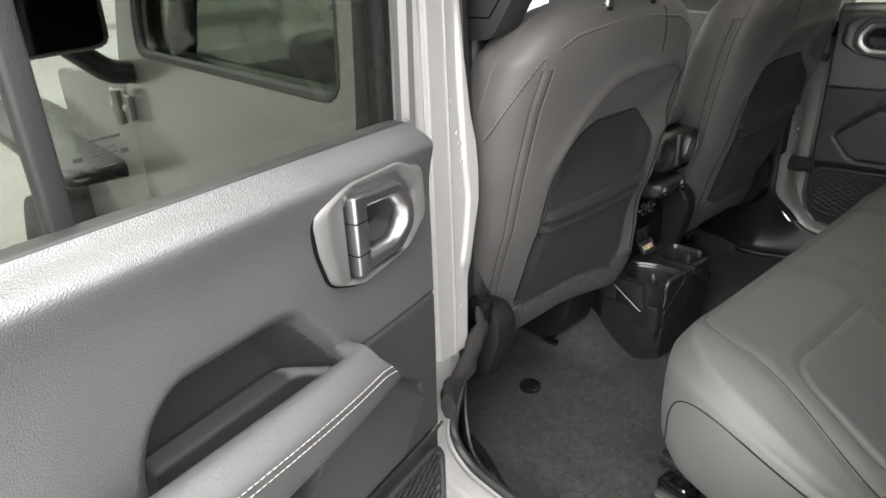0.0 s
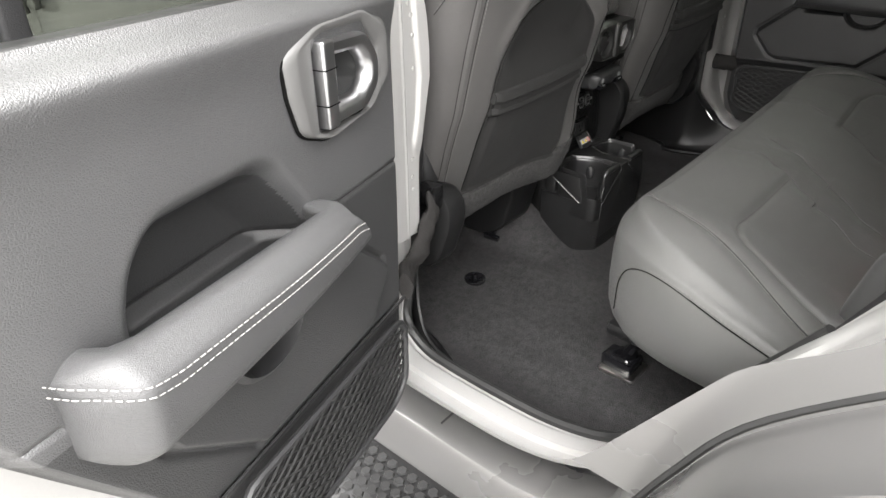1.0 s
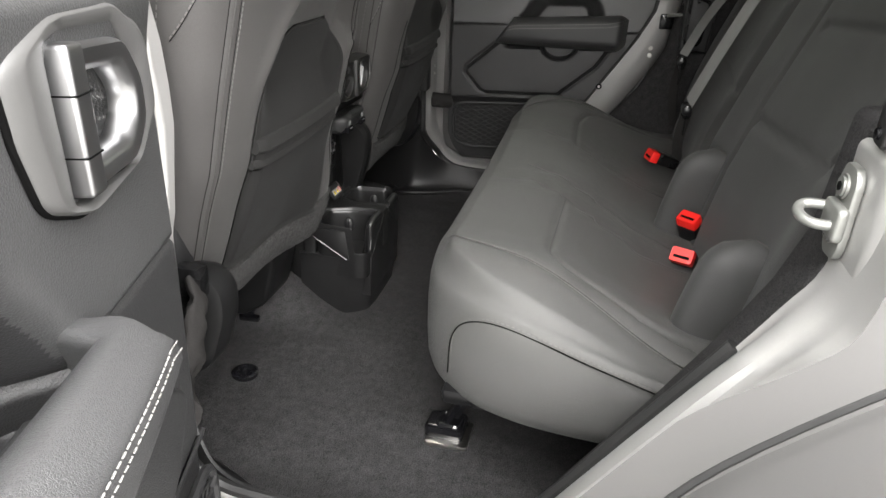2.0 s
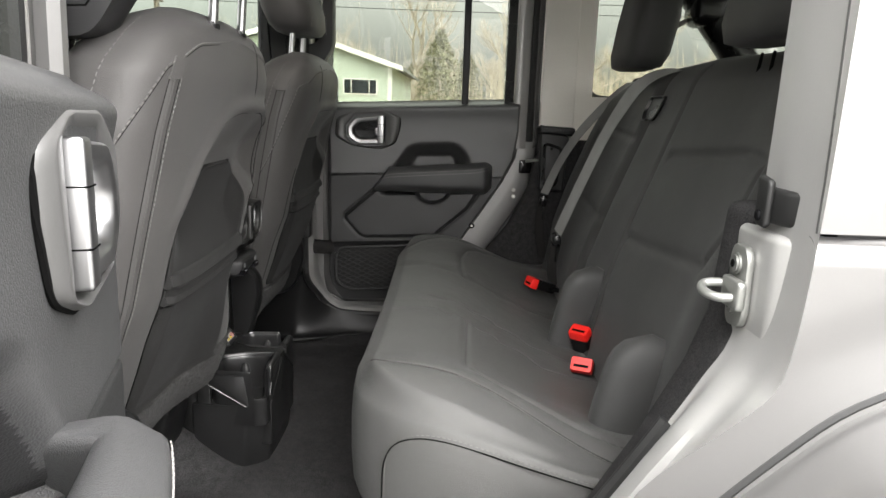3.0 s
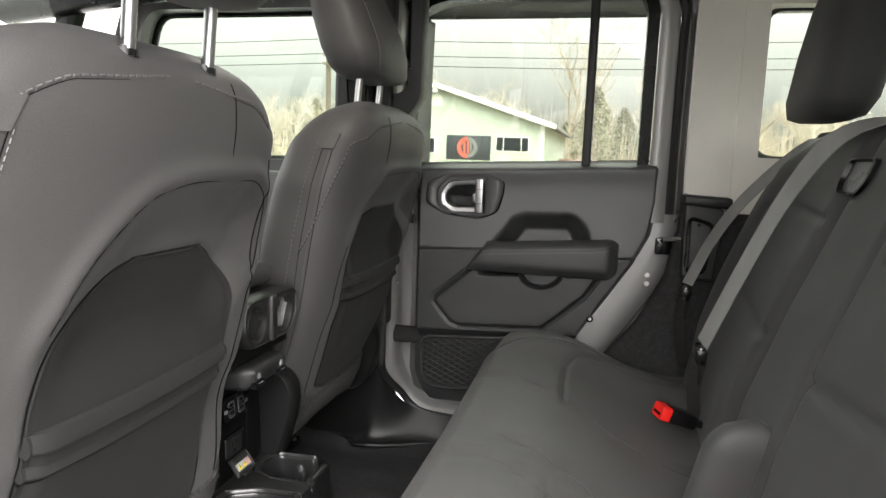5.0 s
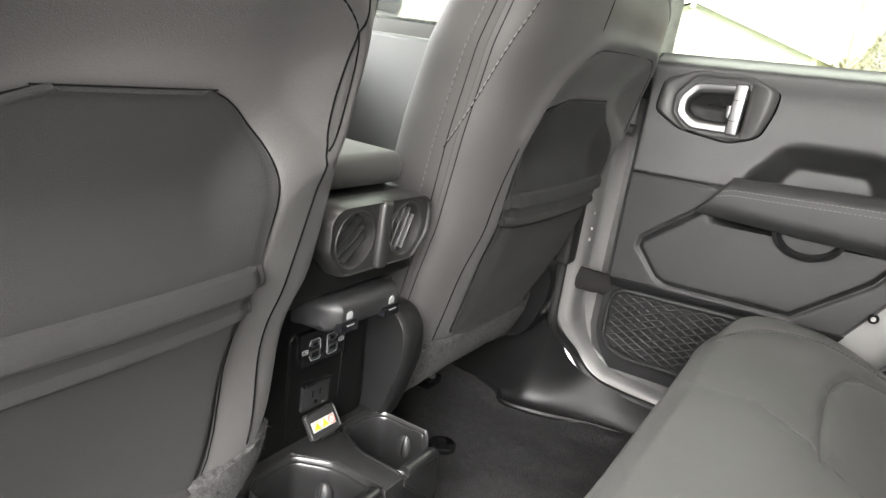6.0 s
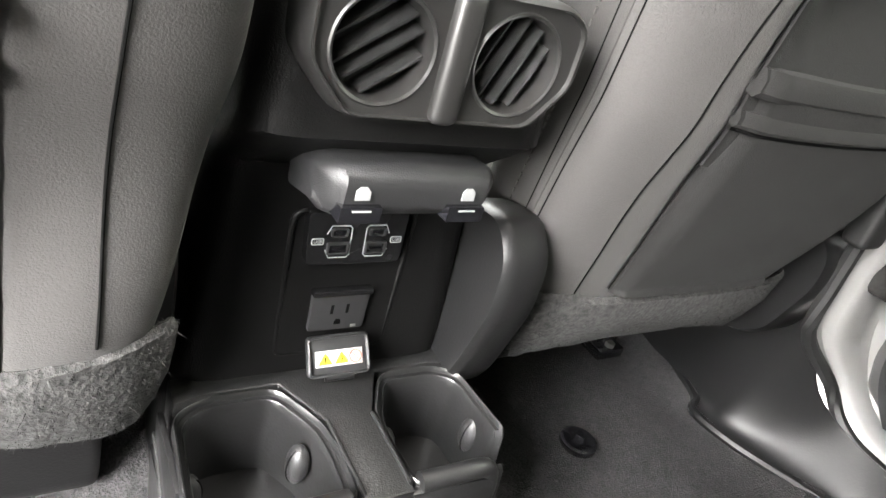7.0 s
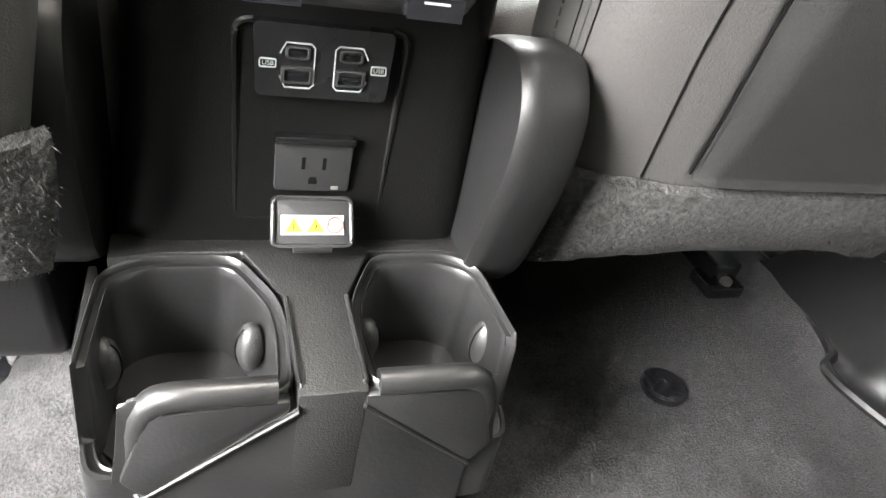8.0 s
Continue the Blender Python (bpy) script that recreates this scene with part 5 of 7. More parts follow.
    for j, (z, gy, gw) in enumerate(((0.897, 0.003, 0.003), (0.892, 0.009, 0.007), (0.88, 0.012, 0.009), (0.865, 0.014, 0.010), (0.84, 0.010, 0.008), (0.824, 0.002, 0.004), (0.816, -0.015, -0.01), (0.815, -0.05, -0.04))):
        y0, y1, w0 = smooth_keys(np.array([max(z, 0.828)]))
        c, h = (y0[0] + y1[0]) / 2, (y1[0] - y0[0]) / 2
        ring = []
        for q in a:
            ca, sa = math.cos(q), math.sin(q)
            wob = 0.003 * noise.noise((q * 4, z * 30, cx)) + 0.0022 * noise.noise((q * 17, z * 90, cx + 3))
            ring.append(((w0[0] + gw) * math.copysign(abs(ca) ** (2 / 3.6), ca) + (0.036 * max(0.0, ca) if outer < 0 else 0.0), c - (h + gy + wob) * abs(sa) ** (2 / 3.6) + float(foot_back(np.array(w0[0] * math.copysign(abs(ca) ** (2 / 3.6), ca) + 0.044 * max(0.0, ca)), np.array(z), outer)) - (0.006 * max(0.0, ca) if outer < 0 else 0.0), z - dz - 0.012 * abs(ca) ** 3 + 0.006 * math.cos(q * 2) + (0.036 * max(0.0, ca) ** 0.8 if outer < 0 else 0.0) - 0.034 * abs(ca) ** 1.6 * min(1.0, max(0.0, (0.892 - z) / 0.07))))
        sk.append(ring)
    bm = bmesh.new()
    R = [[bm.verts.new(p) for p in r_] for r_ in sk]
    for A, B in zip(R, R[1:]):
        for k in range(len(A) - 1):
            bm.faces.new((A[k], A[k + 1], B[k + 1], B[k]))
    felt = thick(bm, 0.004)
    rng = random.Random(7 + outer)
    felt.faces.ensure_lookup_table()
    plain = [f for f in felt.faces if f.normal.z > -0.9]
    for _ in range(5200):
        f = plain[rng.randrange(len(plain))]
        a_, b_, c_ = [v.co for v in f.verts][:3]
        k1, k2 = rng.random(), rng.random()
        p_ = a_ + (b_ - a_) * k1 + (c_ - b_) * k2
        lie = Vector((rng.uniform(-1, 1), rng.uniform(-1, 1), rng.uniform(-1.2, 0.6)))
        tip = p_ + (f.normal * rng.uniform(0.2, 0.9) + lie * 0.8) * rng.uniform(0.002, 0.0045)
        w_ = lie.cross(f.normal).normalized() * 0.00028
        felt.faces.new([felt.verts.new(q_) for q_ in (p_ - w_, p_ + w_, tip)])
    part("felt_skirt", felt, FELT, t, "fuzzy grey felt skirt")
    # recliner covers
    for sgn in (-1, 1):
        pts = rounded([(0.0, 0.806), (-0.028, 0.89), (-0.026, 0.930), (-0.004, 0.952), (0.04, 0.948), (0.14, 0.90), (0.18, 0.84), (0.13, 0.79), (0.04, 0.78)], 0.025, 4)
        wide = ((0.196, 0.96), (0.206, 1.0), (0.254, 1.0), (0.264, 0.96), (0.269, 0.88), (0.270, 0.60)) if sgn == outer else (((0.216, 0.97), (0.222, 1.0), (0.246, 1.0), (0.253, 0.985), (0.257, 0.94), (0.258, 0.6)) if outer > 0 else ((0.20, 0.97), (0.21, 1.0), (0.228, 1.0), (0.236, 0.97), (0.239, 0.90), (0.240, 0.6)))
        if outer < 0 and sgn < 0:
            wide = ((0.215, 0.93), (0.220, 0.98), (0.228, 1.0), (0.256, 1.0), (0.264, 0.98), (0.268, 0.90), (0.269, 0.60))
        up_ = 0.0 if sgn == outer else 0.022
        rings = [[(sgn * (x - (0.026 if outer < 0 and sgn < 0 else 0.0)), p[0] * k + (1 - k) * 0.06 + (0.0 if outer > 0 else 0.026 if sgn > 0 else -0.042), p[1] * k + (1 - k) * 0.88 - dz + up_ * max(0, p[1] - 0.80) / 0.155) for p in pts] for x, k in wide]
        part("recliner_cover", loft(rings), KICK, t, "black plastic recliner cover")
    # headrest on two posts
    rings = []
    for zz_, w_, d_, yc in ((1.492, 0.070, 0.030, -0.135), (1.497, 0.098, 0.046, -0.135), (1.510, 0.118, 0.056, -0.132), (1.545, 0.132, 0.062, -0.123), (1.60, 0.136, 0.060, -0.105), (1.65, 0.130, 0.052, -0.088), (1.695, 0.112, 0.042, -0.078), (1.714, 0.085, 0.028, -0.072), (1.720, 0.05, 0.012, -0.07)):
        rings.append([(w_ * math.copysign(abs(math.cos(q)) ** 0.6, math.cos(q)), yc + d_ * math.copysign(abs(math.sin(q)) ** 0.6, math.sin(q)), zz_ - dz) for q in np.linspace(0, 2 * math.pi, 49)[:-1]])
    hy = 0.0 if outer < 0 else 0.065
    rings = [[(p[0], p[1] + hy, p[2]) for p in r_] for r_ in rings]
    hr = part("headrest", loft(rings), FABRIC, t, "padded charcoal headrest", sharp=70)
    for sgn in (-1, 1):
        pts = [(sgn * 0.092, yc - d_ * 0.93 + hy, z_ - dz) for z_, d_, yc in ((1.505, 0.054, -0.132), (1.545, 0.062, -0.123), (1.60, 0.060, -0.105), (1.65, 0.052, -0.088), (1.70, 0.040, -0.077))]
        part("headrest_seam", stitches(curve(pts, 30), 0.0010, 0.005, 0.003), SEAM, hr)
        part("headrest_post", tube([(sgn * 0.060, -0.122 + hy, 1.38 - dz), (sgn * 0.060, -0.132 + hy, 1.50 - dz)], 0.0065, 10), CHROME, t, "chrome headrest post")
        part("post_sleeve", disc((sgn * 0.060, -0.123 + hy, 1.430 - dz), 0.012, 0.012, "z", 14, 0.003), PLASTIC, t)
    # cushion and frame, mostly hidden
    part("seat_cushion", rbox((-0.25, 0.08, 0.80 - dz), (0.25, 0.56, 0.97 - dz), 0.05, 4), FABRIC, t, "charcoal padded seat cushion")
    for x in (-0.19, 0.19):
        sh = -0.078 if outer < 0 and x > 0 else 0.0
        x = 0.167 if sh else x
        rail = part("seat_rail", rbox((x - 0.02, 0.19 + sh, 0.635 - dz), (x + 0.02, 0.50, 0.665 - dz), 0.004), GLOSS, t, "black painted steel seat rail")
        part("rail_foot", rbox((x - 0.026, 0.175 + sh, 0.622 - dz), (x + 0.026, 0.22 + sh, 0.64 - dz), 0.004), GLOSS, rail)
        part("rail_bolt", disc((x, 0.185 + sh, 0.643 - dz), 0.008, 0.008, "z", 6, 0.001), STEEL, rail)
        part("riser", rbox((x - 0.015, 0.27 + sh * 1.8, 0.665 - dz), (x + 0.015, 0.46, 0.80 - dz), 0.01), PLASTIC, t)
        if sh:
            part("mount_shield", prism(rounded([(0.055, 0.70 - dz), (0.11, 0.665 - dz), (0.45, 0.665 - dz), (0.45, 0.86 - dz), (0.04, 0.86 - dz), (0.03, 0.80 - dz)], 0.02), "yz", 0.10, 0.205, 0.008, 3), KICK, t, "black plastic shield under the seat")
    return t


front_seat(-0.36, "charcoal driver's seat with back pocket and felt skirt", -1)
front_seat(0.36, "charcoal passenger seat with back pocket and felt skirt", 1)

# ---- rear bench ----
from mathutils import bvhtree

bench = thing("rear_bench_seat", pose(0, 0, FLOOR), "black leatherette rear bench seat with split backrest", "car seat")
dz = FLOOR
half_plan = [(-0.0, -0.315), (-0.30, -0.312), (-0.40, -0.310), (-0.49, -0.326), (-0.555, -0.382), (-0.588, -0.465), (-0.60, -0.58), (-0.60, -0.70), (-0.585, -0.755), (-0.30, -0.765), (0.0, -0.765)]
left = curve(half_plan, 110)
plan = [(p[0], p[1]) for p in left] + [(-p[0], p[1]) for p in left[::-1]][1:-1]
plan = np.array(plan)
SEAMS = [([(-0.07, -0.30), (-0.095, -0.405), (-0.145, -0.50), (-0.18, -0.58), (-0.205, -0.66), (-0.21, -0.76)], 0.007, 0.008),
         ([(-0.02, -0.30), (-0.012, -0.39), (-0.035, -0.46), (-0.09, -0.56), (-0.13, -0.66), (-0.14, -0.76)], 0.006, 0.010),
         ([(0.262, -0.30), (0.255, -0.38), (0.225, -0.474), (0.155, -0.586), (0.14, -0.68), (0.14, -0.76)], 0.006, 0.010),
         ([(-0.14, -0.485), (-0.28, -0.480), (-0.38, -0.479), (-0.425, -0.493), (-0.451, -0.516), (-0.487, -0.612), (-0.508, -0.70), (-0.51, -0.76)], 0.006, 0.006),
         ([(0.20, -0.485), (0.28, -0.480), (0.38, -0.479), (0.425, -0.493), (0.451, -0.516), (0.487, -0.612), (0.508, -0.70), (0.51, -0.76)], 0.006, 0.006)]
EDGE = [(-0.405, -0.338), (-0.440, -0.372), (-0.469, -0.428), (-0.498, -0.522), (-0.530, -0.613), (-0.554, -0.70)]


def cushion_z(x, y):
    z = 0.950 + 0.012 * np.exp(-((y + 0.40) / 0.10) ** 2) - 0.078 * step(-0.44, -0.72, y)
    z = z + 0.026 * np.exp(-((np.abs(x) - 0.48) / 0.09) ** 2) - 0.012 * np.exp(-((np.abs(x) - 0.30) / 0.13) ** 2) * step(-0.40, -0.55, y)
    for line, depth, width in SEAMS:
        z = z - depth * np.exp(-(dline(line, x, y) / width) ** 2)
    z = z - 0.003 * np.exp(-(dline([(abs(a), b) for a, b in EDGE], np.abs(x), y) / 0.010) ** 2)
    return z


def on_cushion(x, y):
    """Height of the cushion's cover over x, y."""
    hit_ = cover.ray_cast(Vector((x, y, 2.0)), Vector((0, 0, -1)))[0]
    return (hit_.z if hit_ else 0.3) + dz


ins = [(0.785, 0.93), (0.795, 0.965), (0.815, 0.99), (0.85, 1.0), (0.900, 1.0), (0.928, 0.992), (0.945, 0.978)]
cen = np.stack([np.clip(plan[:, 0], -0.36, 0.36), np.full(len(plan), -0.54)], 1)
rings = []
for z, k in ins:
    p = cen + (plan - cen) * k
    zz = z - 0.060 * step(-0.42, -0.70, p[:, 1]) * step(0.84, 0.945, z)
    rings.append([(p[i, 0], p[i, 1], zz[i] - dz) for i in range(len(p))])
for k in np.concatenate([[0.965, 0.945, 0.92], np.linspace(0.90, 0.02, 60)]):
    p = cen + (plan - cen) * k
    top = cushion_z(p[:, 0], p[:, 1])
    f = step(0.975, 0.86, np.array(k))
    rim_z = 0.949 - 0.060 * step(-0.42, -0.70, p[:, 1])
    zz = rim_z + (top - rim_z) * f
    rings.append([(p[i, 0], p[i, 1], zz[i] - dz) for i in range(len(p))])
rings.append([(cen[i, 0], cen[i, 1], float(cushion_z(cen[i, 0], cen[i, 1])) - dz) for i in range(len(cen))])
bm = loft(rings, cap=False)
bmesh.ops.remove_doubles(bm, verts=bm.verts, dist=0.0004)
n_half = [v for v in bm.verts if abs(v.co.y + 0.54) < 1e-5]
bmesh.ops.remove_doubles(bm, verts=n_half, dist=0.004)
cover = bvhtree.BVHTree.FromBMesh(bm)
cush = part("cushion", bm, LEATHER, bench, "black leatherette cushion with stitched inserts", sharp=70)
part("cushion_base", prism([(-0.55, -0.36), (0.55, -0.36), (0.56, -0.75), (-0.56, -0.75)], "xy", 0.775 - dz, 0.80 - dz, 0.008), PLASTIC, bench)


for sgn in (-1, 1):
    for off in (-0.0035, 0.0035):
        line = [(sgn * -(p[0] - off), p[1] - off * 0.6, 0) for p in curve([(a, b, 0) for a, b in EDGE], 70)]
        part("edge_stitching", stitches([(x_, y_, on_cushion(x_, y_) - dz + 0.0012) for x_, y_, _ in line], 0.0007, 0.0042, 0.0026), SEAM, cush)
    mid_line = [(sgn * -p[0], p[1]) for p in curve([(a, b, 0) for a, b in EDGE], 70)]
    part("edge_seam", tube([(x_, y_, on_cushion(x_, y_) - dz + 0.0003) for x_, y_ in mid_line], 0.0010, 6), GROOVE, cush)
    pts = curve([(sgn * 0.549, -0.368, 0.83 - dz), (sgn * 0.553, -0.372, 0.89 - dz), (sgn * 0.562, -0.395, 0.922 - dz), (sgn * 0.581, -0.45, 0.932 - dz), (sgn * 0.600, -0.56, 0.908 - dz), (sgn * 0.603, -0.70, 0.868 - dz)], 60)
    part("side_piping", tube(pts, 0.0010, 6), GROOVE, cush)
    part("side_stitching", stitches([(p[0] + sgn * 0.0005, p[1] - 0.003, p[2] + 0.005) for p in pts], 0.0006, 0.0042, 0.0028), SEAM, cush)
for s, depth, width in SEAMS:
    pts = curve([(a, b, 0) for a, b in s], 90)
    line = [(p[0], p[1], on_cushion(p[0], p[1]) - dz + 0.0002) for p in pts if -0.74 < p[1] < -0.40]
    part("insert_seam", tube(line, 0.0006, 6), DARKTHREAD, cush)
# bench legs on the floor brackets
for x in (-0.435, 0.435):
    lg = part("bench_leg", tube([(x + 0.03, -0.42, 0.80 - dz), (x + 0.012, -0.372, 0.69 - dz), (x, -0.345, 0.635 - dz)], 0.019, 8, flat=0.6), GLOSS, bench, "black steel bench leg with a floor latch")
    part("latch_body", prism(rounded([(x - 0.020, -0.315), (x + 0.022, -0.318), (x + 0.026, -0.380), (x - 0.022, -0.378)], 0.008), "xy", 0.626 - dz, 0.652 - dz, 0.005), GLOSS, lg)
    part("latch_loop", tube([(a, b, 0.653 - dz) for a, b in rounded([(x - 0.014, -0.335), (x + 0.016, -0.337), (x + 0.018, -0.372), (x - 0.016, -0.37)], 0.008, 3)], 0.004, 6, closed=True), GLOSS, lg)
    part("floor_bracket", prism(rounded([(x - 0.034, -0.318), (x + 0.032, -0.315), (x + 0.034, -0.390), (x - 0.032, -0.388)], 0.008), "xy", 0.616 - dz, 0.629 - dz, 0.002), STEEL, lg, "steel floor bracket")

# backrest: split cushions leaning back
ZB = np.array([0.86, 0.92, 1.02, 1.15, 1.30, 1.39, 1.43, 1.448])
YB = np.array([-0.715, -0.725, -0.748, -0.792, -0.850, -0.885, -0.905, -0.935])


def bench_back(x, z):
    y = np.interp(z, ZB, YB)
    y = y + 0.016 * np.exp(-((np.abs(x) - 0.53) / 0.06) ** 2) * step(0.9, 1.1, z) * step(1.42, 1.25, z)
    y = y - 0.010 * np.exp(-((np.abs(x) - 0.33) / 0.12) ** 2)
    for s in ([(0.125, 0.88), (0.135, 1.45)], [(-0.105, 0.88), (-0.085, 1.10), (-0.065, 1.42)], [(-0.085, 1.105), (-0.25, 1.115), (-0.45, 1.135), (-0.50, 1.20), (-0.50, 1.28), (-0.40, 1.285), (-0.12, 1.262)],
              [(0.16, 1.10), (0.30, 1.11), (0.44, 1.12), (0.49, 1.19), (0.49, 1.28), (0.40, 1.29), (0.17, 1.28)]):
        y = y - 0.007 * np.exp(-(dline(s, x, z) / 0.007) ** 2)
    return y


def top_edge(x):
    return 1.440 - 0.055 * step(0.40, 0.62, np.abs(x)) + 0.006 * np.exp(-(x / 0.1) ** 2)


for x0, x1, nm in ((-0.605, 0.128, "wide_backrest"), (0.134, 0.605, "narrow_backrest")):
    xs = np.linspace(0, 1, 150)
    zf = np.linspace(0, 1, 110)
    Fz, Sx = np.meshgrid(zf, xs, indexing="ij")
    X = x0 + (x1 - x0) * Sx
    Zt = 0.865 + (top_edge(X) - 0.865) * np.sin(np.clip(Fz, 0, 1) * math.pi / 2) ** 0.9
    Y = bench_back(X, Zt)
    ed = np.minimum(X - x0, x1 - X)
    Y = Y - 0.05 * (1 - np.sqrt(np.clip(1 - (1 - np.clip(ed / 0.045, 0, 1)) ** 2, 0, 1)))
    tp = top_edge(X) - Zt
    Y = Y - 0.055 * (1 - np.sqrt(np.clip(1 - (1 - np.clip(tp / 0.05, 0, 1)) ** 2, 0, 1)))
    bk = part(nm, net(X, Y, Zt - dz), BENCHCLOTH, bench, "black cloth backrest cushion", sharp=80)
    shell_pts = [(-0.755, 0.87), (-0.775, 1.0), (-0.87, 1.30), (-0.945, 1.43), (-0.985, 1.41), (-0.90, 1.1), (-0.82, 0.87)]
    part("back_board", prism([(a, b - dz) for a, b in shell_pts], "yz", x0 + 0.012, x1 - 0.012, 0.008), CARPET, bk, "carpeted back board")
# side bolster humps
for bx, zt, w in ((-0.445, 1.035, 0.028), (-0.050, 1.04, 0.022)):
    rings = []
    for f in np.linspace(0, 1, 14):
        z = 0.86 + (zt - 0.86) * f
        k = math.sqrt(max(0.0, 1 - max(0, (f - 0.72) / 0.28) ** 2)) * 0.96 + 0.04
        y = float(np.interp(z, ZB, YB)) + 0.020
        rings.append([(bx + w * k * math.copysign(abs(math.cos(q)) ** 0.7, math.cos(q)), y + 0.048 * k * math.copysign(abs(math.sin(q)) ** 0.7, math.sin(q)), z - dz) for q in np.linspace(0, 2 * math.pi, 29)[:-1]])
    part("lumbar_bolster", loft(rings), BENCHCLOTH, bench, "soft cloth bolster hump", sharp=70)
# belt guide notch on the top of the backrest
part("pull_strap_recess", loft([[(0.10 + 0.052 * k * a, float(bench_back(np.array(0.10), np.array(1.345 + 0.026 * b * k))) + o, 1.345 + 0.026 * b * k - dz) for a, b in rounded([(-1, 1), (1, 1), (1, -0.3), (0.7, -1), (-0.7, -1), (-1, -0.3)], 0.3, 3)] for k, o in ((1.0, 0.002), (1.0, 0.008), (0.92, 0.009), (0.8, 0.003))]), PLASTIC, bench, "black release strap recess")
for x in (-0.44, -0.40, -0.33, -0.29):
    part("cloth_loop", tube([(x, float(bench_back(np.array(x), np.array(1.40))) + 0.004, 1.37 - dz), (x + 0.004, float(bench_back(np.array(x), np.array(1.42))) + 0.006, 1.40 - dz), (x + 0.010, -0.91, 1.43 - dz)], 0.0025, 6), GROOVE, bench)
for x in (-0.365, 0.365):
    rings = []
    for z_, w_, d_, yc in ((1.435, 0.075, 0.030, -0.93), (1.442, 0.105, 0.046, -0.932), (1.47, 0.120, 0.055, -0.938), (1.55, 0.128, 0.056, -0.952), (1.63, 0.122, 0.050, -0.962), (1.675, 0.104, 0.040, -0.966), (1.697, 0.075, 0.026, -0.968), (1.703, 0.04, 0.01, -0.968)):
        rings.append([(x + w_ * math.copysign(abs(math.cos(q)) ** 0.6, math.cos(q)), yc + 0.045 + d_ * math.copysign(abs(math.sin(q)) ** 0.6, math.sin(q)), z_ - dz) for q in np.linspace(0, 2 * math.pi, 49)[:-1]])
    part("headrest", loft(rings), BENCHCLOTH, bench, "tall black cloth headrest", sharp=70)


def strap(pts, w, side, thickness=0.0015):
    """A belt along points, w wide across the direction side."""
    P = [Vector(p) for p in pts]
    bm = bmesh.new()
    s = Vector(side).normalized()
    V = []
    for i, p in enumerate(P):
        t = (P[min(i + 1, len(P) - 1)] - P[max(0, i - 1)]).normalized()
        q = (s - t * s.dot(t)).normalized()
        V.append((bm.verts.new(p - q * w / 2), bm.verts.new(p + q * w / 2)))
    for a, b in zip(V, V[1:]):
        bm.faces.new((a[0], a[1], b[1], b[0]))
    return thick(bm, thickness)


for pts, nm in (([(0.155, -0.965, 1.405), (0.17, -0.925, 1.428), (0.20, -0.862, 1.40), (0.275, -0.820, 1.31), (0.305, -0.770, 1.18), (0.350, -0.722, 1.03)], "centre"), ([(0.505, -0.965, 1.385), (0.52, -0.915, 1.405), (0.57, -0.820, 1.30), (0.598, -0.760, 1.20), (0.585, -0.715, 1.10)], "side")):
    b = thing("seat_belt", pose(0, 0, 0), "grey seat belt hanging down the bench back with its latch", "seat belt", "rear seat belts")
    part("webbing", strap(curve(pts, 20), 0.040, (0.92, 0.32, 0.18)), WEB, b)
    e = Vector(pts[-1])
    tg_ = part("latch_plate", join(rbox((e.x - 0.024, e.y - 0.006, e.z - 0.035), (e.x + 0.024, e.y + 0.010, e.z - 0.002), 0.005), rbox((e.x - 0.011, e.y, e.z - 0.075), (e.x + 0.011, e.y + 0.003, e.z - 0.03), 0.001)), GLOSS, b, "dark latch plate with a black grip")
    part("latch_grip", rbox((e.x - 0.026, e.y - 0.009, e.z - 0.026), (e.x + 0.026, e.y + 0.013, e.z - 0.006), 0.006), PLASTIC, tg_)
    part("lower_webbing", strap(curve([(e.x, e.y, e.z - 0.02), (e.x + 0.012, e.y + 0.006, e.z - 0.10), (e.x + 0.02, e.y - 0.01, e.z - 0.19)], 10), 0.026, (0.6, 0.8, 0)), SLEEVE, b)

for x, y, z, ax, lb in ((-0.205, -0.690, 0.893, (-0.75, 0.30, 0.55), "stubby black seat belt buckle with a red button, lying down"), (-0.095, -0.705, 0.918, (-0.40, 0.30, 0.86), "upright black seat belt buckle with a red button"), (0.300, -0.655, 0.912, (-0.30, 0.88, 0.30), "black seat belt buckle with a red button lying on the cushion")):
    b = thing("belt_buckle", Matrix.LocRotScale(Vector((x, y, z)), Vector(ax).to_track_quat('Z', 'Y'), None), lb, "seat belt buckle", "belt buckles")
    oval = rounded([(-0.020, -0.0135), (0.020, -0.0135), (0.020, 0.0135), (-0.020, 0.0135)], 0.005, 3)
    part("casing", loft([[(a * k, c * k, hh) for a, c in oval] for hh, k in ((-0.065, 0.78), (-0.06, 0.90), (-0.025, 0.97), (-0.012, 0.97), (-0.010, 0.92))]), PLASTIC, b)
    part("release_button", loft([[(a * k, c * k, hh) for a, c in oval] for hh, k in ((-0.014, 0.93), (-0.011, 0.98), (0.002, 0.97), (0.006, 0.90))]), RED, b, "bright red release button")
    part("tongue_slot", rbox((-0.013, -0.006, 0.0055), (0.013, -0.001, 0.0065), 0), GROOVE, b)
    part("stalk", rbox((-0.014, -0.006, -0.14), (0.014, 0.006, -0.06), 0.004), PLASTIC, b)

# ---- centre console ----
con = thing("centre_console", pose(0, 0, FLOOR), "black centre console with rear vents, ports, outlet and cup holders", "console")


def con_ring(z, w, yb, yf, r=0.03):
    return [(a, b, z - dz) for a, b in rounded([(-w, yb), (w, yb), (w, yf), (-w, yf)], r, 4)]


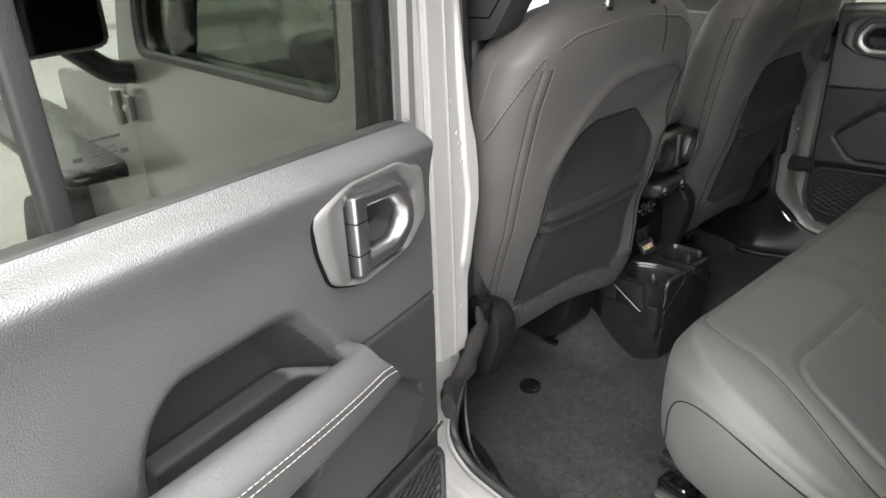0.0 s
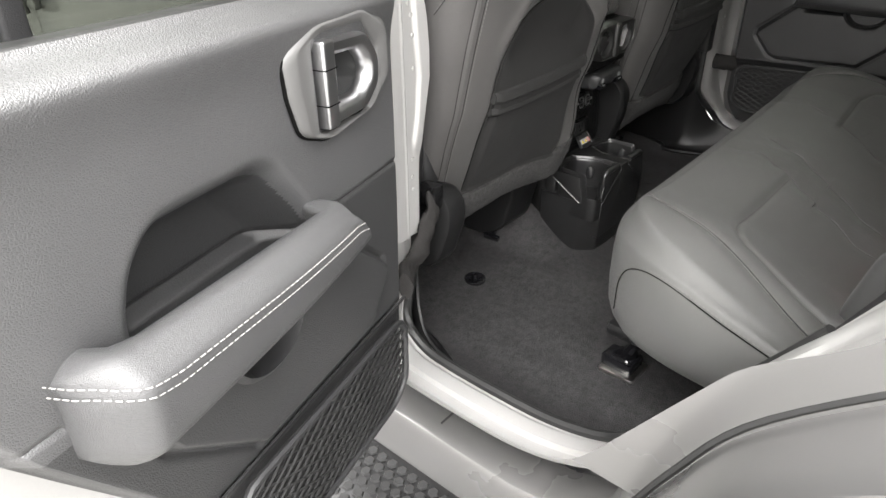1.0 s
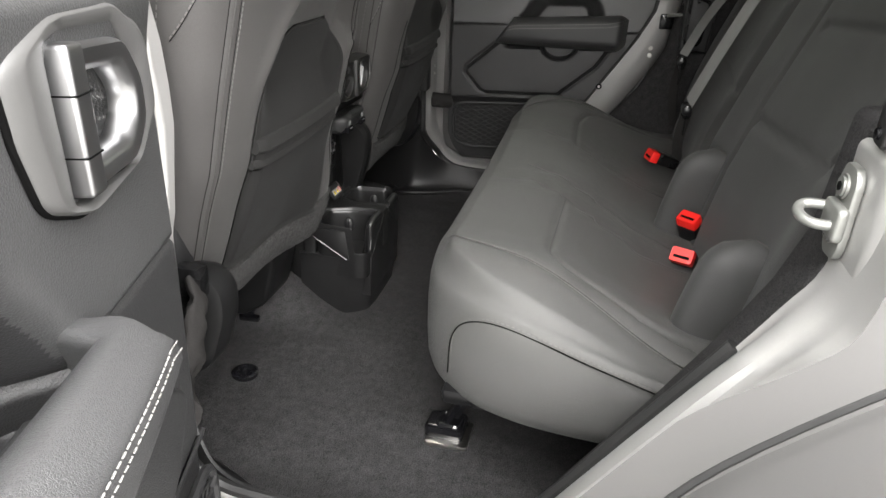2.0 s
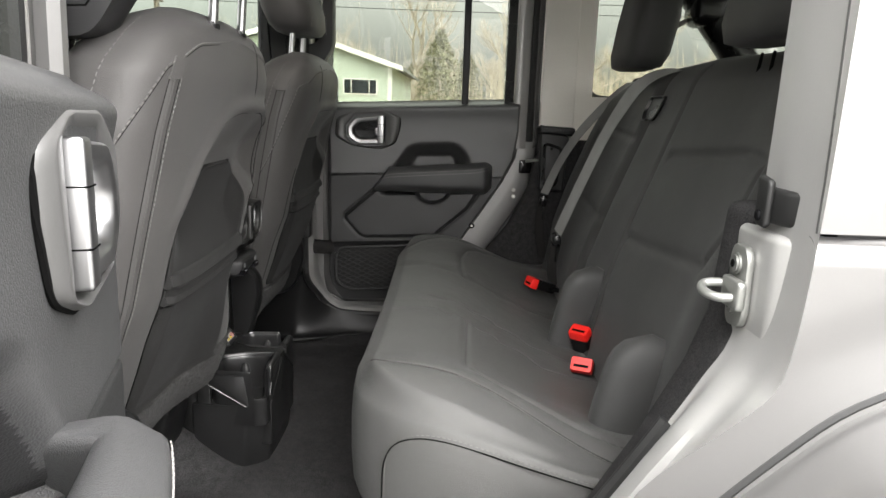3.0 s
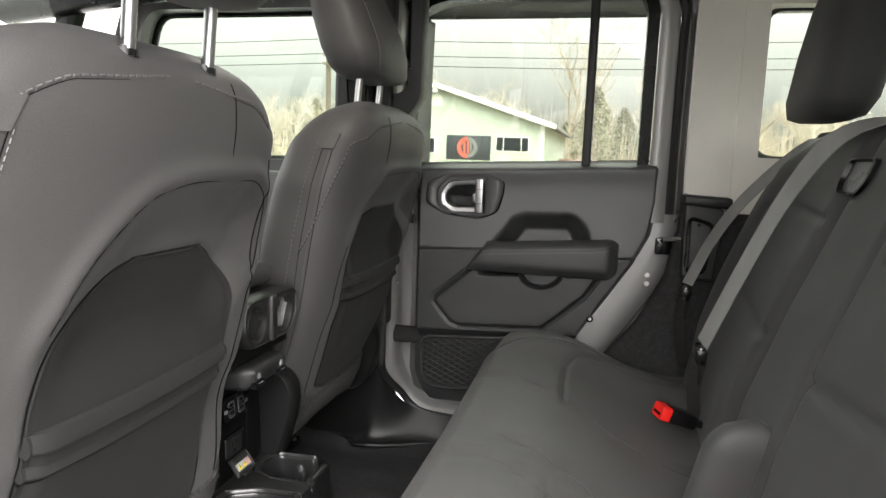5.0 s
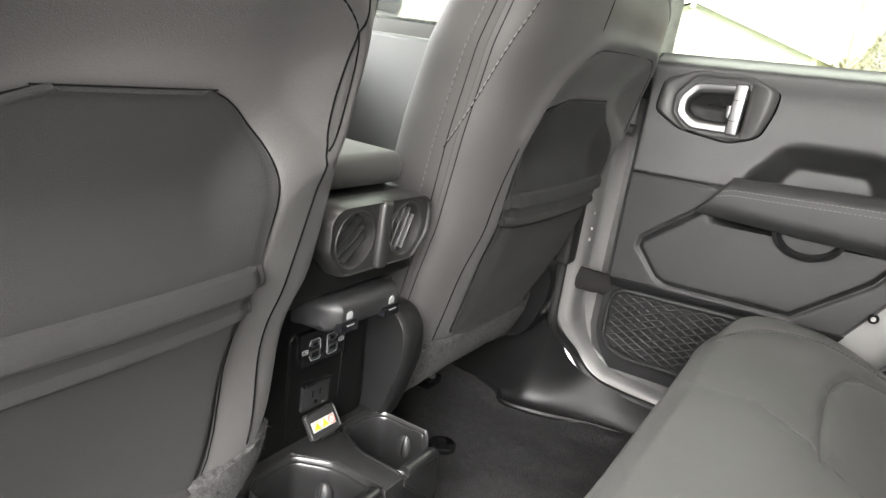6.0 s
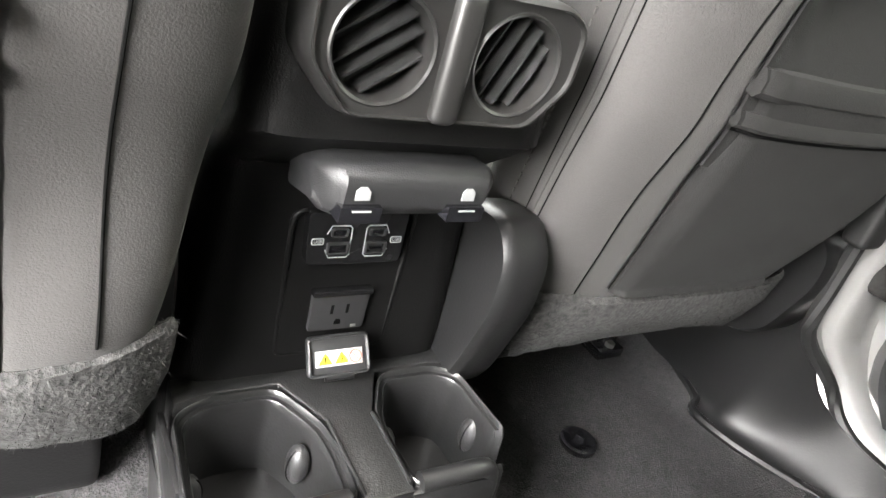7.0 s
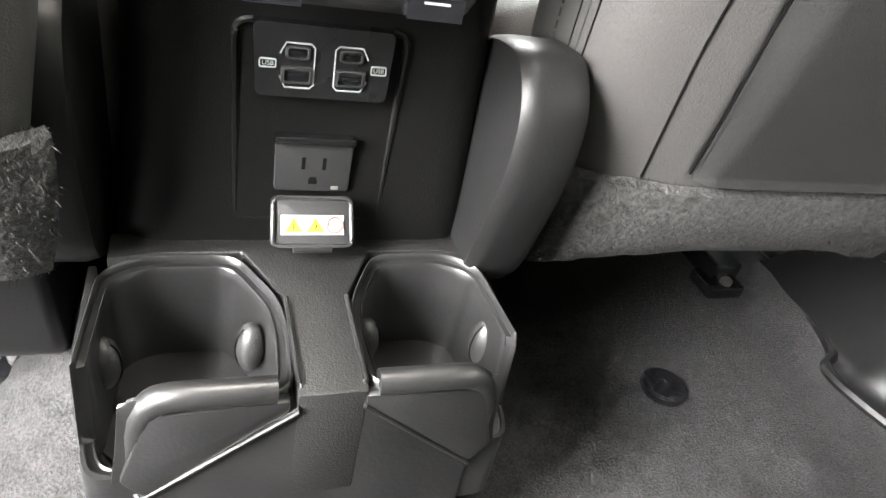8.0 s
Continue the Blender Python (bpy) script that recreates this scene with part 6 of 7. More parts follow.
part("body", loft([con_ring(0.60, 0.118, 0.035, 0.62), con_ring(0.80, 0.116, 0.030, 0.62), con_ring(0.845, 0.112, 0.026, 0.60), con_ring(0.92, 0.106, 0.027, 0.60), con_ring(0.985, 0.104, 0.030, 0.60), con_ring(1.0, 0.104, 0.026, 0.60), con_ring(1.028, 0.103, -0.012, 0.60), con_ring(1.04, 0.102, -0.028, 0.60), con_ring(1.115, 0.100, -0.022, 0.58), con_ring(1.128, 0.095, -0.006, 0.56)]), GRAIN_PLASTIC, con, "black grained console body")
part("armrest_lid", rbox((-0.098, 0.005, 1.130 - dz), (0.098, 0.36, 1.168 - dz), 0.016, 4), LEATHER, con, "padded armrest lid")
# vent face
VZ = 1.096
FACE = [(-0.084, 0.026), (-0.070, 0.036), (0.070, 0.036), (0.084, 0.026), (0.084, -0.008), (0.060, -0.036), (-0.060, -0.036), (-0.084, -0.008)]
vf = part("vent_frame", loft([[(a * k, y, VZ - dz + b * k) for a, b in rounded(FACE, 0.008, 3)] for y, k in ((-0.015, 1.04), (-0.034, 1.04), (-0.040, 1.02), (-0.0455, 0.985), (-0.0455, 0.965), (-0.042, 0.955))], cap=False), VENT, con, "black octagonal vent surround")
SLAT = mat("satin_vent_slat", (0.016, 0.016, 0.016), 0.22, 0, 0, vary=0.1, spec=0.8)
for x in (-0.043, 0.041):
    side_ = -1 if x < 0 else 1
    poly = [(side_ * a, b) for a, b in ((0.081, 0.025), (0.068, 0.035), (0.0, 0.035), (0.0, -0.035), (0.058, -0.035), (0.081, -0.008))]
    rim_, circ = [], []
    for q in np.linspace(0, 2 * math.pi, 49)[:-1]:
        dq = Vector((math.cos(q), math.sin(q)))
        best = 1.0
        for p0, p1 in zip(poly, poly[1:] + poly[:1]):
            e_, o_ = Vector(p1) - Vector(p0), Vector(p0) - Vector((x, 0))
            den = dq.x * e_.y - dq.y * e_.x
            if abs(den) > 1e-9:
                tt_, ss_ = (o_.x * e_.y - o_.y * e_.x) / den, (o_.x * dq.y - o_.y * dq.x) / den
                if tt_ > 0 and -1e-6 <= ss_ <= 1 + 1e-6:
                    best = min(best, tt_)
        rim_.append((x + dq.x * best, -0.0425, VZ - dz + dq.y * best))
        circ.append(dq)
    ring_ = [rim_] + [[(x + r * c_.x, y, VZ - dz + r * c_.y) for c_ in circ] for r, y in ((0.0305, -0.0425), (0.0295, -0.0435), (0.0280, -0.0425), (0.0270, -0.036), (0.0265, -0.006), (0.005, -0.004))]
    vent = part("air_vent", loft(ring_, cap=False), VENT, con, "round black air vent")
    part("vent_well", disc((x, -0.0065, VZ - dz), 0.0262, 0.002, "y", 24), GROOVE, vent)
    for k, off in enumerate((-0.017, -0.006, 0.005, 0.016)):
        L = math.sqrt(0.0262 ** 2 - off ** 2)
        ang = 0.62 if x < 0 else 1.15
        dx, dzv = math.cos(ang), math.sin(ang)
        nx, nz = -dzv, dx
        bm = bmesh.new()
        pts = [(x + nx * off + s * dx * L, y, VZ - dz + nz * off + s * dzv * L) for s, y in ((-1, -0.036), (1, -0.036), (1, -0.025), (-1, -0.025))]
        sl = bm.faces.new([bm.verts.new(p) for p in pts])
        for v in bm.verts:
            if v.co.y > -0.031:
                v.co.x += nx * 0.0035
                v.co.z += nz * 0.0035
        part("vent_slat", thick(bm, 0.0016), SLAT, vent)
part("vent_bridge", rbox((-0.0095, -0.050, VZ - 0.037 - dz), (0.0085, -0.030, VZ + 0.037 - dz), 0.006, 4), VENT, vf)
# window switch bar
sb = part("switch_bar", loft([[(x, y, z - dz) for y, z in rounded([(0.02, 1.034 - dr), (-0.034 + s_, 1.037 - dr), (-0.041 + s_, 1.028), (-0.038 + s_, 1.008 + dr), (-0.024, 0.998 + dr), (0.02, 0.998)], 0.006, 3)] for x, dr, s_ in ((-0.058, 0.010, 0.022), (-0.053, 0.003, 0.006), (-0.046, 0, 0), (0.050, 0, 0), (0.057, 0.003, 0.006), (0.062, 0.010, 0.022))]), TRIM_LOW, con, "black window switch bar")
for x in (-0.036, 0.036):
    sw = part("window_switch", loft([[(x + a, y, z - dz) for a, z in ((-0.013, 1.0035), (0.013, 1.0035), (0.013, 1.0135), (-0.013, 1.0135))] for y in (-0.0435, -0.020)]), GLOSS, sb, "rocker window switch")
    part("switch_mark", rbox((x - 0.006, -0.0441, 1.0108 - dz), (x + 0.006, -0.0434, 1.0118 - dz), 0), SIGN_GREY, sw)
    ic = [[(x + a * 0.0046, -0.0405 - 0.0010, 1.0215 - dz + b * 0.0042) for a, b in ((-1, -1), (1, -1), (1, 0.3), (0.4, 1), (-0.5, 1), (-1, 0.4))]]
    bm = bmesh.new()
    bm.faces.new([bm.verts.new(p) for p in ic[0]])
    part("window_symbol", thick(bm, 0.0008), SIGN_GREY, sb, "white window symbol")
sb.location.z = -0.008
# port plate
TILT_P = 0.10
pp = part("port_plate", loft([[(a * 1.0, 0.0225 + o + TILT_P * (b - 0.945), b - dz) for a, b in rounded([(-0.036, 0.927), (0.036, 0.927), (0.038, 0.966), (-0.038, 0.966)], 0.004, 3)] for o in (0.012, -0.002, -0.003)]), PLASTIC, con, "black port plate")


def port_frame(x0, x1, z0, z1, r, material, parent, name, label=""):
    return part(name, tube([(a, 0.0190 + TILT_P * (b - 0.945), b - dz) for a, b in rounded([(x0, z0), (x1, z0), (x1, z1), (x0, z1)], r, 3)], 0.0005, 4, closed=True), material, parent, label)


for sx in (-1, 1):
    x = sx * 0.0145
    o_, i_ = x + sx * 0.0092, x - sx * 0.0090
    pl_ = [(o_, 0.9505), (o_ - sx * 0.0030, 0.9565), (i_ + sx * 0.002, 0.9565), (i_, 0.9545), (i_, 0.9345), (i_ + sx * 0.002, 0.9325), (o_ - sx * 0.0030, 0.9325), (o_, 0.9385)]
    part("port_outline", tube([(a, 0.0190 + TILT_P * (b - 0.945), b - dz) for a, b in pl_], 0.0005, 4), SIGN_GREY, pp, "pale printed port outline")
    for z0, w_, h_, nm in ((0.9515, 0.0085, 0.0045, "small_port"), (0.9395, 0.0110, 0.0062, "large_port")):
        pt = part(nm, loft([[(x + a * w_ / 1.6 * k, 0.0197 + o + TILT_P * (z0 - 0.945), z0 + b * h_ / 1.6 * k - dz) for a, b in rounded([(-1, -1), (1, -1), (1, 1), (-1, 1)], 0.5 if nm == "small_port" else 0.25, 3)] for o, k in ((0, 1.25), (-0.002, 1.2), (-0.0022, 1.0), (0.002, 0.95))]), TRIM_LOW, pp, "charging port")
        part("contact_tab", rbox((x - w_ * 0.42, 0.0180 + TILT_P * (z0 - 0.945), z0 - 0.0008 - dz), (x + w_ * 0.42, 0.0197 + TILT_P * (z0 - 0.945), z0 + 0.0008 - dz), 0), GLOSS, pt)
    port_frame(x + sx * 0.0155 - 0.0042, x + sx * 0.0155 + 0.0042, 0.9428, 0.9472, 0.001, SIGN_GREY, pp, "symbol_frame")
    writing("USB", 0.0036, pose(x + sx * 0.0155, 0.0188, 0.945 - dz, 90 + 5, 0, 0), SIGN_GREY, pp, "port_lettering")
# recessed panel edge
part("panel_edge", tube([(a, 0.0276 + 0.006 * (0.9 - b), b - dz) for a, b in rounded([(-0.0465, 0.965), (-0.0445, 0.841), (0.0445, 0.841), (0.0465, 0.965)], 0.009, 5)], 0.0022, 8), GRAIN_PLASTIC, con)
# outlet with its open flap
ou = part("power_outlet", prism(rounded([(-0.0225, 0.8635 - dz), (0.0225, 0.8635 - dz), (0.0230, 0.8980 - dz), (-0.0230, 0.8980 - dz)], 0.0025), "xz", 0.0225, 0.032, 0.0012), OUTLET, con, "grey household power outlet with an open flap")
for x in (-0.0062, 0.0062):
    part("blade_slot", rbox((x - 0.0011, 0.0222, 0.8790 - dz), (x + 0.0011, 0.0233, 0.8870 - dz), 0), GROOVE, ou)
part("earth_slot", prism([(-0.0026, 0.8690 - dz), (0.0026, 0.8690 - dz), (0.0026, 0.8717 - dz), (0.0016, 0.8737 - dz), (-0.0016, 0.8737 - dz), (-0.0026, 0.8717 - dz)], "xz", 0.0222, 0.0233, 0), GROOVE, ou)
part("rating_mark", rbox((0.0115, 0.0217, 0.8655 - dz), (0.0158, 0.0224, 0.8677 - dz), 0), SEAM, ou)
part("outlet_lip", rbox((-0.0240, 0.0195, 0.8960 - dz), (0.0240, 0.0285, 0.9010 - dz), 0.0015), PLASTIC, ou)
FL = pose(0, 0.0190, 0.8620 - dz, -35, 0, 0)
flap = part("outlet_flap", prism(rounded([(-0.0250, -0.031), (0.0250, -0.031), (0.0245, 0.0), (-0.0245, 0.0)], 0.004), "xz", -0.002, 0.0025, 0.001), TRIM_LOW, ou, "open outlet flap")
flap.matrix_basis = FL
rm = part("flap_rim", tube([(a, -0.003, b) for a, b in rounded([(-0.0240, -0.030), (0.0240, -0.030), (0.0235, -0.001), (-0.0235, -0.001)], 0.004, 3)], 0.0014, 6, closed=True), TRIM_LOW, ou)
rm.matrix_basis = FL
stk = part("warning_sticker", rbox((-0.0190, -0.0032, -0.0235), (0.0190, -0.0024, -0.0115), 0), STICKER, ou, "white warning sticker with yellow triangles")
stk.matrix_basis = FL
for x in (-0.0115, 0.0015):
    bm = bmesh.new()
    bm.faces.new([bm.verts.new(p) for p in ((x - 0.0052, -0.0036, -0.0216), (x + 0.0052, -0.0036, -0.0216), (x, -0.0036, -0.0134))])
    w_ = part("warning_triangle", thick(bm, 0.0003), YELLOW, ou, "yellow warning triangle")
    w_.matrix_basis = FL
    g_ = part("triangle_edge", tube([(x - 0.0052, -0.0040, -0.0216), (x + 0.0052, -0.0040, -0.0216), (x, -0.0040, -0.0134)], 0.0003, 4, closed=True), GROOVE, ou)
    g_.matrix_basis = FL
    b_ = part("warning_bolt", tube([(x, -0.0041, -0.0160), (x + 0.0006 * (x > 0), -0.0041, -0.0180), (x, -0.0041, -0.0203)], 0.0005, 4), GROOVE, ou)
    b_.matrix_basis = FL
rc_ = part("ban_ring", tube([(0.0130 + 0.0048 * math.cos(q), -0.0038, -0.0175 + 0.0048 * math.sin(q)) for q in np.linspace(0, 2 * math.pi, 25)[:-1]], 0.0006, 4, closed=True), REDPRINT, ou, "red ban sign")
rc_.matrix_basis = FL
rs_ = part("ban_slash", tube([(0.0096, -0.0038, -0.0141), (0.0164, -0.0038, -0.0209)], 0.0004, 4), REDPRINT, ou)
rs_.matrix_basis = FL
fc = part("flap_catch", rbox((-0.012, -0.004, -0.0345), (0.012, 0.0, -0.0305), 0.001), PLASTIC, ou)
fc.matrix_basis = FL

# cup holder block
DECK = 0.822
part("cup_holder_block", loft([[(a, b, z - dz) for a, b in rounded([(-w - 0.006, 0.045), (w, 0.045), (w, -y1 + 0.042), (w * 0.74, -y1), (-w * 0.76, -y1), (-w - 0.006, -y1 + 0.042)], 0.006, 2)] for z, w, y1 in ((0.60, 0.113, 0.094), (0.70, 0.116, 0.101), (0.752, 0.117, 0.104))]), CUP_PLASTIC, con, "black cup holder block")


def cup(sx, label):
    """One cup holder: a six-sided rim sunk into the block, a deep well with a floor, a rolled front lip over a pointed front face."""
    wide = 1.08 if sx < 0 else 1.0
    cx, cy, ox = sx * (0.0735 if sx < 0 else 0.0690), -0.042, 0.1262 if sx < 0 else 0.1195
    rimp = [(-0.049, 0.012), (-0.028, 0.055), (0.022, 0.055), (0.043, 0.042), (0.048, -0.040), (0.042, -0.060), (-0.050, -0.060), (-0.052, -0.015)]
    rimp = [(sx * a * wide, b) for a, b in rimp]

    # the rim as an even run of points, with how far each lies along it from the outer front corner
    ring0 = [Vector(p) for p in rounded(rimp, 0.013, 5)]
    leng = np.cumsum([0.0] + [(b - a).length for a, b in zip(ring0, ring0[1:] + ring0[:1])])
    at = np.linspace(0, leng[-1], 121)[:-1]
    xs_ = np.interp(at, leng, [p.x for p in ring0] + [ring0[0].x])
    ys_ = np.interp(at, leng, [p.y for p in ring0] + [ring0[0].y])
    home = int(np.argmin(np.hypot(xs_ - sx * 0.0455, ys_ + 0.052)))
    along = (at - at[home] + leng[-1] / 2) % leng[-1] - leng[-1] / 2
    notch = step(0.0235, 0.0165, np.abs(along))

    def rng(k, z, dip=0.0):
        zz_ = np.minimum(z, z + (0.768 - dip - z) * notch) if z > 0.768 else np.full(len(at), z)
        return [(cx + a * k, cy + b * k, c - dz) for a, b, c in zip(xs_, ys_, zz_)]
    rings = [rng(1.0, 0.712), rng(1.0, 0.760), rng(1.0, DECK - 0.004, 0.004), rng(0.992, DECK), rng(0.975, DECK + 0.0012), rng(0.955, DECK), rng(0.945, DECK - 0.0035, 0.002), rng(0.885, DECK - 0.0045, 0.003), rng(0.870, DECK - 0.003, 0.002), rng(0.855, DECK - 0.0045, 0.003), rng(0.845, DECK - 0.010, 0.006), rng(0.78, 0.734), rng(0.74, 0.724), rng(0.2, 0.723)]
    c = part("cup_holder", loft(rings), CUP_PLASTIC, con, label)
    part("cup_mat", tube(rng(0.66, 0.7250), 0.0014, 5, closed=True), RUBBER, c)
    # front face coming to a point, with a raised edge
    tri = [(cx + sx * 0.016, DECK - 0.006), (cx + sx * 0.030, 0.768), (cx + sx * 0.019, 0.753), (cx - sx * 0.052, 0.812), (cx - sx * 0.052, DECK - 0.002)]
    part("front_face", prism([(a, b - dz) for a, b in tri], "xz", -0.1055, -0.098, 0.002), CUP_PLASTIC, c)
    part("side_face", prism([(0.012, 0.796 - dz), (-0.060, 0.752 - dz), (-0.066, 0.752 - dz), (-0.066, 0.764 - dz), (-0.058, DECK - 0.008 - dz), (0.012, DECK - 0.006 - dz)], "yz", min(sx * (ox - 0.0045), sx * ox), max(sx * (ox - 0.0045), sx * ox), 0.001), CUP_PLASTIC, c)
    part("edge_line", tube([(sx * (ox + 0.0005), 0.012, 0.797 - dz), (sx * (ox + 0.0005), -0.060, 0.753 - dz), (sx * (ox - 0.0320), -0.1048, 0.752 - dz), (sx * 0.0170, -0.1052, 0.812 - dz), (sx * 0.0172, -0.0980, 0.8235 - dz), (sx * 0.0178, -0.030, 0.8235 - dz)], 0.0016, 8), CUP_PLASTIC, c)
    lipz = DECK + 0.002
    part("front_lip", tube(curve([(cx + sx * 0.021, -0.097, lipz - 0.045 - dz), (cx + sx * 0.019, -0.098, lipz - 0.020 - dz), (cx + sx * 0.013, -0.099, lipz - 0.005 - dz), (cx + sx * 0.002, -0.100, lipz - dz), (cx - sx * 0.02, -0.100, lipz - dz), (cx - sx * 0.045, -0.099, lipz - 0.001 - dz)], 16), 0.0075, 10), CUP_PLASTIC, c, "rolled front lip")
    for fx, fy in ((cx - sx * 0.0365, -0.035), (cx + sx * 0.0405, -0.042)):
        bm = bmesh.new()
        bmesh.ops.create_uvsphere(bm, u_segments=16, v_segments=12, radius=1)
        bmesh.ops.scale(bm, vec=(0.0085, 0.0105, 0.0175), verts=bm.verts)
        bmesh.ops.translate(bm, vec=(fx, fy, 0.790 - dz), verts=bm.verts)
        fn = part("grip_fin", bm, TRIM_LOW, c, "grey rubber cup grip")
        part("grip_slit", tube([(fx + 0.0086 * (1 if fx < cx else -1) * math.cos(q), fy - 0.0015, 0.790 - dz + 0.0172 * math.sin(q)) for q in np.linspace(-1.1, 1.1, 12)], 0.0006, 5), GROOVE, fn)
    return c


cup(-1, "deep octagonal cup holder")
cup(1, "deep octagonal cup holder")
part("cup_deck", prism([(a, b) for a, b in [(-0.116, 0.036), (0.116, 0.036), (0.116, 0.010), (0.090, 0.016), (0.040, 0.016), (0.0190, -0.028), (0.0185, -0.1045), (-0.0185, -0.1045), (-0.0190, -0.028), (-0.040, 0.016), (-0.090, 0.016), (-0.116, 0.010)]], "xy", 0.74 - dz, DECK + 0.0006 - dz, 0.002), DECK_PLASTIC, con, "grained deck between the cup holders")

part("front_wall", prism([(-0.099, 0.66 - dz), (-0.096, 0.750 - dz), (-0.018, 0.8125 - dz), (0.018, 0.8125 - dz), (0.089, 0.750 - dz), (0.092, 0.66 - dz)], "xz", -0.1040, -0.080, 0.003, 3), CUP_PLASTIC, con, "smooth black front wall under the cup holders")

# floor plugs
for x in (-0.375, 0.38):
    pl = thing("floor_plug", pose(x, 0.045, FLOOR + 0.004), "round black plastic floor mat plug in the carpet", "floor plug", "floor plugs")
    part("flange", loft([[(r * math.cos(q), r * math.sin(q), z) for q in np.linspace(0, 2 * math.pi, 29)[:-1]] for r, z in ((0.024, -0.004), (0.024, 0.003), (0.021, 0.005), (0.013, 0.003), (0.010, 0.001))]), GLOSS, pl)
    part("knob", disc((0, 0, 0.006), 0.0065, 0.010, "z", 16, 0.002), GLOSS, pl)

# ---- front doors ----
for side in (-1, 1):
    fin = (lambda b: b) if side > 0 else mirrored
    d = thing("front_door", pose(0, 0, 0), "closed silver front door with window and side mirror", "car door", "front doors")
    part("door_shell", fin(prism(rounded([(0.006, 1.30), (0.006, 0.68), (0.12, 0.63), (0.90, 0.63), (0.93, 0.68), (0.93, 1.30)], 0.04), "yz", 0.715, 0.805, 0.012, 3)), PAINT, d, "silver painted door skin")
    # upper frame
    o = rounded([(0.004, 1.28), (0.935, 1.28), (0.90, 1.40), (0.76, 1.765), (0.006, 1.765)], 0.03, 4)
    i_ = rounded([(0.040, 1.330), (0.80, 1.330), (0.80, 1.41), (0.70, 1.715), (0.05, 1.715)], 0.045, 4)
    bm = bmesh.new()
    rows = [[bm.verts.new((x - 0.06 * (b - 1.30), a, b)) for a, b in L] for x, L in ((0.805, o), (0.805, i_), (0.735, i_), (0.735, o))]
    rows.append(rows[0])
    for A, B in zip(rows, rows[1:]):
        for k in range(len(A)):
            bm.faces.new((A[k], A[(k + 1) % len(A)], B[(k + 1) % len(A)], B[k]))
    bmesh.ops.recalc_face_normals(bm, faces=bm.faces)
    part("window_frame", fin(bm), PAINT, d, "silver window frame")
    part("window_gasket", fin(tube([(0.796 - 0.06 * (b - 1.30), a, b) for a, b in i_], 0.011, 8, closed=True)), RUBBER, d, "black rubber window gasket")
    bm = bmesh.new()
    bm.faces.new([bm.verts.new((0.775 - 0.06 * (b - 1.30), a, b)) for a, b in i_])
    g = part("window_glass", fin(thick(bm, 0.004)), GLASS_FRONT, d, "lightly tinted door glass")
    part("inner_trim", fin(prism(rounded([(0.06, 1.30), (0.06, 0.66), (0.92, 0.66), (0.92, 1.30)], 0.02), "yz", 0.675, 0.717, 0.01, 3)), TRIM, d, "dark inner door trim")
    for z in (1.20, 0.83):
        hg = part("door_hinge", fin(join(prism(rounded([(0.885, z - 0.03), (0.885, z + 0.03), (1.02, z + 0.022), (1.02, z - 0.03)], 0.012), "yz", 0.804, 0.820, 0.005), tube([(0.826, 0.935, z - 0.04), (0.826, 0.935, z + 0.04)], 0.012, 12))), PAINT, d, "exposed body-coloured door hinge")
        for y in (0.905, 0.99):
            part("hinge_bolt", fin(disc((0.822, y, z), 0.008, 0.008, "x", 14, 0.002)), PAINT_IN, hg)
    mi = thing("side_mirror", pose(0, 0, 0), "black door mirror with a bright mirror glass", "car mirror", "side mirrors")
    part("mirror_arm", fin(tube(curve([(0.80, 0.86, 1.285), (0.86, 0.84, 1.30), (0.93, 0.82, 1.36)], 8), 0.026, 10)), PLASTIC, mi)
    part("mirror_shell", fin(loft([[(0.975 + a * k * 0.115, y, 1.44 + b * k * 0.095) for a, b in rounded([(-1, -0.9), (0.9, -1), (1, 0.9), (-1, 1)], 0.3, 4)] for y, k in ((0.865, 0.6), (0.85, 0.9), (0.80, 1.0), (0.775, 1.0), (0.778, 0.93))])), PLASTIC, mi)
    part("mirror_glass", fin(loft([[(0.975 + a * k * 0.105, 0.776, 1.44 + b * k * 0.086) for a, b in rounded([(-1, -0.9), (0.9, -1), (1, 0.9), (-1, 1)], 0.25, 4)] for k in (1.0, 0.5)])), MIRROR, mi)
    # front wing and bonnet
    wg = thing("front_wing", pose(0, 0, 0), "silver front wing with bolts ahead of the door", "car wing", "front wings")
    part("cowl_side", fin(prism(rounded([(0.945, 0.62), (0.945, 1.28), (1.55, 1.22), (1.55, 0.62)], 0.03), "yz", 0.70, 0.795, 0.015, 3)), PAINT, wg)
    part("wing_top", fin(prism(rounded([(0.70, 1.08), (0.96, 1.10), (0.96, 2.35), (0.70, 2.35)], 0.06), "xy", 0.98, 1.03, 0.02, 3)), PLASTIC, wg)
    for y, z in ((0.99, 1.22), (1.06, 1.215)):
        part("wing_bolt", fin(disc((0.797, y, z), 0.010, 0.008, "x", 14, 0.002)), PAINT_IN, wg)
part("bonnet", prism(rounded([(-0.70, 1.05), (0.70, 1.05), (0.62, 2.45), (-0.62, 2.45)], 0.06), "xy", 1.20, 1.245, 0.02, 3), PAINT, car, "silver bonnet")
part("firewall", prism([(-0.70, 0.56), (0.70, 0.56), (0.70, 1.22), (-0.70, 1.22)], "xz", 1.03, 1.06, 0.0), PLASTIC, car)

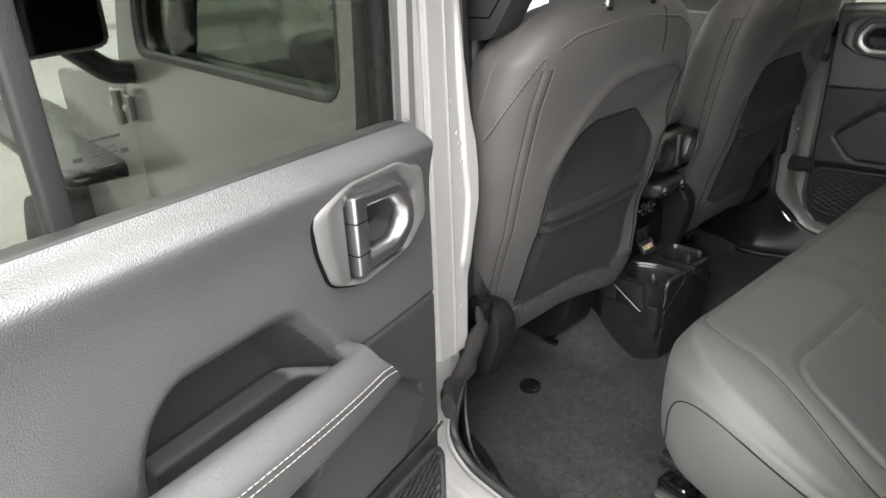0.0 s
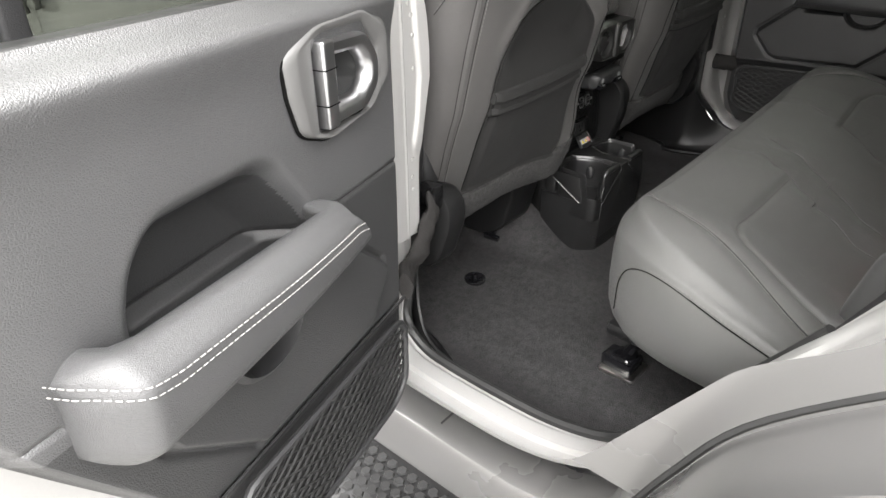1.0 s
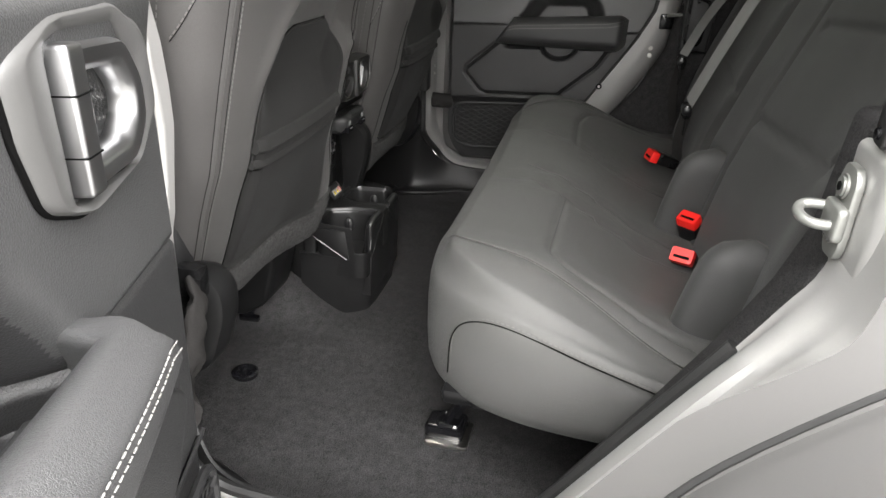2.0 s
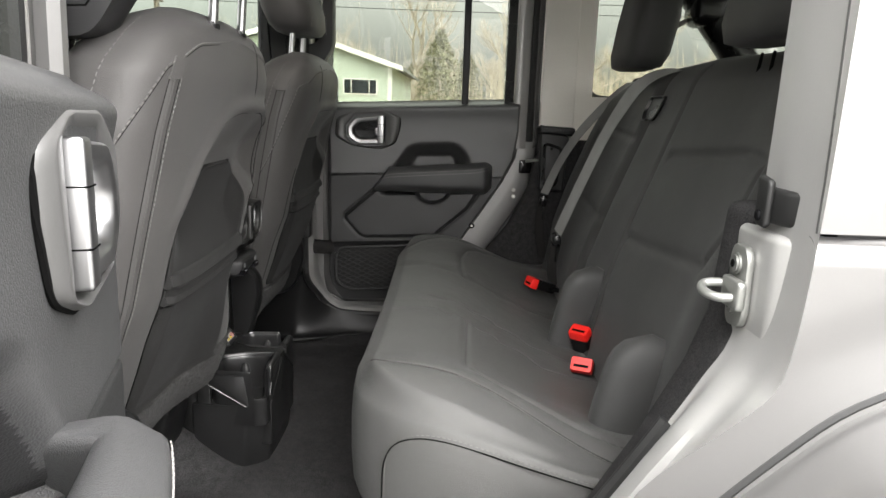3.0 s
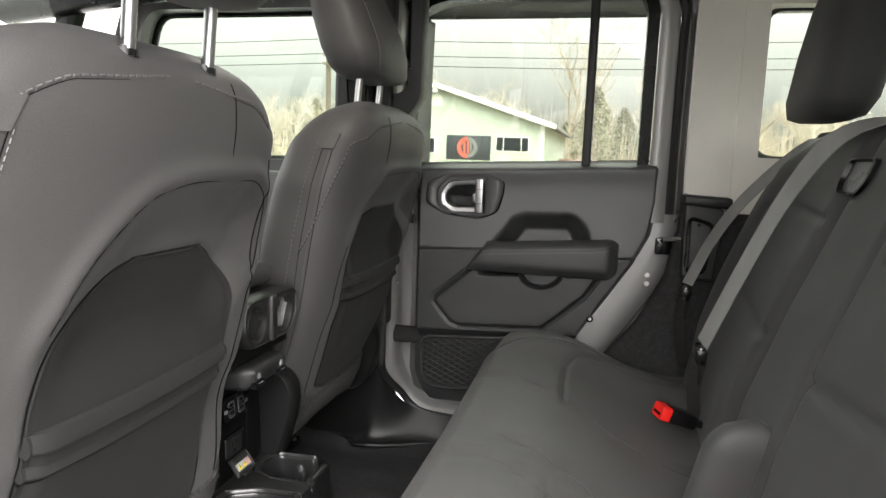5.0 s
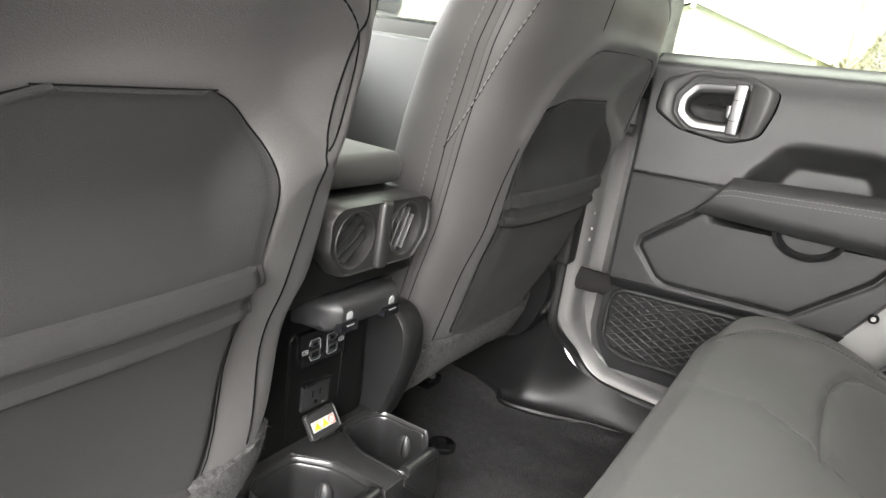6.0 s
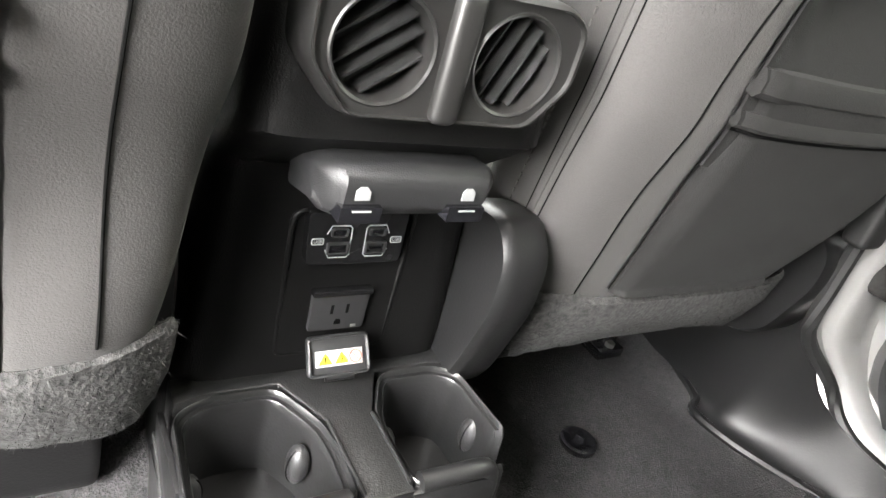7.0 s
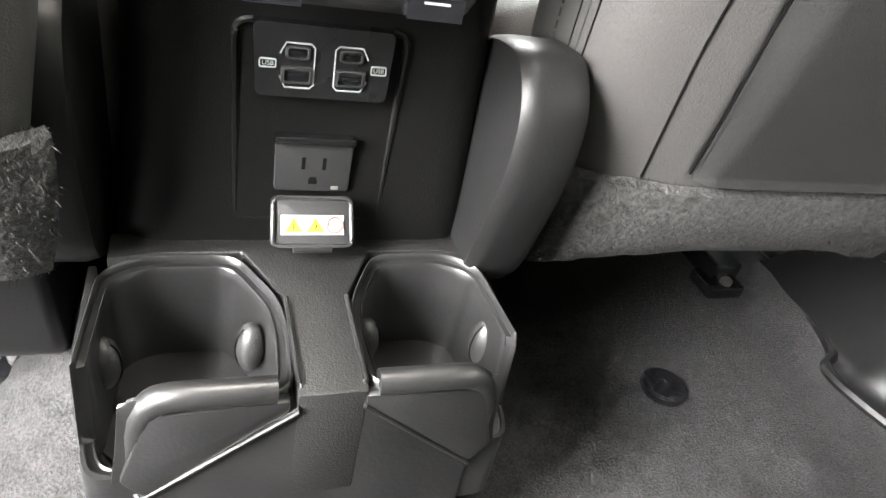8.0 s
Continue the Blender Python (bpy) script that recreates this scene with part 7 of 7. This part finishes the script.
# road wheels that carry the car
for x in (-0.80, 0.80):
    for y in (-1.10, 1.75):
        sx = 1 if x > 0 else -1
        w = thing("road_wheel", pose(x, y, 0.40), "black off-road tyre on a grey alloy rim", "wheel", "road wheels")
        prof = [(0.11, 0.235), (0.125, 0.26), (0.13, 0.33), (0.115, 0.385), (0.06, 0.40), (-0.06, 0.40), (-0.115, 0.385), (-0.13, 0.33), (-0.125, 0.26), (-0.11, 0.235)]
        part("tyre", loft([[(a, r * math.cos(q), r * math.sin(q)) for q in np.linspace(0, 2 * math.pi, 49)[:-1]] for a, r in prof], cap=False, close_rings=True), RUBBER, w)
        rim_ = part("rim", loft([[(sx * a, r * math.cos(q), r * math.sin(q)) for q in np.linspace(0, 2 * math.pi, 33)[:-1]] for a, r in ((-0.10, 0.236), (0.10, 0.236), (0.105, 0.225), (0.06, 0.20), (0.055, 0.07), (0.075, 0.05))]), ZINC, w, "grey alloy rim")
        for k in range(5):
            q = 2 * math.pi * k / 5
            part("spoke", tube([(sx * 0.07, 0.05 * math.cos(q), 0.05 * math.sin(q)), (sx * 0.09, 0.21 * math.cos(q), 0.21 * math.sin(q))], 0.024, 8), ZINC, rim_)

# ---- outside ----


def ground_mat():
    m = mat("worn_grey_lot", (0.17, 0.167, 0.16), 0.9, 0, 0.8, 60, vary=0.35, vary_size=0.35)
    return m


ASPHALT = ground_mat()
GRASS = mat("winter_grass", (0.20, 0.17, 0.085), 0.95, 0, 1.0, 8, vary=0.4, vary_size=0.4)
SNOW = mat("old_snow", (0.72, 0.72, 0.74), 0.8, 0, 0.6, 3, vary=0.12, vary_size=0.6)
SIDING = mat("pale_green_siding", (0.50, 0.56, 0.49), 0.75, 0, 0.2, 30, vary=0.06, vary_size=0.6)
WHITE_TRIM = mat("white_building_trim", (0.78, 0.78, 0.75), 0.6, 0, 0.1, 20, vary=0.05, vary_size=1)
ROOF = mat("grey_shingle", (0.20, 0.20, 0.20), 0.9, 0, 0.8, 10, vary=0.25, vary_size=1)
SIGN = mat("dark_sign", (0.04, 0.045, 0.055), 0.5, 0, 0, vary=0.1)
SIGN_RED = mat("sign_red", (0.70, 0.12, 0.08), 0.5, 0, 0, vary=0.1)
PANE = mat("dark_window_pane", (0.03, 0.035, 0.04), 0.08, 0, 0, vary=0.1)
# bark, twigs and needles are paled: distance haze put into their colour
BARK = mat("hazed_grey_bark", (0.48, 0.43, 0.37), 0.9, 0, 0.8, 6, vary=0.3, vary_size=2)
TWIG = mat("hazed_brown_twigs", (0.46, 0.40, 0.32), 0.9, 0, 0.0, 6, vary=0.25, vary_size=0.5, rand=0.15)
NEEDLE = mat("hazed_dull_evergreen", (0.20, 0.20, 0.115), 0.9, 0, 0.0, 6, vary=0.3, vary_size=0.5, rand=0.15)
POLE = mat("weathered_pole", (0.17, 0.14, 0.11), 0.9, 0, 0.6, 8, vary=0.2, vary_size=2)
WIRE = mat("black_wire", (0.03, 0.03, 0.03), 0.6, 0, 0, vary=0.1)
CARPAINT = mat("far_car_paint", (0.42, 0.25, 0.24), 0.3, 0.2, 0, vary=0.1)

tagged(part("ground", rbox((-400, -400, -0.3), (400, 400, 0.0), 0), ASPHALT), "worn grey asphalt lot under the car", "ground", kind="structure")
tagged(part("lawn", thick(sheet(lambda i, j: (17 + 150 * i, -120 + 240 * j, 0.03 + 0.25 * noise.noise((i * 9, j * 14, 0)) * i), 30, 40), 0.02), GRASS), "dull winter grass beyond the lot", "lawn", kind="structure")
tagged(part("snow_bank", thick(sheet(lambda i, j: (18.5 + 3.0 * i, -11 + 9.0 * j, 0.02 + 0.55 * math.sin(i * 3.14) * math.sin(j * 3.14) * (0.7 + 0.4 * noise.noise((i * 3, j * 8, 2)))), 12, 30), 0.02), SNOW), "low bank of old snow at the lot's edge", "snow", kind="structure")


def house():
    h = thing("house", pose(25, 1.52, 0.09), "pale green single-storey building with a white-edged gable", "house")
    y0, y1, ya = 0.35, 8.7, 4.52
    ez, pk = 2.62, 3.95
    part("wall", prism([(y0, -0.12), (y1, -0.12), (y1, ez), (ya, pk - 0.06), (y0, ez)], "yz", 0.0, 12, 0), SIDING, h, "pale green clapboard wall")
    for k in range(20):
        z = 0.15 + k * 0.165
        f = 0 if z < ez else (z - ez) / (pk - ez)
        a, b = y0 + (ya - y0) * f + 0.02, y1 + (ya - y1) * f - 0.02
        if b - a > 0.3:
            part("siding_board", prism([(a, z), (b, z), (b, z + 0.150), (a, z + 0.150)], "yz", -0.020, -0.001, 0), SIDING, h)
    for ys in (y0 - 0.45, y1 + 0.45):
        sl = (ez - 0.12 - pk) / abs(y0 - 0.45 - ya)
        part("roof", prism([(ya, pk), (ys, ez - 0.13), (ys, ez - 0.01), (ya, pk + 0.12)], "yz", -0.35, 12.3, 0), ROOF, h, "grey shingled roof slope")
        part("bargeboard", prism([(ya, pk - 0.05), (ys, ez - 0.19), (ys, ez - 0.0), (ya, pk + 0.14)], "yz", -0.40, -0.352, 0), WHITE_TRIM, h, "white bargeboard")
    part("corner_board", rbox((-0.03, y0 - 0.01, 0), (0.0, y0 + 0.14, ez), 0), WHITE_TRIM, h)
    for a, b, c, d_, nm in ((0.88, 2.18, 1.55, 2.15, "wide"), (4.48, 4.98, 1.40, 2.03, "narrow")):
        w = part("window", rbox((-0.05, a, c), (-0.021, b, d_), 0.01), WHITE_TRIM, h, "dark window in a white frame")
        if nm == "wide":
            for p, q in ((0.93, 1.17), (1.21, 1.85), (1.89, 2.13)):
                part("pane", rbox((-0.062, p, c + 0.05), (-0.045, q, d_ - 0.05), 0), PANE, w)
        else:
            part("pane", rbox((-0.062, a + 0.10, c + 0.05), (-0.045, b - 0.10, d_ - 0.05), 0), PANE, w)
    sg = part("sign_board", rbox((-0.07, 2.36, 1.22), (-0.021, 4.09, 2.14), 0.01), SIGN, h, "dark sign board with a round red and grey emblem")
    for a0, mt in ((0.5 * math.pi, SIGN_GREY), (1.5 * math.pi, SIGN_RED)):
        bm = bmesh.new()
        out = [bm.verts.new((-0.085, 3.26 + 0.40 * math.cos(q), 1.68 + 0.40 * math.sin(q))) for q in np.linspace(a0, a0 + math.pi, 20)]
        inn = [bm.verts.new((-0.085, 3.26 + 0.25 * math.cos(q), 1.68 + 0.25 * math.sin(q))) for q in np.linspace(a0, a0 + math.pi, 20)]
        for i in range(19):
            bm.faces.new((out[i], out[i + 1], inn[i + 1], inn[i]))
        part("emblem_half", thick(bm, 0.01), mt, sg)
    for a, b, mt in ((3.22, 1.68, SIGN_RED), (3.36, 1.66, SIGN_RED), (3.12, 1.72, SIGN_GREY)):
        part("emblem_bar", prism([(a - 0.04, b - 0.22), (a + 0.04, b - 0.22), (a + 0.06, b + 0.22), (a - 0.02, b + 0.22)], "yz", -0.09, -0.071, 0), mt, sg)
    part("gable_vent", prism([(ya - 0.2, 3.25), (ya + 0.2, 3.25), (ya + 0.2, 3.6), (ya, 3.75), (ya - 0.2, 3.6)], "yz", -0.04, -0.021, 0), WHITE_TRIM, h, "white gable vent")
    part("flood_light", rbox((-0.45, ya - 0.08, pk - 0.25), (-0.36, ya + 0.08, pk - 0.1), 0.02), WHITE_TRIM, h)


house()


def branch(bm, p, d, length, r, level, rng):
    """A tapering limb with children."""
    n = 4
    P = [Vector(p)]
    dd = Vector(d).normalized()
    for k in range(n):
        dd = (dd + Vector((rng.uniform(-1, 1), rng.uniform(-1, 1), rng.uniform(-0.4, 0.8))) * 0.22).normalized()
        P.append(P[-1] + dd * length / n)
    m = 6 if level == 0 else (4 if level < 2 else 3)
    R = []
    for k, q in enumerate(P):
        t = (P[min(k + 1, n)] - P[max(k - 1, 0)]).normalized()
        s = t.cross(Vector((0.3, 0.8, 0.2))).normalized()
        w = s.cross(t)
        rr = r * (1 - 0.7 * k / n)
        R.append([bm.verts.new(q + rr * (math.cos(a) * s + math.sin(a) * w)) for a in [2 * math.pi * j / m for j in range(m)]])
    for A, B in zip(R, R[1:]):
        for j in range(m):
            bm.faces.new((A[j], A[(j + 1) % m], B[(j + 1) % m], B[j]))
    if level < 4:
        kids = (7, 5, 4, 4)[level]
        for k in range(kids):
            f = rng.uniform(0.35, 1.0)
            q = P[min(int(f * n), n)]
            out = Vector((rng.uniform(-1, 1), rng.uniform(-1, 1), rng.uniform(0.0, 0.9)))
            branch(bm, q, dd * 0.6 + out * 0.9, length * rng.uniform(0.45, 0.7), max(0.012, r * 0.42), level + 1, rng)


def bare_tree(x, y, height, seed, label):
    rng = random.Random(seed)
    t = thing("tree", pose(x, y, 0), label, "tree", "bare trees")
    bm = bmesh.new()
    branch(bm, (0, 0, -0.1), (0.05 * rng.uniform(-1, 1), 0.05 * rng.uniform(-1, 1), 1), height * 0.55, height * 0.022, 0, rng)
    part("trunk_and_limbs", bm, BARK, t)
    return t


protos = [bare_tree(46, 2.2, 13.0, 3, "tall bare winter tree with spreading limbs"), bare_tree(52, 9, 11, 5, "bare grey winter tree"), bare_tree(55, -6, 12, 8, "bare grey winter tree"), bare_tree(50, -14, 10, 13, "bare grey winter tree")]
rng = random.Random(21)
for k in range(110):
    x, y = rng.uniform(46, 78), rng.uniform(-60, 80)
    if abs(y - 2.2) < 2:
        continue
    p = rng.choice(protos[1:])
    s_ = rng.uniform(0.55, 0.95)
    copy_thing(p, pose(x, y, 0, 0, 0, rng.uniform(0, 360)) @ Matrix.Scale(s_, 4))


def evergreen(x, y, height, seed):
    rng = random.Random(seed)
    t = thing("evergreen_tree", pose(x, y, 0), "rounded dull olive evergreen at the wood's edge", "tree", "evergreens")
    part("trunk", tube([(0, 0, 0), (0.05, 0, height * 0.5), (0, 0.03, height * 0.96)], 0.11, 6), BARK, t)
    bm = bmesh.new()
    for k in range(2200):
        f = rng.random() ** 0.8
        z = height * (0.10 + 0.88 * f)
        rad = math.sin(min(1, (1 - f) * 1.5) * math.pi / 2) * height * 0.26 * rng.uniform(0.15, 1.05) + 0.05
        a = rng.uniform(0, 6.283)
        c = Vector((rad * math.cos(a), rad * math.sin(a), z - rad * 0.25))
        u = Vector((rng.uniform(-1, 1), rng.uniform(-1, 1), rng.uniform(-0.6, 0.3))).normalized() * rng.uniform(0.15, 0.4)
        w = u.cross(Vector((rng.uniform(-1, 1), rng.uniform(-1, 1), rng.uniform(-1, 1)))).normalized() * 0.11
        bm.faces.new([bm.verts.new(c - w), bm.verts.new(c + u * 0.5 + w * 0.3), bm.verts.new(c + u), bm.verts.new(c + w)])
    part("crown", bm, NEEDLE, t, smooth=False)
    return t


ev = evergreen(44, 0.4, 6.2, 4)
for x, y, s_ in ((48, -1.4, 0.85), (50, 2.6, 0.7), (47, 14, 0.9), (52, -20, 0.8), (56, 25, 1.0)):
    copy_thing(ev, pose(x, y, 0, 0, 0, 40 * x) @ Matrix.Scale(s_, 4))

# undergrowth: thousands of thin stems and twigs in front of and among the trees
bm = bmesh.new()
rng = random.Random(9)
for k in range(17000):
    x, y = rng.uniform(43, 80), rng.uniform(-85, 90)
    hgt = rng.uniform(0.8, 6.0) * (0.6 + 0.5 * noise.noise((y * 0.15, x * 0.1, 3)) + 0.25)
    dx, dy = rng.uniform(-0.35, 0.35) * hgt * 0.4, rng.uniform(-0.35, 0.35) * hgt * 0.5
    w = rng.uniform(0.010, 0.035)
    b = rng.uniform(0, hgt * 0.5)
    bm.faces.new([bm.verts.new((x, y - w, b)), bm.verts.new((x, y + w, b)), bm.verts.new((x + dx, y + dy, b + hgt))])
tagged(part("undergrowth", bm, TWIG, smooth=False), "brown tangle of leafless brush before the wood", "brush", kind="stuff")

# poles and wires
for y, x in ((14.0, 33.0), (-19.0, 33.0), (-52, 33.0), (47, 33.0)):
    p = thing("utility_pole", pose(x, y, 0), "weathered wooden utility pole with crossarms", "utility pole", "utility poles")
    part("pole", tube([(0, 0, 0), (0, 0, 9.0)], 0.13, 10), POLE, p)
    for z in (7.3, 6.45, 6.0):
        part("crossarm", rbox((-0.7, -0.05, z - 0.118), (0.7, 0.05, z - 0.018), 0.01), POLE, p)
for x, z, sag in ((32.6, 6.45, 0.25), (32.8, 6.0, 0.25), (33.2, 7.3, 0.3)):
    w = thing("power_line", pose(0, 0, 0), "black overhead power line along the road", "power line", "power lines")
    part("cable", tube([(x, y, z - sag + sag * (((y - 14) % 33) / 16.5 - 1) ** 2) for y in np.linspace(-85, 80, 101)], 0.019, 5), WIRE, w)
sp = thing("parking_lot_light", pose(40, -5.6, 0), "slim grey lamp post beyond the lot", "street lamp")
part("post", tube([(0, 0, 0), (0, 0, 4.6)], 0.06, 8), SEAM, sp)
part("lamp_head", rbox((-0.4, -0.15, 4.55), (0.1, 0.15, 4.7), 0.03), SIGN_GREY, sp)
fcar = thing("far_car", pose(34, 1.0, 0), "small reddish car parked beside the building", "car")
part("body", loft([[(a, b * k, z) for a, b in rounded([(-0.85, -2.1), (0.85, -2.1), (0.85, 2.1), (-0.85, 2.1)], 0.3, 3)] for z, k in ((0.35, 0.95), (0.6, 1.0), (0.95, 0.98), (1.0, 0.7), (1.45, 0.5), (1.5, 0.45))]), CARPAINT, fcar)
for x in (-0.8, 0.8):
    for y in (-1.3, 1.3):
        part("wheel", disc((x, y, 0.33), 0.33, 0.2, "x", 20, 0.03), RUBBER, fcar)
